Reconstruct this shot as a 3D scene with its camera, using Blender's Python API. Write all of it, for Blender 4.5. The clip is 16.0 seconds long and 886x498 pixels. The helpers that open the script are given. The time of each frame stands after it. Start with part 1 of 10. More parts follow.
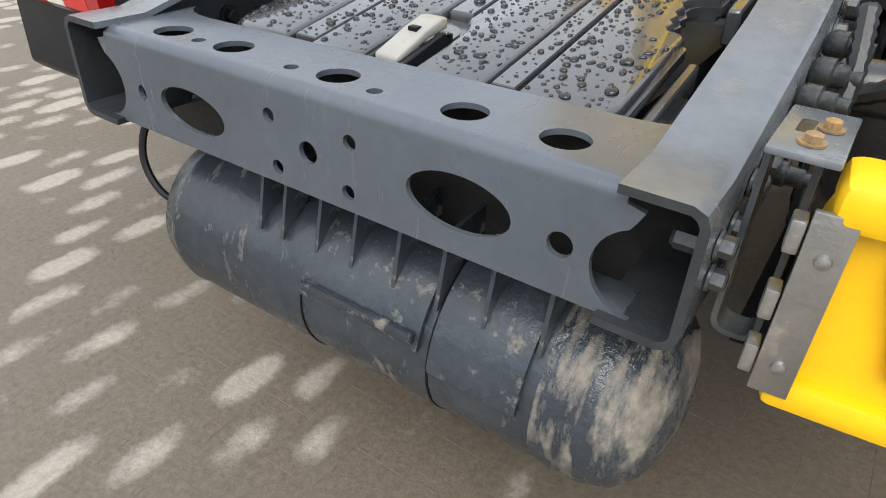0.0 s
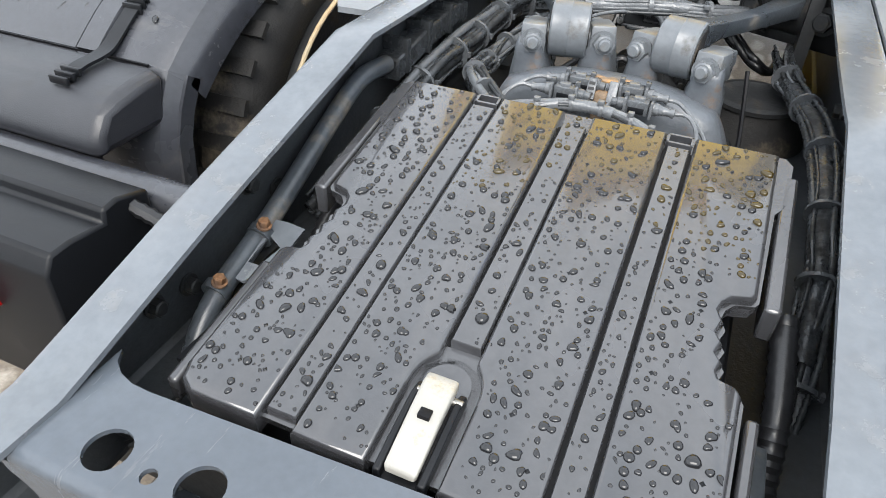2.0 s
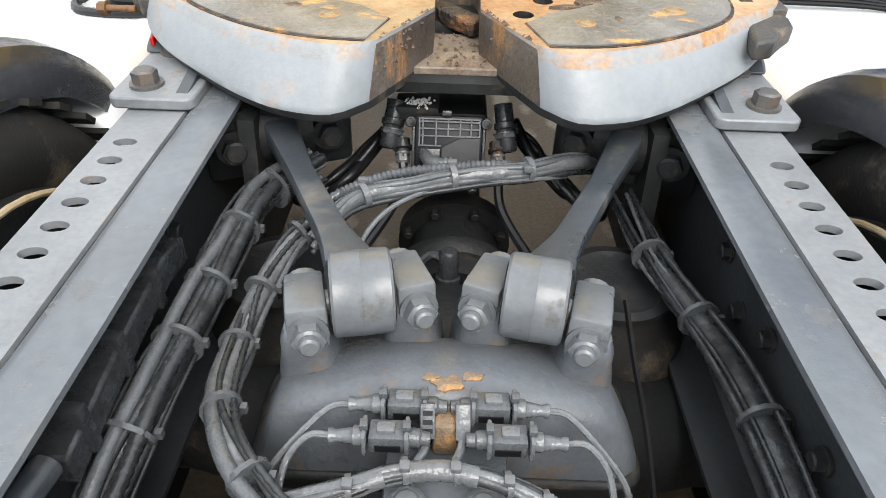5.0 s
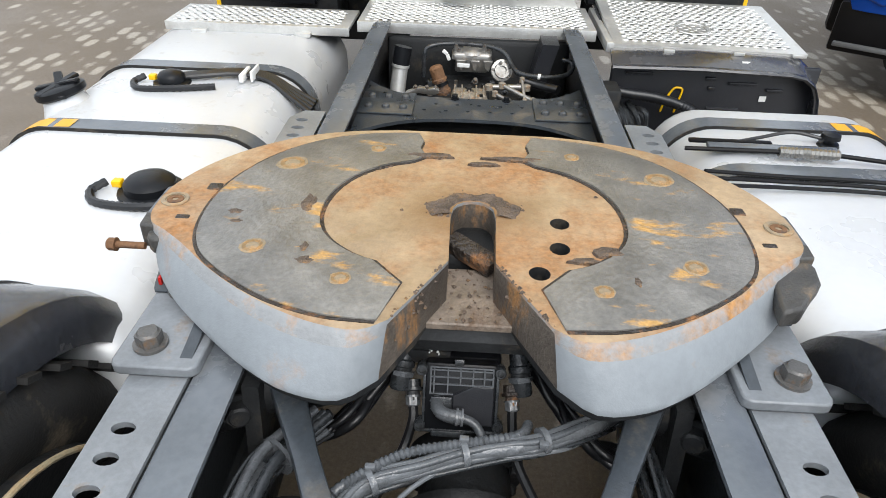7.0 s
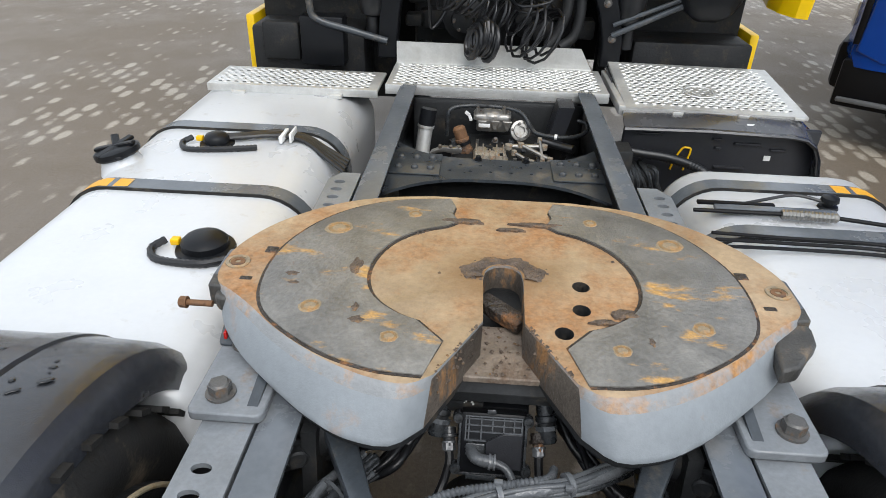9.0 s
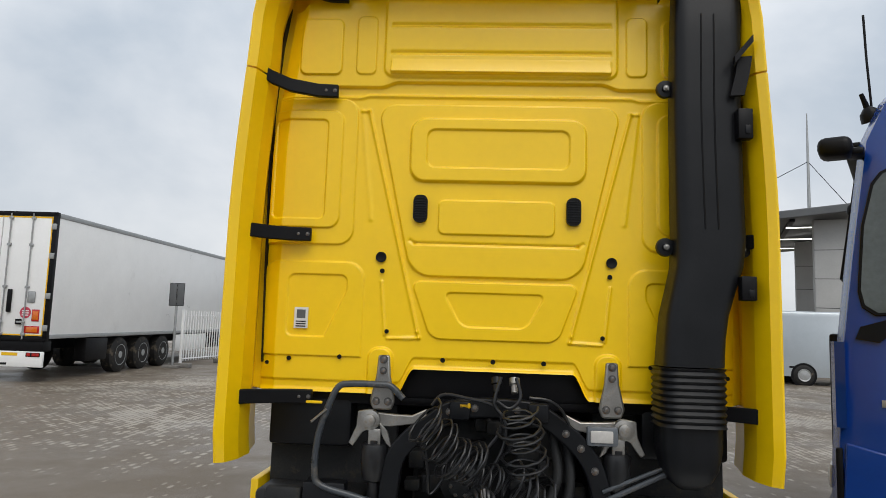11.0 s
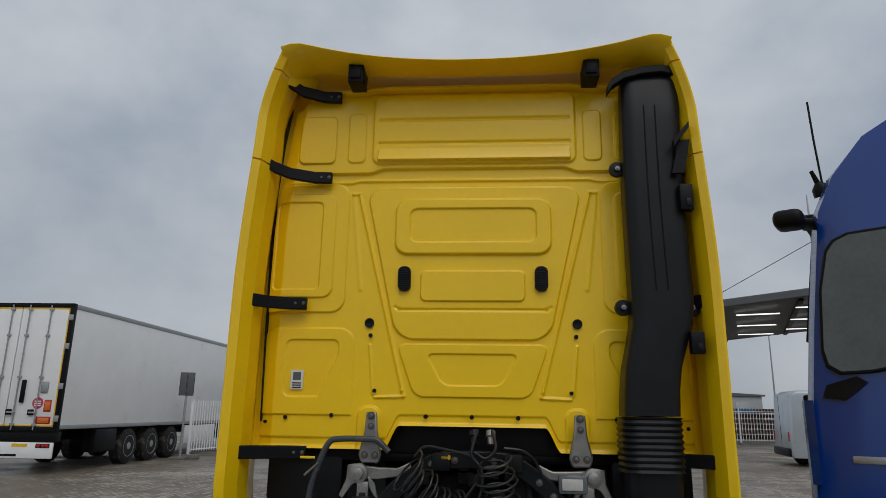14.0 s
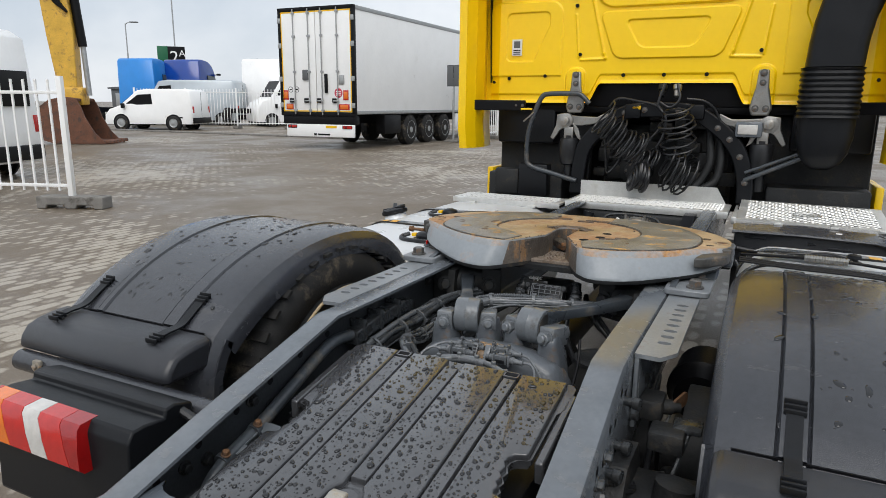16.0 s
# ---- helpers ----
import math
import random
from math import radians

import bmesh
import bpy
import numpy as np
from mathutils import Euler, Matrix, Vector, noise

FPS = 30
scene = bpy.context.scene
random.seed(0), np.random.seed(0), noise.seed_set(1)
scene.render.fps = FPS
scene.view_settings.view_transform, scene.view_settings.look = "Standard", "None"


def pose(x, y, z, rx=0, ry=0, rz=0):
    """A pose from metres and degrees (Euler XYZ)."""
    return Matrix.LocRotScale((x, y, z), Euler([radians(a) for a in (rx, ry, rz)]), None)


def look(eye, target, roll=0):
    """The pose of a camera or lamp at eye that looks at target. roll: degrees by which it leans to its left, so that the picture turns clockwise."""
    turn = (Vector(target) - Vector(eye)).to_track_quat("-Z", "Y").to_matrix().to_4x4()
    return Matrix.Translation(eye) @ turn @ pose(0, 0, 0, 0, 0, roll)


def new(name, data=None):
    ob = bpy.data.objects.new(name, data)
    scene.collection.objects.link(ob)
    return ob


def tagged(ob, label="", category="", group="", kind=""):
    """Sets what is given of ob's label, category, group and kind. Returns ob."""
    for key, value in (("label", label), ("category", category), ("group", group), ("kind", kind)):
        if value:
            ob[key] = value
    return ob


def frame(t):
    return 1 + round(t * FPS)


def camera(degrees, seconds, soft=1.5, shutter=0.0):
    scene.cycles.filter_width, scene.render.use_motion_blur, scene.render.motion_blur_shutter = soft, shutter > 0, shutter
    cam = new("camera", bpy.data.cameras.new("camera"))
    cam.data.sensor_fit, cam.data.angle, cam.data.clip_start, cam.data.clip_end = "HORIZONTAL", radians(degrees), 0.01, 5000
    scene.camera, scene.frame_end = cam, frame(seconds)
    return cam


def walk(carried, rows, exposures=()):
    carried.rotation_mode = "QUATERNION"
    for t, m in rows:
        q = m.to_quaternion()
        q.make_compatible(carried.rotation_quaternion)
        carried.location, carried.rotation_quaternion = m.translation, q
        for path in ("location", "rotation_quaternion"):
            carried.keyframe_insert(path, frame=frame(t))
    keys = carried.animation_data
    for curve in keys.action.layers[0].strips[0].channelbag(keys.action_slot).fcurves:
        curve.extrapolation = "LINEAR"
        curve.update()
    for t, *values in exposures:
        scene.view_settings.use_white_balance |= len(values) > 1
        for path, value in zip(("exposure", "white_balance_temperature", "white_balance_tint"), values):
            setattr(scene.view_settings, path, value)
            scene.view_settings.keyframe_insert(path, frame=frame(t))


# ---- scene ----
# The tractor unit is laid out in its own axes: x to its right, y towards its cab, z up, y = 0 at the rear crossmember.
CHASSIS = pose(0, 0, 0, -0.65, 0, 0)  # it stands a little nose-down on the yard
cam = camera(68.1, 16.0, soft=0.45)
PATH = [
    (0, (0.473, -0.448, 0.891), (-0.452, 0.957, -0.192), 2.6),
    (0.5, (0.404, -0.485, 0.994), (-0.472, 0.85, -0.21), 2.4),
    (1, (0.31, -0.436, 1.083), (-0.536, 0.893, -0.148), 2.2),
    (1.5, (0.229, -0.291, 1.147), (-0.531, 1.09, -0.084), 2.0),
    (1.7, (0.211, -0.242, 1.178), (-0.494, 1.172, -0.05), 2.1),
    (2, (0.165, -0.175, 1.197), (-0.452, 1.288, -0.019), 1.9),
    (2.5, (0.072, -0.062, 1.213), (-0.178, 1.542, 0.044), 2.3),
    (3, (0.004, 0.04, 1.204), (0.11, 1.677, 0.06), 2.2),
    (3.2, (-0.002, 0.093, 1.198), (0.113, 1.731, 0.057), 2.2),
    (5.3, (-0.007, 0.493, 1.343), (-0.026, 2.061, 0.101), 2.0),
    (5.5, (-0.013, 0.517, 1.374), (-0.04, 2.121, 0.18), 2.1),
    (5.6, (-0.01, 0.537, 1.377), (-0.05, 2.163, 0.212), 2.0),
    (6, (-0.012, 0.649, 1.408), (-0.058, 2.293, 0.27), 2.0),
    (6.5, (-0.03, 0.706, 1.438), (-0.08, 2.357, 0.31), 1.9),
    (7, (-0.019, 0.683, 1.532), (-0.072, 2.339, 0.412), 1.9),
    (7.5, (-0.027, 0.647, 1.605), (-0.089, 2.303, 0.485), 2.0),
    (8, (-0.029, 0.644, 1.629), (-0.099, 2.27, 0.466), 2.0),
    (8.2, (-0.036, 0.639, 1.629), (-0.11, 2.253, 0.451), 2.0),
    (10.3, (-0.09, 0.48, 1.705), (-0.208, 2.463, 1.471), 2.0),
    (10.5, (-0.095, 0.467, 1.721), (-0.21, 2.462, 1.64), 2.1),
    (11, (-0.098, 0.443, 1.759), (-0.209, 2.426, 1.998), 1.9),
    (11.5, (-0.112, 0.416, 1.778), (-0.214, 2.346, 2.295), 2.0),
    (12, (-0.118, 0.399, 1.8), (-0.211, 2.271, 2.498), 1.9),
    (12.5, (-0.112, 0.397, 1.793), (-0.196, 2.24, 2.565), 1.6),
    (13, (-0.062, 0.381, 1.739), (-0.143, 2.218, 2.525), 1.5),
    (13.5, (0.017, 0.296, 1.656), (-0.074, 2.149, 2.402), 1.2),
    (14, (0.095, 0.095, 1.589), (-0.055, 2.025, 2.091), 1.0),
    (14.5, (0.2, -0.118, 1.524), (-0.082, 1.851, 1.734), 0.8),
    (15, (0.377, -0.282, 1.441), (-0.155, 1.645, 1.462), 0.6),
    (15.5, (0.516, -0.421, 1.407), (-0.253, 1.414, 1.201), 0.6),
    (16, (0.629, -0.640, 1.370), (-0.237, 1.114, 0.954), 0.8),
]
walk(cam, [(t, CHASSIS @ look(eye, target, roll)) for t, eye, target, roll in PATH],
     exposures=[(0, 1.28, 6400, 10), (0.5, 1.35, 6250, 10), (1.0, 1.45, 6200, 10), (2.0, 1.85, 6400, 10), (2.5, 2.0, 6800, 10), (3.0, 2.0, 6800, 10), (5.5, 1.5, 6550, 10), (7.0, 1.18, 6300, 10),
                (8.2, 1.0, 6150, 10), (10.3, 0.65, 6400, 10), (11.0, 0.3, 6400, 10), (12.0, -0.3, 6200, 10), (13.0, -0.6, 5850, 10), (13.5, -0.6, 5950, 10),
                (14.0, -0.42, 6200, 10), (14.5, 0.0, 6350, 10), (15.0, 0.0, 6400, 10), (16.0, 0.55, 6350, 10)])

# ---- world: an overcast sky with soft cloud ----
world = bpy.data.worlds.new("overcast_sky")
scene.world = world
world.use_nodes = True
wn, wl = world.node_tree.nodes, world.node_tree.links
wn.clear()
w_out, w_bg = wn.new("ShaderNodeOutputWorld"), wn.new("ShaderNodeBackground")
w_sky = wn.new("ShaderNodeTexSky")
w_sky.sky_type, w_sky.sun_disc, w_sky.sun_elevation, w_sky.sun_rotation = "NISHITA", False, radians(48), radians(200)
w_tc, w_map = wn.new("ShaderNodeTexCoord"), wn.new("ShaderNodeMapping")
w_map.inputs["Scale"].default_value = (1.0, 1.0, 1.5)
w_n1, w_ramp = wn.new("ShaderNodeTexNoise"), wn.new("ShaderNodeValToRGB")
w_n1.inputs["Scale"].default_value, w_n1.inputs["Detail"].default_value = 2.6, 7.0
w_n1.inputs["Roughness"].default_value, w_n1.inputs["Distortion"].default_value = 0.52, 0.15
w_ramp.color_ramp.elements[0].position, w_ramp.color_ramp.elements[0].color = 0.34, (4.8, 5.35, 5.95, 1)
w_ramp.color_ramp.elements[1].position, w_ramp.color_ramp.elements[1].color = 0.66, (7.9, 8.05, 8.2, 1)
w_mix = wn.new("ShaderNodeMix")
w_mix.data_type = "RGBA"
w_mix.inputs["Factor"].default_value = 0.93
wl.new(w_tc.outputs["Generated"], w_map.inputs["Vector"])
wl.new(w_map.outputs["Vector"], w_n1.inputs["Vector"])
wl.new(w_n1.outputs["Fac"], w_ramp.inputs["Fac"])
wl.new(w_sky.outputs["Color"], w_mix.inputs[6])
wl.new(w_ramp.outputs["Color"], w_mix.inputs[7])
w_sep, w_dim, w_mul = wn.new("ShaderNodeSeparateXYZ"), wn.new("ShaderNodeMapRange"), wn.new("ShaderNodeVectorMath")
w_dim.inputs["From Min"].default_value, w_dim.inputs["From Max"].default_value = 0.0, 0.45
w_dim.inputs["To Min"].default_value, w_dim.inputs["To Max"].default_value = 0.78, 1.0
w_mul.operation = "SCALE"
wl.new(w_tc.outputs["Generated"], w_sep.inputs[0])
wl.new(w_sep.outputs["Z"], w_dim.inputs["Value"])
wl.new(w_mix.outputs[2], w_mul.inputs[0])
wl.new(w_dim.outputs["Result"], w_mul.inputs["Scale"])
wl.new(w_mul.outputs["Vector"], w_bg.inputs["Color"])
w_bg.inputs["Strength"].default_value = 0.1
wl.new(w_bg.outputs["Background"], w_out.inputs["Surface"])
sun = new("sun", bpy.data.lights.new("sun", "SUN"))
sun.data.energy, sun.data.angle, sun.data.color = 1.2, radians(40), (1.0, 0.95, 0.88)
sun.matrix_basis = look((0, 0, 20), (-5, 16, 0))


# ---- materials ----
def mat(name, base, rough=0.5, metal=0.0, var=0.2, scale=6.0, dirt=None, amount=0.0, dscale=3.0, bump=0.15, bscale=120.0,
        rvar=0.12, coat=0.0, hard=0.12, rnd=0.0, dist=0.004, spec=0.5, spot=None, smear=None):
    """Base colour with two scales of variation, an optional second colour in stains, and fine relief."""
    m = bpy.data.materials.new(name)
    m.use_nodes = True
    n, l = m.node_tree.nodes, m.node_tree.links
    b = n["Principled BSDF"]
    b.inputs["Metallic"].default_value = metal
    b.inputs["Coat Weight"].default_value = coat
    b.inputs["Specular IOR Level"].default_value = spec
    b.inputs["Coat Roughness"].default_value = 0.08
    tc = n.new("ShaderNodeTexCoord")

    def noise_node(s, detail=4.0, r=0.6):
        t = n.new("ShaderNodeTexNoise")
        t.inputs["Scale"].default_value, t.inputs["Detail"].default_value, t.inputs["Roughness"].default_value = s, detail, r
        l.new(tc.outputs["Object"], t.inputs["Vector"])
        return t

    def ramp(src, p0, p1, c0, c1):
        r = n.new("ShaderNodeValToRGB")
        r.color_ramp.elements[0].position, r.color_ramp.elements[0].color = p0, c0
        r.color_ramp.elements[1].position, r.color_ramp.elements[1].color = p1, c1
        l.new(src, r.inputs["Fac"])
        return r
    lo, hi = [c * (1 - var) for c in base], [min(1, c * (1 + var)) for c in base]
    big = noise_node(scale)
    colour = ramp(big.outputs["Fac"], 0.3, 0.7, (*lo, 1), (*hi, 1)).outputs["Color"]
    fine = noise_node(scale * 14, 2.0)
    mx = n.new("ShaderNodeMix")
    mx.data_type, mx.blend_type = "RGBA", "MULTIPLY"
    mx.inputs["Factor"].default_value = min(1.0, var * 1.6)
    l.new(colour, mx.inputs[6])
    l.new(ramp(fine.outputs["Fac"], 0.3, 0.65, (0.55, 0.55, 0.55, 1), (1, 1, 1, 1)).outputs["Color"], mx.inputs[7])
    colour = mx.outputs[2]
    rr = n.new("ShaderNodeMapRange")
    rr.inputs["To Min"].default_value, rr.inputs["To Max"].default_value = max(0.02, rough - rvar), min(1, rough + rvar)
    l.new(big.outputs["Fac"], rr.inputs["Value"])
    rough_out = rr.outputs["Result"]
    if rnd:
        oi, rm, hm = n.new("ShaderNodeObjectInfo"), n.new("ShaderNodeMapRange"), n.new("ShaderNodeHueSaturation")
        rm.inputs["To Min"].default_value, rm.inputs["To Max"].default_value = 1 - rnd, 1 + rnd
        l.new(oi.outputs["Random"], rm.inputs["Value"])
        l.new(rm.outputs["Result"], hm.inputs["Value"])
        l.new(colour, hm.inputs["Color"])
        colour = hm.outputs["Color"]
    if dirt:
        dn = noise_node(dscale, 8.0, 0.68)
        if smear:
            sv = n.new("ShaderNodeMapping")
            sv.inputs["Scale"].default_value = smear
            l.new(tc.outputs["Object"], sv.inputs["Vector"])
            l.new(sv.outputs["Vector"], dn.inputs["Vector"])
        mask = ramp(dn.outputs["Fac"], 0.62 - amount * 0.35, 0.62 - amount * 0.35 + hard, (0, 0, 0, 1), (1, 1, 1, 1))
        dm = n.new("ShaderNodeMix")
        dm.data_type = "RGBA"
        l.new(mask.outputs["Color"], dm.inputs["Factor"])
        l.new(colour, dm.inputs[6])
        dc = ramp(fine.outputs["Fac"], 0.25, 0.75, (*[c * 0.6 for c in dirt], 1), (*[min(1, c * 1.25) for c in dirt], 1))
        l.new(dc.outputs["Color"], dm.inputs[7])
        colour = dm.outputs[2]
        ra = n.new("ShaderNodeMix")
        l.new(mask.outputs["Color"], ra.inputs["Factor"])
        l.new(rough_out, ra.inputs[2])
        ra.inputs[3].default_value = 0.85
        rough_out = ra.outputs[0]
        if metal:
            me = n.new("ShaderNodeMath")
            me.operation = "MULTIPLY_ADD"
            l.new(mask.outputs["Color"], me.inputs[0])
            me.inputs[1].default_value, me.inputs[2].default_value = -metal, metal
            l.new(me.outputs[0], b.inputs["Metallic"])
    if spot:
        at, reach, tint = spot
        ds, sm, ad = n.new("ShaderNodeVectorMath"), n.new("ShaderNodeMath"), n.new("ShaderNodeMix")
        ds.operation, sm.operation, ad.data_type = "DISTANCE", "MULTIPLY_ADD", "RGBA"
        ds.inputs[1].default_value = at
        l.new(tc.outputs["Object"], ds.inputs[0])
        l.new(noise_node(11, 6.0, 0.7).outputs["Fac"], sm.inputs[0])
        sm.inputs[1].default_value = reach * 1.6
        l.new(ds.outputs["Value"], sm.inputs[2])
        l.new(ramp(sm.outputs[0], reach * 1.1, reach * 2.0, (0.85, 0.85, 0.85, 1), (0, 0, 0, 1)).outputs["Color"], ad.inputs["Factor"])
        l.new(colour, ad.inputs[6])
        ad.inputs[7].default_value = (*tint, 1)
        colour = ad.outputs[2]
    l.new(colour, b.inputs["Base Color"])
    l.new(rough_out, b.inputs["Roughness"])
    if bump:
        bn, bp = noise_node(bscale, 3.0), n.new("ShaderNodeBump")
        bp.inputs["Strength"].default_value, bp.inputs["Distance"].default_value = bump, dist
        l.new(bn.outputs["Fac"], bp.inputs["Height"])
        l.new(bp.outputs["Normal"], b.inputs["Normal"])
    return m


RUST, MUD, GREASE = (0.30, 0.13, 0.04), (0.26, 0.22, 0.17), (0.05, 0.04, 0.03)
M_FRAME = mat("chassis_grey_paint", (0.122, 0.135, 0.150), 0.20, 0, 0.16, 5, (0.19, 0.18, 0.165), 0.14, 9, 0.05, 320, hard=0.3)
M_BEAM = mat("end_beam_grey_paint", (0.078, 0.091, 0.108), 0.24, 0, 0.12, 6, (0.20, 0.19, 0.18), 0.02, 42, 0.04, 320, hard=0.3, smear=(1, 0.16, 0.10))
M_FRAME_DIRTY = mat("chassis_grey_paint_dusty", (0.050, 0.058, 0.067), 0.30, 0, 0.3, 7, (0.17, 0.145, 0.11), 0.22, 10, 0.12, 200, hard=0.2)
M_FRAME_RUST = mat("chassis_grey_paint_rust_spots", (0.20, 0.214, 0.228), 0.34, 0, 0.2, 8, (0.24, 0.15, 0.08), 0.08, 8, 0.08, 220, hard=0.15)
M_TANKPAINT = mat("air_tank_paint_muddy", (0.034, 0.042, 0.051), 0.26, 0, 0.3, 5, (0.24, 0.21, 0.175), 0.10, 34, 0.25, 90, hard=0.14, smear=(1, 0.35, 0.4))
M_TANKMUD = mat("air_tank_paint_caked", (0.034, 0.042, 0.051), 0.24, 0, 0.3, 5, (0.23, 0.205, 0.17), 0.42, 26, 0.5, 120, hard=0.12, smear=(1.3, 0.4, 0.35))
M_CRADLE = mat("tank_cradle_paint", (0.034, 0.042, 0.051), 0.26, 0, 0.3, 6, (0.22, 0.195, 0.165), 0.14, 36, 0.2, 120, hard=0.12)
# Grimy black, taken darker still to carry the shade of voids underneath.
M_UNDER = mat("underbody_grime_and_shade", (0.017, 0.018, 0.019), 0.55, 0, 0.35, 9, (0.060, 0.050, 0.038), 0.16, 12, 0.4, 90, spec=0.35)
M_BLACK = mat("black_plastic", (0.0075, 0.0083, 0.010), 0.38, 0, 0.15, 6, None, 0, 3, 0.10, 500, spec=0.24)
M_LID = mat("wet_black_plastic", (0.046, 0.047, 0.051), 0.25, 0, 0.2, 5, None, 0, 2.2, 0.08, 420, coat=0.9)
# Its faint warm spot paints the yellow cab's reflection into the lid colour.
M_LID_REFLECTION = mat("wet_black_plastic_cab_reflection", (0.046, 0.047, 0.051), 0.25, 0, 0.2, 5, None, 0, 2.2, 0.08, 420, coat=0.9, spot=((0, 0.34, 0.05), 0.16, (0.049, 0.046, 0.040)))
M_MUDGUARD = mat("mudguard_plastic", (0.032, 0.034, 0.040), 0.23, 0, 0.2, 5, (0.10, 0.096, 0.088), 0.10, 11, 0.16, 520, hard=0.3, smear=(0.35, 1, 1), coat=0.25)
M_RUBBER = mat("rubber", (0.018, 0.0175, 0.017), 0.7, 0, 0.25, 10, (0.12, 0.098, 0.072), 0.22, 6, 0.4, 160, spec=0.3)
M_HOSE = mat("hose_black", (0.012, 0.0125, 0.014), 0.34, 0, 0.2, 20, None, 0, 3, 0.1, 300)
M_LOOM = mat("cable_loom_painted", (0.035, 0.039, 0.043), 0.22, 0, 0.4, 16, (0.012, 0.013, 0.014), 0.42, 22, 0.2, 220, hard=0.15)
M_LOOM_LIGHT = mat("cable_loom_silvered", (0.095, 0.102, 0.110), 0.18, 0, 0.3, 22, (0.030, 0.032, 0.035), 0.24, 26, 0.3, 220, hard=0.2)
M_TAPE = mat("silvery_loom_tape", (0.135, 0.143, 0.152), 0.18, 0, 0.25, 20, (0.045, 0.047, 0.05), 0.14, 30, 0.5, 60, hard=0.2, dist=0.006)
M_CAST = mat("painted_casting", (0.105, 0.116, 0.130), 0.30, 0, 0.2, 8, (0.20, 0.12, 0.06), 0.09, 12, 0.25, 160, hard=0.12)
M_BUSH = mat("painted_bush_light_grey", (0.128, 0.139, 0.150), 0.30, 0, 0.18, 9, (0.09, 0.085, 0.075), 0.14, 14, 0.07, 260, spec=0.6)
M_BOLT = mat("bolt_grey", (0.115, 0.112, 0.107), 0.36, 0.3, 0.25, 20, (0.20, 0.11, 0.05), 0.2, 25, 0.2, 300)
M_STEEL = mat("dull_steel", (0.33, 0.32, 0.30), 0.38, 0.85, 0.15, 12, (0.25, 0.19, 0.13), 0.15, 10, 0.15, 220)
M_PLATE = mat("fifth_wheel_paint_grey", (0.25, 0.272, 0.29), 0.40, 0, 0.12, 5, (0.38, 0.19, 0.07), 0.14, 5, 0.12, 260, hard=0.2)
M_PLATE_TOP = mat("fifth_wheel_rust_brown", (0.37, 0.27, 0.165), 0.45, 0, 0.25, 7, (0.31, 0.14, 0.045), 0.47, 5.0, 0.4, 110, hard=0.22, spot=((0, 0.02, 0.03), 0.13, (0.20, 0.11, 0.05)))
M_PAD = mat("wear_pad_worn_grey", (0.185, 0.178, 0.162), 0.36, 0.0, 0.35, 9, (0.46, 0.27, 0.09), 0.20, 9.0, 0.45, 130, hard=0.07, smear=(0.55, 1.3, 1))
M_SPECKLED = mat("speckled_grime", (0.040, 0.038, 0.036), 0.5, 0, 0.4, 20, (0.34, 0.31, 0.27), 0.16, 130, 0.8, 160, hard=0.06, dist=0.006)
M_RUSTSMUDGE = mat("rust_smudge", (0.24, 0.17, 0.11), 0.55, 0, 0.4, 30, (0.40, 0.22, 0.09), 0.4, 45, 0.6, 160, hard=0.15)
M_RUST = mat("rust_scale", (0.20, 0.10, 0.045), 0.8, 0, 0.4, 14, (0.07, 0.05, 0.04), 0.35, 9, 0.8, 90)
M_GREASE = mat("grease_caked_black", (0.045, 0.036, 0.03), 0.5, 0, 0.4, 25, RUST, 0.22, 14, 1.0, 80, dist=0.01)
M_ALU = mat("painted_aluminium_tank_white", (0.60, 0.615, 0.63), 0.30, 0.15, 0.04, 4, (0.42, 0.37, 0.28), 0.04, 9, 0.05, 300, hard=0.25)
M_TREAD = mat("aluminium_tread_plate", (0.62, 0.62, 0.60), 0.36, 0.55, 0.12, 8, (0.33, 0.29, 0.22), 0.20, 7, 0.15, 240, hard=0.35)
M_YELLOW = mat("cab_yellow_paint", (0.96, 0.615, 0.0), 0.32, 0, 0.03, 1.6, None, 0, 3, 0.02, 300, 0.06, coat=0.15)
M_YELLOW_PLASTIC = mat("chock_yellow_plastic", (0.86, 0.50, 0.0), 0.40, 0, 0.05, 5, (0.30, 0.22, 0.10), 0.06, 10, 0.06, 300)
M_ORANGE = mat("strap_warning_label", (0.75, 0.38, 0.02), 0.45, 0, 0.08, 12, (0.4, 0.36, 0.28), 0.1, 20, 0.05, 200)
M_WHITE = mat("white_paint", (0.84, 0.84, 0.83), 0.32, 0, 0.03, 1.5, (0.60, 0.58, 0.55), 0.02, 0.9, 0.03, 80, hard=0.5)
M_LATCH = mat("latch_white_plastic", (0.31, 0.30, 0.27), 0.45, 0, 0.06, 20, (0.35, 0.3, 0.22), 0.12, 22, 0.08, 300)
M_CLAMP_WHITE = mat("white_cable_clamp", (0.75, 0.75, 0.73), 0.45, 0, 0.05, 20)
M_STICKER = mat("paper_label", (0.72, 0.72, 0.70), 0.5, 0, 0.05, 30)
M_BLUE = mat("truck_blue_paint", (0.003, 0.043, 0.27), 0.22, 0, 0.06, 1.5, None, 0, 3, 0.02, 200, 0.05, coat=0.4)
M_BLUE_LIGHT = mat("truck_light_blue_paint", (0.02, 0.22, 0.62), 0.3, 0, 0.06, 1.5, None, 0, 3, 0.02, 200, 0.05)
M_SILVER = mat("van_silver_paint", (0.42, 0.46, 0.49), 0.3, 0.3, 0.05, 1.5, None, 0, 3, 0.02, 200, 0.05)
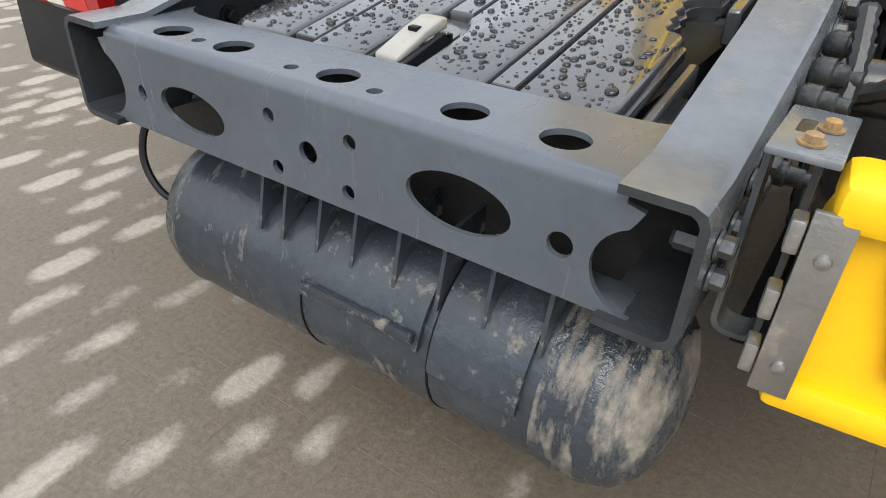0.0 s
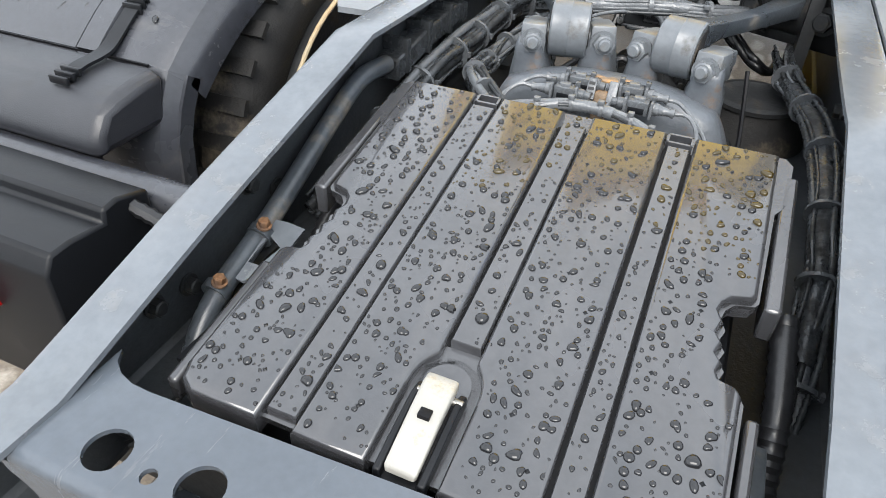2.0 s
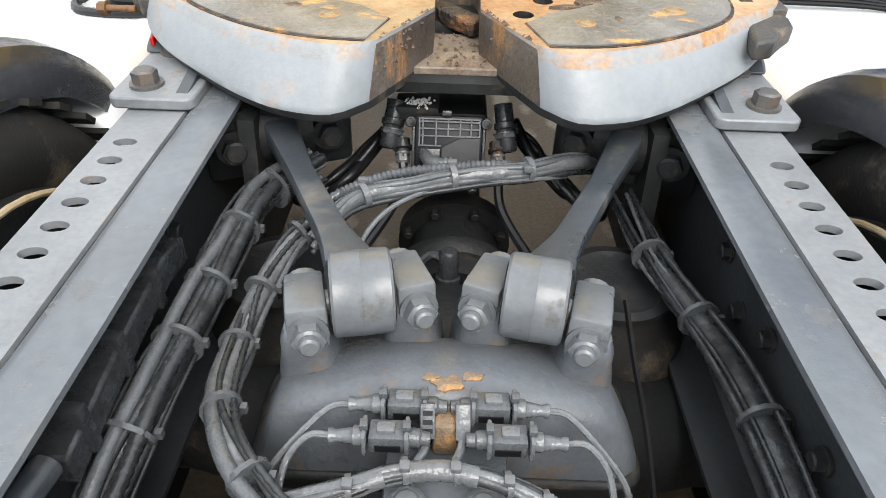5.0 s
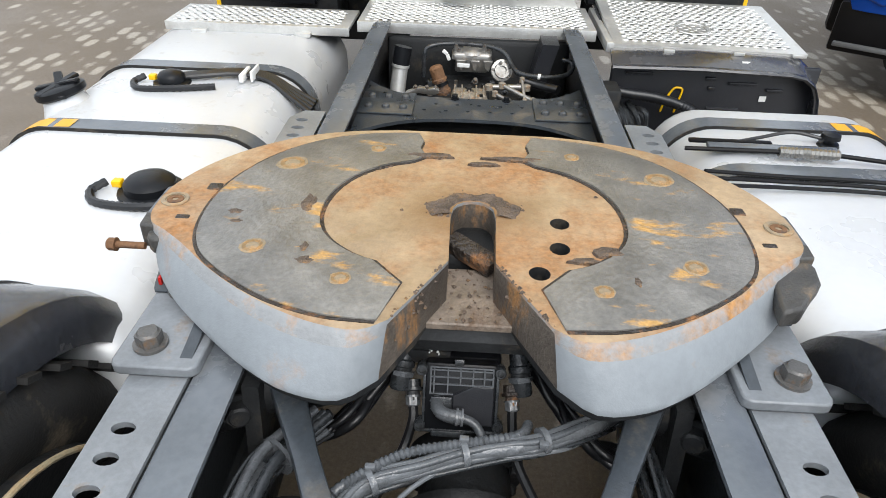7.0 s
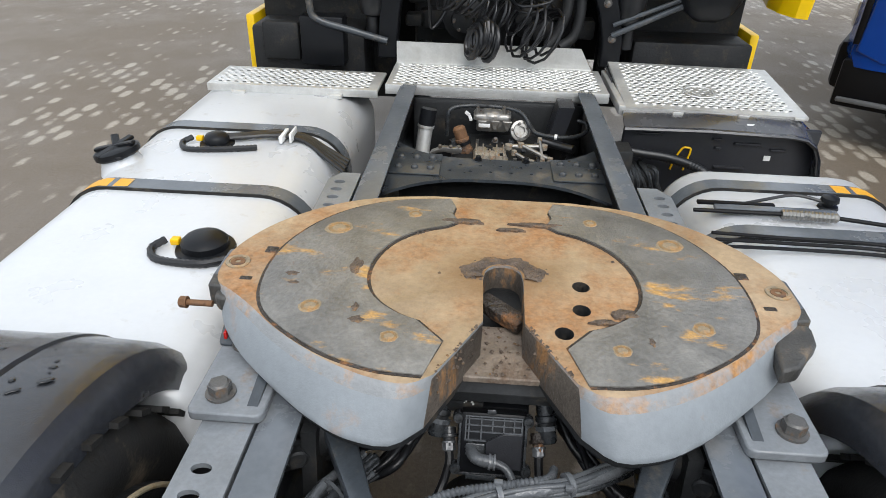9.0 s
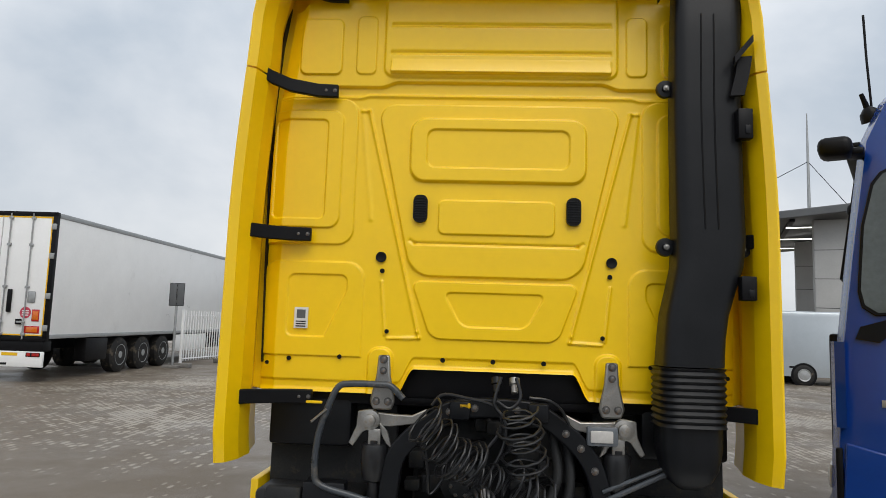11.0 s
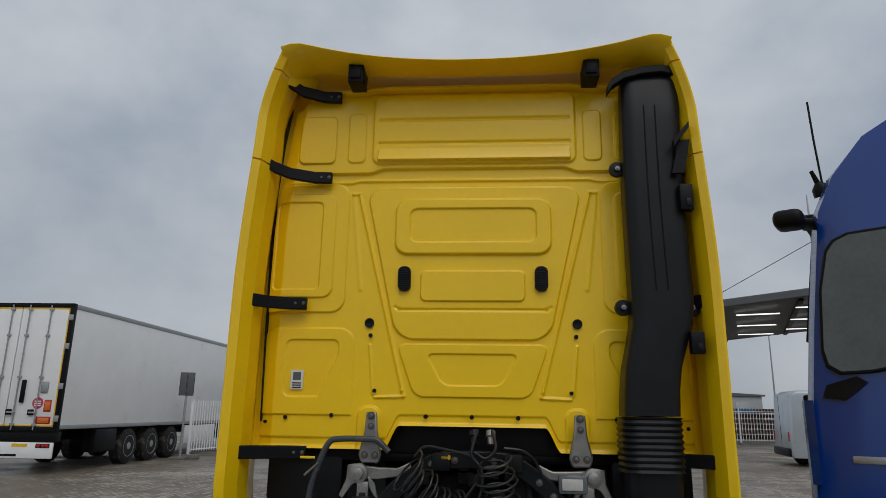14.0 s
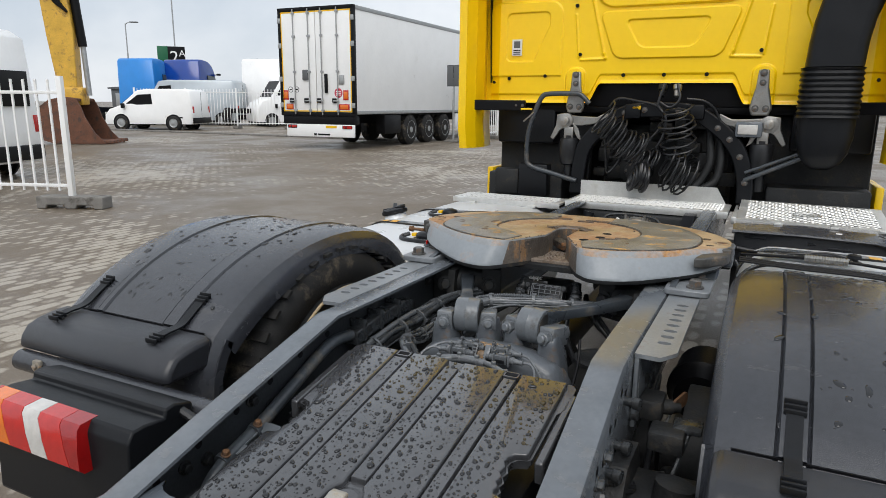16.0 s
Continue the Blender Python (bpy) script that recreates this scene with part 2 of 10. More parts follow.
M_EXCAV = mat("excavator_yellow", (0.70, 0.41, 0.05), 0.45, 0, 0.15, 3, (0.30, 0.17, 0.06), 0.22, 4, 0.1, 80)
M_BUCKET = mat("bucket_rust", (0.15, 0.062, 0.034), 0.75, 0, 0.3, 3, (0.08, 0.05, 0.04), 0.3, 5, 0.4, 40)
M_CONCRETE = mat("concrete_block", (0.20, 0.19, 0.175), 0.85, 0, 0.2, 6, (0.10, 0.09, 0.08), 0.25, 5, 0.5, 60)
M_ROOF = mat("canopy_grey_steel", (0.10, 0.105, 0.11), 0.5, 0, 0.1, 1, None, 0, 3, 0.05, 30)
M_GALV = mat("galvanised_steel", (0.40, 0.41, 0.41), 0.45, 0.6, 0.12, 10)
M_GREEN = mat("sign_green", (0.01, 0.12, 0.05), 0.5, 0, 0.05, 4)
# Black trim; filler sheets and the cab's underside use it as painted shade.
M_DARK = mat("dark_trim_and_shade", (0.005, 0.005, 0.006), 0.45, 0, 0.2, 8, spec=0.18)
M_BARK = mat("bare_twigs", (0.12, 0.10, 0.085), 0.8, 0, 0.3, 6)


def lens_mat(name, c, rough=0.12):
    m = mat(name, c, rough, 0, 0.12, 30, None, 0, 3, 0.25, 90, 0.03, coat=0.5)
    return m


M_RED, M_AMBER, M_CLEAR = lens_mat("red_lens", (0.46, 0.014, 0.010)), lens_mat("amber_lens", (0.72, 0.16, 0.01)), lens_mat("clear_lens", (0.55, 0.53, 0.5))
M_REDDEEP = lens_mat("deep_red_lens", (0.30, 0.006, 0.006))
M_WATER = mat("water_bead", (0.014, 0.0145, 0.016), 0.03, 0, 0.05, 9, None, 0, 3, 0, 100, 0.02)
M_WATER_OLIVE = mat("olive_water_bead", (0.040, 0.028, 0.006), 0.05, 0, 0.1, 9, None, 0, 3, 0, 100, 0.02)


def paving_mat(name, tex):
    """Grey-brown concrete pavers under a film of yard dirt. tex: the far sheet draws its bond itself; the near stones carry a map of their own tops."""
    m = bpy.data.materials.new(name)
    m.use_nodes = True
    n, l = m.node_tree.nodes, m.node_tree.links
    b = n["Principled BSDF"]
    tc, geo = n.new("ShaderNodeTexCoord"), n.new("ShaderNodeNewGeometry")

    def noise_node(s, d=6.0, r=0.6):
        t = n.new("ShaderNodeTexNoise")
        t.inputs["Scale"].default_value, t.inputs["Detail"].default_value, t.inputs["Roughness"].default_value = s, d, r
        l.new(geo.outputs["Position"], t.inputs["Vector"])
        return t

    def math_node(op, a, bb):
        t = n.new("ShaderNodeMath")
        t.operation = op
        for i, v in enumerate((a, bb)):
            if isinstance(v, (int, float)):
                t.inputs[i].default_value = v
            else:
                l.new(v, t.inputs[i])
        return t.outputs[0]

    def ramp(src, p0, p1, c0, c1):
        r = n.new("ShaderNodeValToRGB")
        r.color_ramp.elements[0].position, r.color_ramp.elements[0].color = p0, (*c0, 1)
        r.color_ramp.elements[1].position, r.color_ramp.elements[1].color = p1, (*c1, 1)
        l.new(src, r.inputs["Fac"])
        return r.outputs["Color"]
    big, mid, fine = noise_node(0.22, 5), noise_node(2.6, 6), noise_node(75, 6, 0.8)
    stone = ramp(fine.outputs["Fac"], 0.3, 0.7, (0.25, 0.222, 0.180), (0.44, 0.396, 0.332))
    dirt = ramp(fine.outputs["Fac"], 0.25, 0.75, (0.080, 0.064, 0.046), (0.205, 0.165, 0.122))
    if tex:
        br, mp = n.new("ShaderNodeTexBrick"), n.new("ShaderNodeMapping")
        mp.inputs["Rotation"].default_value = (0, 0, radians(90))
        l.new(geo.outputs["Position"], mp.inputs["Vector"])
        l.new(mp.outputs["Vector"], br.inputs["Vector"])
        for k, v in (("Scale", 1.0), ("Mortar Size", 0.02), ("Mortar Smooth", 1.0), ("Brick Width", 0.21), ("Row Height", 0.105)):
            br.inputs[k].default_value = v
        br.inputs["Color1"].default_value, br.inputs["Color2"].default_value, br.inputs["Mortar"].default_value = (0.95, 0.95, 0.95, 1), (0.55, 0.55, 0.55, 1), (0, 0, 0, 1)
        body = br.outputs["Color"]
        clean = math_node("MULTIPLY", body, 0.66)
    else:
        uv = n.new("ShaderNodeUVMap")
        sx = n.new("ShaderNodeSeparateXYZ")
        l.new(uv.outputs["UV"], sx.inputs[0])
        ex = math_node("MULTIPLY", math_node("MULTIPLY", sx.outputs[0], math_node("SUBTRACT", 1.0, sx.outputs[0])), 4.0)
        ey = math_node("MULTIPLY", math_node("MULTIPLY", sx.outputs[1], math_node("SUBTRACT", 1.0, sx.outputs[1])), 4.0)
        ey = math_node("POWER", ey, 0.55)
        rnd = n.new("ShaderNodeObjectInfo").outputs["Random"] if name.endswith("near") else geo.outputs["Random Per Island"]
        clean = math_node("MULTIPLY", math_node("MULTIPLY", ex, ey), math_node("ADD", math_node("MULTIPLY", rnd, 0.60), 0.32))
    wear = math_node("ADD", math_node("MULTIPLY", big.outputs["Fac"], 3.0), math_node("MULTIPLY", mid.outputs["Fac"], 1.0))
    lvl = math_node("ADD", math_node("ADD", math_node("SUBTRACT", clean, 2.88), wear), math_node("MULTIPLY", noise_node(13, 6, 0.75).outputs["Fac"], 0.65))
    mask = ramp(lvl, 0.03, 0.26, (0, 0, 0), (1, 1, 1))
    mx = n.new("ShaderNodeMix")
    mx.data_type = "RGBA"
    l.new(mask, mx.inputs["Factor"])
    l.new(dirt, mx.inputs[6])
    l.new(stone, mx.inputs[7])
    l.new(mx.outputs[2], b.inputs["Base Color"])
    wet = ramp(noise_node(0.5, 4).outputs["Fac"], 0.42, 0.62, (0.38, 0.38, 0.38), (0.72, 0.72, 0.72))
    l.new(wet, b.inputs["Roughness"])
    bp = n.new("ShaderNodeBump")
    bp.inputs["Strength"].default_value, bp.inputs["Distance"].default_value = 0.55, 0.006
    l.new(fine.outputs["Fac"], bp.inputs["Height"])
    l.new(bp.outputs["Normal"], b.inputs["Normal"])
    return m


M_PAVE_NEAR, M_PAVE, M_GROUND = paving_mat("paver_near", False), paving_mat("paver_field", False), paving_mat("yard_paving_far", True)

# ---- mesh helpers ----
PLACE = {}


def thing(name, m, label, category, group="", kind=""):
    e = new(name)
    e.empty_display_size = 0.2
    e.matrix_basis = m
    PLACE[e] = Vector((0, 0, 0))
    return tagged(e, label, category, group, kind)


def part(name, bm, material, parent=None, label="", sharp=38, mods=(), kind=""):
    """Links a bmesh as ONE mesh object under a thing or a part, with its origin at its own middle."""
    bmesh.ops.remove_doubles(bm, verts=bm.verts, dist=1e-5)
    lim = radians(sharp)
    for f in bm.faces:
        f.smooth = True
    for e in bm.edges:
        e.smooth = len(e.link_faces) == 2 and e.calc_face_angle(9) < lim
    co = [v.co for v in bm.verts]
    mid = Vector([(min(c[i] for c in co) + max(c[i] for c in co)) / 2 for i in range(3)])
    bmesh.ops.translate(bm, verts=bm.verts, vec=-mid)
    me = bpy.data.meshes.new(name)
    bm.to_mesh(me)
    bm.free()
    for mm in (material if isinstance(material, (list, tuple)) else [material]):
        me.materials.append(mm)
    ob = new(name, me)
    PLACE[ob] = mid
    ob.location = mid - (PLACE[parent] if parent else Vector())
    ob.parent = parent
    for t, val in mods:
        md = ob.modifiers.new(t.lower(), t)
        if t == "SOLIDIFY":
            md.thickness, md.offset = val, -1
        elif t == "BEVEL":
            md.width, md.segments, md.limit_method = val, 2, "ANGLE"
    if label or kind:
        tagged(ob, label, kind=kind)
    return ob


def box(bm, lo, hi, bev=0.0, seg=2, m=None):
    r = bmesh.ops.create_cube(bm, size=1)
    vs = r["verts"]
    for v in vs:
        v.co = Vector([(lo[i] + hi[i]) / 2 + v.co[i] * (hi[i] - lo[i]) for i in range(3)])
    if bev:
        es = list({e for v in vs for e in v.link_edges})
        out = bmesh.ops.bevel(bm, geom=es, offset=bev, segments=seg, affect="EDGES", profile=0.5)
        vs = list({v for f in out["faces"] for v in f.verts} | {v for v in vs if v.is_valid})
    if m is not None:
        bmesh.ops.transform(bm, matrix=m, verts=vs)
    return bm


def B(lo, hi, bev=0.0, seg=2, m=None):
    return box(bmesh.new(), lo, hi, bev, seg, m)


def spline(pts, n=6):
    """A smooth line through pts."""
    P = [Vector(p) for p in pts]
    if len(P) < 3:
        return P
    Q = [P[0] * 2 - P[1]] + P + [P[-1] * 2 - P[-2]]
    out = []
    for i in range(1, len(Q) - 2):
        a, b, c, d = Q[i - 1:i + 3]
        for k in range(n):
            t = k / n
            out.append(0.5 * ((2 * b) + (c - a) * t + (2 * a - 5 * b + 4 * c - d) * t * t + (3 * b - a - 3 * c + d) * t ** 3))
    out.append(P[-1])
    return out


def tube(bm, pts, r, seg=8, smooth=6, ridge=0.0, pitch=0.012):
    """A round hose along pts; ridge > 0 gives a corrugated one."""
    L = spline(pts, smooth) if smooth else [Vector(p) for p in pts]
    if ridge:
        M, step = [L[0]], pitch / 2
        for a, b in zip(L, L[1:]):
            k = max(1, int((b - a).length / step))
            M += [a.lerp(b, (i + 1) / k) for i in range(k)]
        L = M
    rings, up = [], Vector((0.13, 0.21, 0.97)).normalized()
    for i, p in enumerate(L):
        d = (L[min(i + 1, len(L) - 1)] - L[max(i - 1, 0)])
        d = d.normalized() if d.length > 1e-9 else Vector((0, 0, 1))
        if abs(d.dot(up)) > 0.95:
            up = Vector((1, 0.1, 0)).normalized()
        s = d.cross(up).normalized()
        up = s.cross(d).normalized()
        rad = r + (ridge if i % 2 else 0)
        rings.append([bm.verts.new(p + (s * math.cos(a) + up * math.sin(a)) * rad) for a in [2 * math.pi * k / seg for k in range(seg)]])
    for a, b in zip(rings, rings[1:]):
        for k in range(seg):
            bm.faces.new((a[k], a[(k + 1) % seg], b[(k + 1) % seg], b[k]))
    bm.faces.new(rings[0][::-1])
    bm.faces.new(rings[-1])
    return bm


def cyl(bm, a, b, r, seg=20, r2=None):
    a, b = Vector(a), Vector(b)
    d = (b - a).normalized()
    u = Vector((0, 0, 1)) if abs(d.z) < 0.9 else Vector((1, 0, 0))
    s = d.cross(u).normalized()
    u = s.cross(d)
    r2 = r if r2 is None else r2
    A = [bm.verts.new(a + (s * math.cos(t) + u * math.sin(t)) * r) for t in [2 * math.pi * k / seg for k in range(seg)]]
    C = [bm.verts.new(b + (s * math.cos(t) + u * math.sin(t)) * r2) for t in [2 * math.pi * k / seg for k in range(seg)]]
    for k in range(seg):
        bm.faces.new((A[k], A[(k + 1) % seg], C[(k + 1) % seg], C[k]))
    bm.faces.new(A[::-1])
    bm.faces.new(C)
    return bm


def lathe(bm, a, d, prof, seg=28):
    """A turned body: prof gives (distance along d from a, radius)."""
    a, d = Vector(a), Vector(d).normalized()
    u = Vector((0, 0, 1)) if abs(d.z) < 0.9 else Vector((1, 0, 0))
    s = d.cross(u).normalized()
    u = s.cross(d)
    rings = []
    for h, r in prof:
        rings.append([bm.verts.new(a + d * h + (s * math.cos(t) + u * math.sin(t)) * max(r, 1e-4)) for t in [2 * math.pi * k / seg for k in range(seg)]])
    for p, q in zip(rings, rings[1:]):
        for k in range(seg):
            bm.faces.new((p[k], p[(k + 1) % seg], q[(k + 1) % seg], q[k]))
    bm.faces.new(rings[0][::-1])
    bm.faces.new(rings[-1])
    return bm


def prism(bm, pts, fn, a, b):
    """The outline pts, set by fn(u, v, w), drawn out from w = a to w = b."""
    A, C = [bm.verts.new(fn(u, v, a)) for u, v in pts], [bm.verts.new(fn(u, v, b)) for u, v in pts]
    n = len(pts)
    for k in range(n):
        bm.faces.new((A[k], A[(k + 1) % n], C[(k + 1) % n], C[k]))
    bm.faces.new(A[::-1])
    bm.faces.new(C)
    bmesh.ops.recalc_face_normals(bm, faces=bm.faces)
    return bm


def sheet(bm, outer, holes, fn):
    """A flat sheet with holes cut through it."""
    edges = []
    for loop in (outer, *holes):
        vs = [bm.verts.new(fn(u, v)) for u, v in loop]
        edges += [bm.edges.new((vs[k], vs[(k + 1) % len(vs)])) for k in range(len(vs))]
    bmesh.ops.triangle_fill(bm, use_beauty=True, use_dissolve=False, edges=edges)
    return bm


def oval(cx, cy, rx_, ry_, n=24, turn=0.0):
    c, s = math.cos(radians(turn)), math.sin(radians(turn))
    return [(cx + rx_ * math.cos(t) * c - ry_ * math.sin(t) * s, cy + rx_ * math.cos(t) * s + ry_ * math.sin(t) * c) for t in [2 * math.pi * k / n for k in range(n)]]


def rrect(x0, y0, x1, y1, r, n=5):
    out = []
    for cx, cy, a0 in ((x1 - r, y1 - r, 0), (x0 + r, y1 - r, 90), (x0 + r, y0 + r, 180), (x1 - r, y0 + r, 270)):
        out += [(cx + r * math.cos(radians(a0 + 90 * k / n)), cy + r * math.sin(radians(a0 + 90 * k / n))) for k in range(n + 1)]
    return out


def hexbolt(bm, p, d, r=0.015, h=0.012, washer=1.35, stud=0.0):
    """A bolt head or nut with its washer, standing on p along d."""
    p, d = Vector(p), Vector(d).normalized()
    cyl(bm, p, p + d * h * 0.25, r * washer, 18)
    cyl(bm, p + d * h * 0.25, p + d * h * 1.15, r, 6)
    cyl(bm, p + d * h * 1.15, p + d * h * 1.3, r * 0.86, 12, r * 0.7)
    if stud:
        cyl(bm, p + d * h, p + d * (h + stud), r * 0.5, 10)
    return bm


def loft(bm, loops, cap=True, closed=True):
    R = [[bm.verts.new(p) for p in lp] for lp in loops]
    n = len(R[0])
    for a, b in zip(R, R[1:]):
        for k in range(n if closed else n - 1):
            bm.faces.new((a[k], a[(k + 1) % n], b[(k + 1) % n], b[k]))
    if cap:
        bm.faces.new(R[0][::-1])
        bm.faces.new(R[-1])
    bmesh.ops.recalc_face_normals(bm, faces=bm.faces)
    return bm


def mesh_np(name, verts, faces, material, parent, uv=None, label="", kind=""):
    """A mesh straight from arrays, for fields of many small pieces."""
    me = bpy.data.meshes.new(name)
    me.from_pydata(verts, [], faces)
    for mm in (material if isinstance(material, (list, tuple)) else [material]):
        me.materials.append(mm)
    if uv is not None:
        me.uv_layers.new(name="UVMap").data.foreach_set("uv", np.asarray(uv, dtype=np.float32).ravel())
    ob = new(name, me)
    PLACE[ob] = Vector()
    ob.location = -(PLACE[parent] if parent else Vector())
    ob.parent = parent
    if label or kind:
        tagged(ob, label, kind=kind)
    return ob


def shade(ob, angle=35):
    ob.data.shade_smooth()
    ob.data.set_sharp_from_angle(angle=radians(angle))
    return ob

# ---- the tractor unit ----
TRUCK = thing("tractor_unit", CHASSIS, "yellow tractor unit with grey chassis and white tanks", "truck")


def rail_z(y):
    """The top of the frame rails: they drop behind the rear axle."""
    return min(0.846, max(0.674, 0.657 + 0.272 * y))


def rail_half(y):
    k = min(1.0, max(0.0, (y - 0.3) / 0.5))
    return 0.411 - 0.013 * k


# Rail paint darkened for the shade inside the section, with some grime.
M_WEB = mat("rail_inside_shade_and_grime", (0.032, 0.036, 0.040), 0.5, 0, 0.3, 7, (0.09, 0.08, 0.065), 0.15, 6, 0.25, 120, hard=0.4)


def frame_rail(s):
    """A C-section rail, open towards the middle."""
    loops = []
    for y in [-0.012, 0.06, 0.10, 0.3, 0.5, 0.66, 0.695, 0.74, 0.9, 1.4, 2.2, 3.0, 4.2]:
        zt, x = rail_z(y), rail_half(y)
        zb = 0.541 + 0.03 * min(1, max(0, (y - 0.1) / 0.6))
        w, t, r = 0.072, 0.008, 0.016
        out = [(x - w, zt), (x - r, zt), (x - r * 0.3, zt - r * 0.3), (x, zt - r), (x, zb + r), (x - r * 0.3, zb + r * 0.3), (x - r, zb), (x - w, zb),
               (x - w, zb + t), (x - r, zb + t), (x - t - 0.003, zb + t + 0.003), (x - t, zb + r), (x - t, zt - r), (x - t - 0.003, zt - t - 0.003), (x - r, zt - t), (x - w, zt - t)]
        loops.append([(s * u, y, v) for u, v in out])
    bm = loft(bmesh.new(), loops)
    # inward faces get the darkened paint, so the channel's shade is in the colour
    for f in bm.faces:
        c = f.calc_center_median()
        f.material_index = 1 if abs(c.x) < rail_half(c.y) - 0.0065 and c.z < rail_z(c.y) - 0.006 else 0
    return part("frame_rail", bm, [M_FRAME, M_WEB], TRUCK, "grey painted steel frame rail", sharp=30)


RAILS = {s: frame_rail(s) for s in (-1, 1)}
for s_ in (-1, 1):
    for k_ in range(11):
        y_ = 0.17 + 0.056 * k_
        z_ = rail_z(y_) - (0.045 if k_ % 2 else 0.072)
        for side_, x_ in ((-s_, rail_half(y_) - 0.0082), (s_, rail_half(y_) + 0.0002)):
            part("web_hole", lathe(bmesh.new(), (s_ * x_, y_, z_), (side_, 0, 0), [(0, 0.0095), (0.0006, 0.0095), (0.0007, 0.001)], 14), M_DARK, RAILS[s_])


def rear_crossmember():
    """The pressed end beam: a flat top and an upright face with large oval holes, joined by a bend."""
    zt, zb, r = 0.668, 0.545, 0.014
    bm = bmesh.new()
    top = [(-0.345, r), (0.345, r), (0.345, 0.158), (0.335, 0.148), (0.318, 0.142), (0.295, 0.138), (-0.275, 0.112), (-0.300, 0.113), (-0.320, 0.119), (-0.336, 0.130), (-0.345, 0.146)]
    big = [(-0.260, 0.043), (-0.155, 0.047), (0.005, 0.049), (0.163, 0.050), (0.266, 0.052)]
    holes = [oval(x, y, 0.0235, 0.0235) for x, y in big] + [oval(x, 0.037, 0.0085, 0.0085, 14) for x in (-0.205, -0.052, 0.064)]
    sheet(bm, top, holes, lambda u, v: (u, v, zt))
    for k in range(6):
        a, b = math.pi / 2 * k / 6, math.pi / 2 * (k + 1) / 6
        p = [(r - r * math.sin(t), zt - r + r * math.cos(t)) for t in (a, b)]
        bm.faces.new([bm.verts.new(c) for c in ((-0.345, *p[0]), (-0.345, *p[1]), (0.345, *p[1]), (0.345, *p[0]))])
    notch = [(0.345, zt - r), (0.361, 0.650), (0.356, 0.640)] + [(0.370 + 0.046 * math.cos(radians(a)), 0.592 + 0.044 * math.sin(radians(a))) for a in range(114, 250, 9)] + [(0.366, 0.549), (0.362, zb - 0.004), (0.34, zb)]
    face = [(-u, v) for u, v in notch] + [(u, v) for u, v in notch[::-1]]
    fh = [oval(-0.189, 0.594, 0.058, 0.026, 28, -3), oval(0.190, 0.600, 0.058, 0.029, 30, 0), oval(-0.285, 0.595, 0.008, 0.010, 14), oval(0.296, 0.597, 0.0125, 0.0125, 16)]
    fh += [oval(x, z, 0.0085, 0.0085, 14) for x, z in ((-0.054, 0.624), (0.061, 0.624), (-0.047, 0.565), (0.057, 0.567))] + [oval(0.002, 0.596, 0.013, 0.013, 16)]
    sheet(bm, face, fh, lambda u, v: (u, 0, v))
    for f in bm.faces:
        n = f.normal if f.normal.length else Vector((0, 0, 1))
        f.normal_update()
        if f.normal.z - f.normal.y < 0:
            f.normal_flip()
    ob = part("rear_crossmember", bm, M_BEAM, TRUCK, "grey pressed steel end beam with oval holes", mods=(("SOLIDIFY", 0.006),), sharp=40)
    # added dark sheet that makes the face's oval holes look shaded
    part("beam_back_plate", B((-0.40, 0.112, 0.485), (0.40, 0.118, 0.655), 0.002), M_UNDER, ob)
    part("bracket_tab", B((-0.36, 0.004, 0.545), (-0.30, 0.05, 0.551), 0.002), M_FRAME_DIRTY, ob)
    part("bracket_tab", B((0.30, 0.004, 0.545), (0.36, 0.05, 0.551), 0.002), M_FRAME_DIRTY, ob)
    return ob


rear_crossmember()


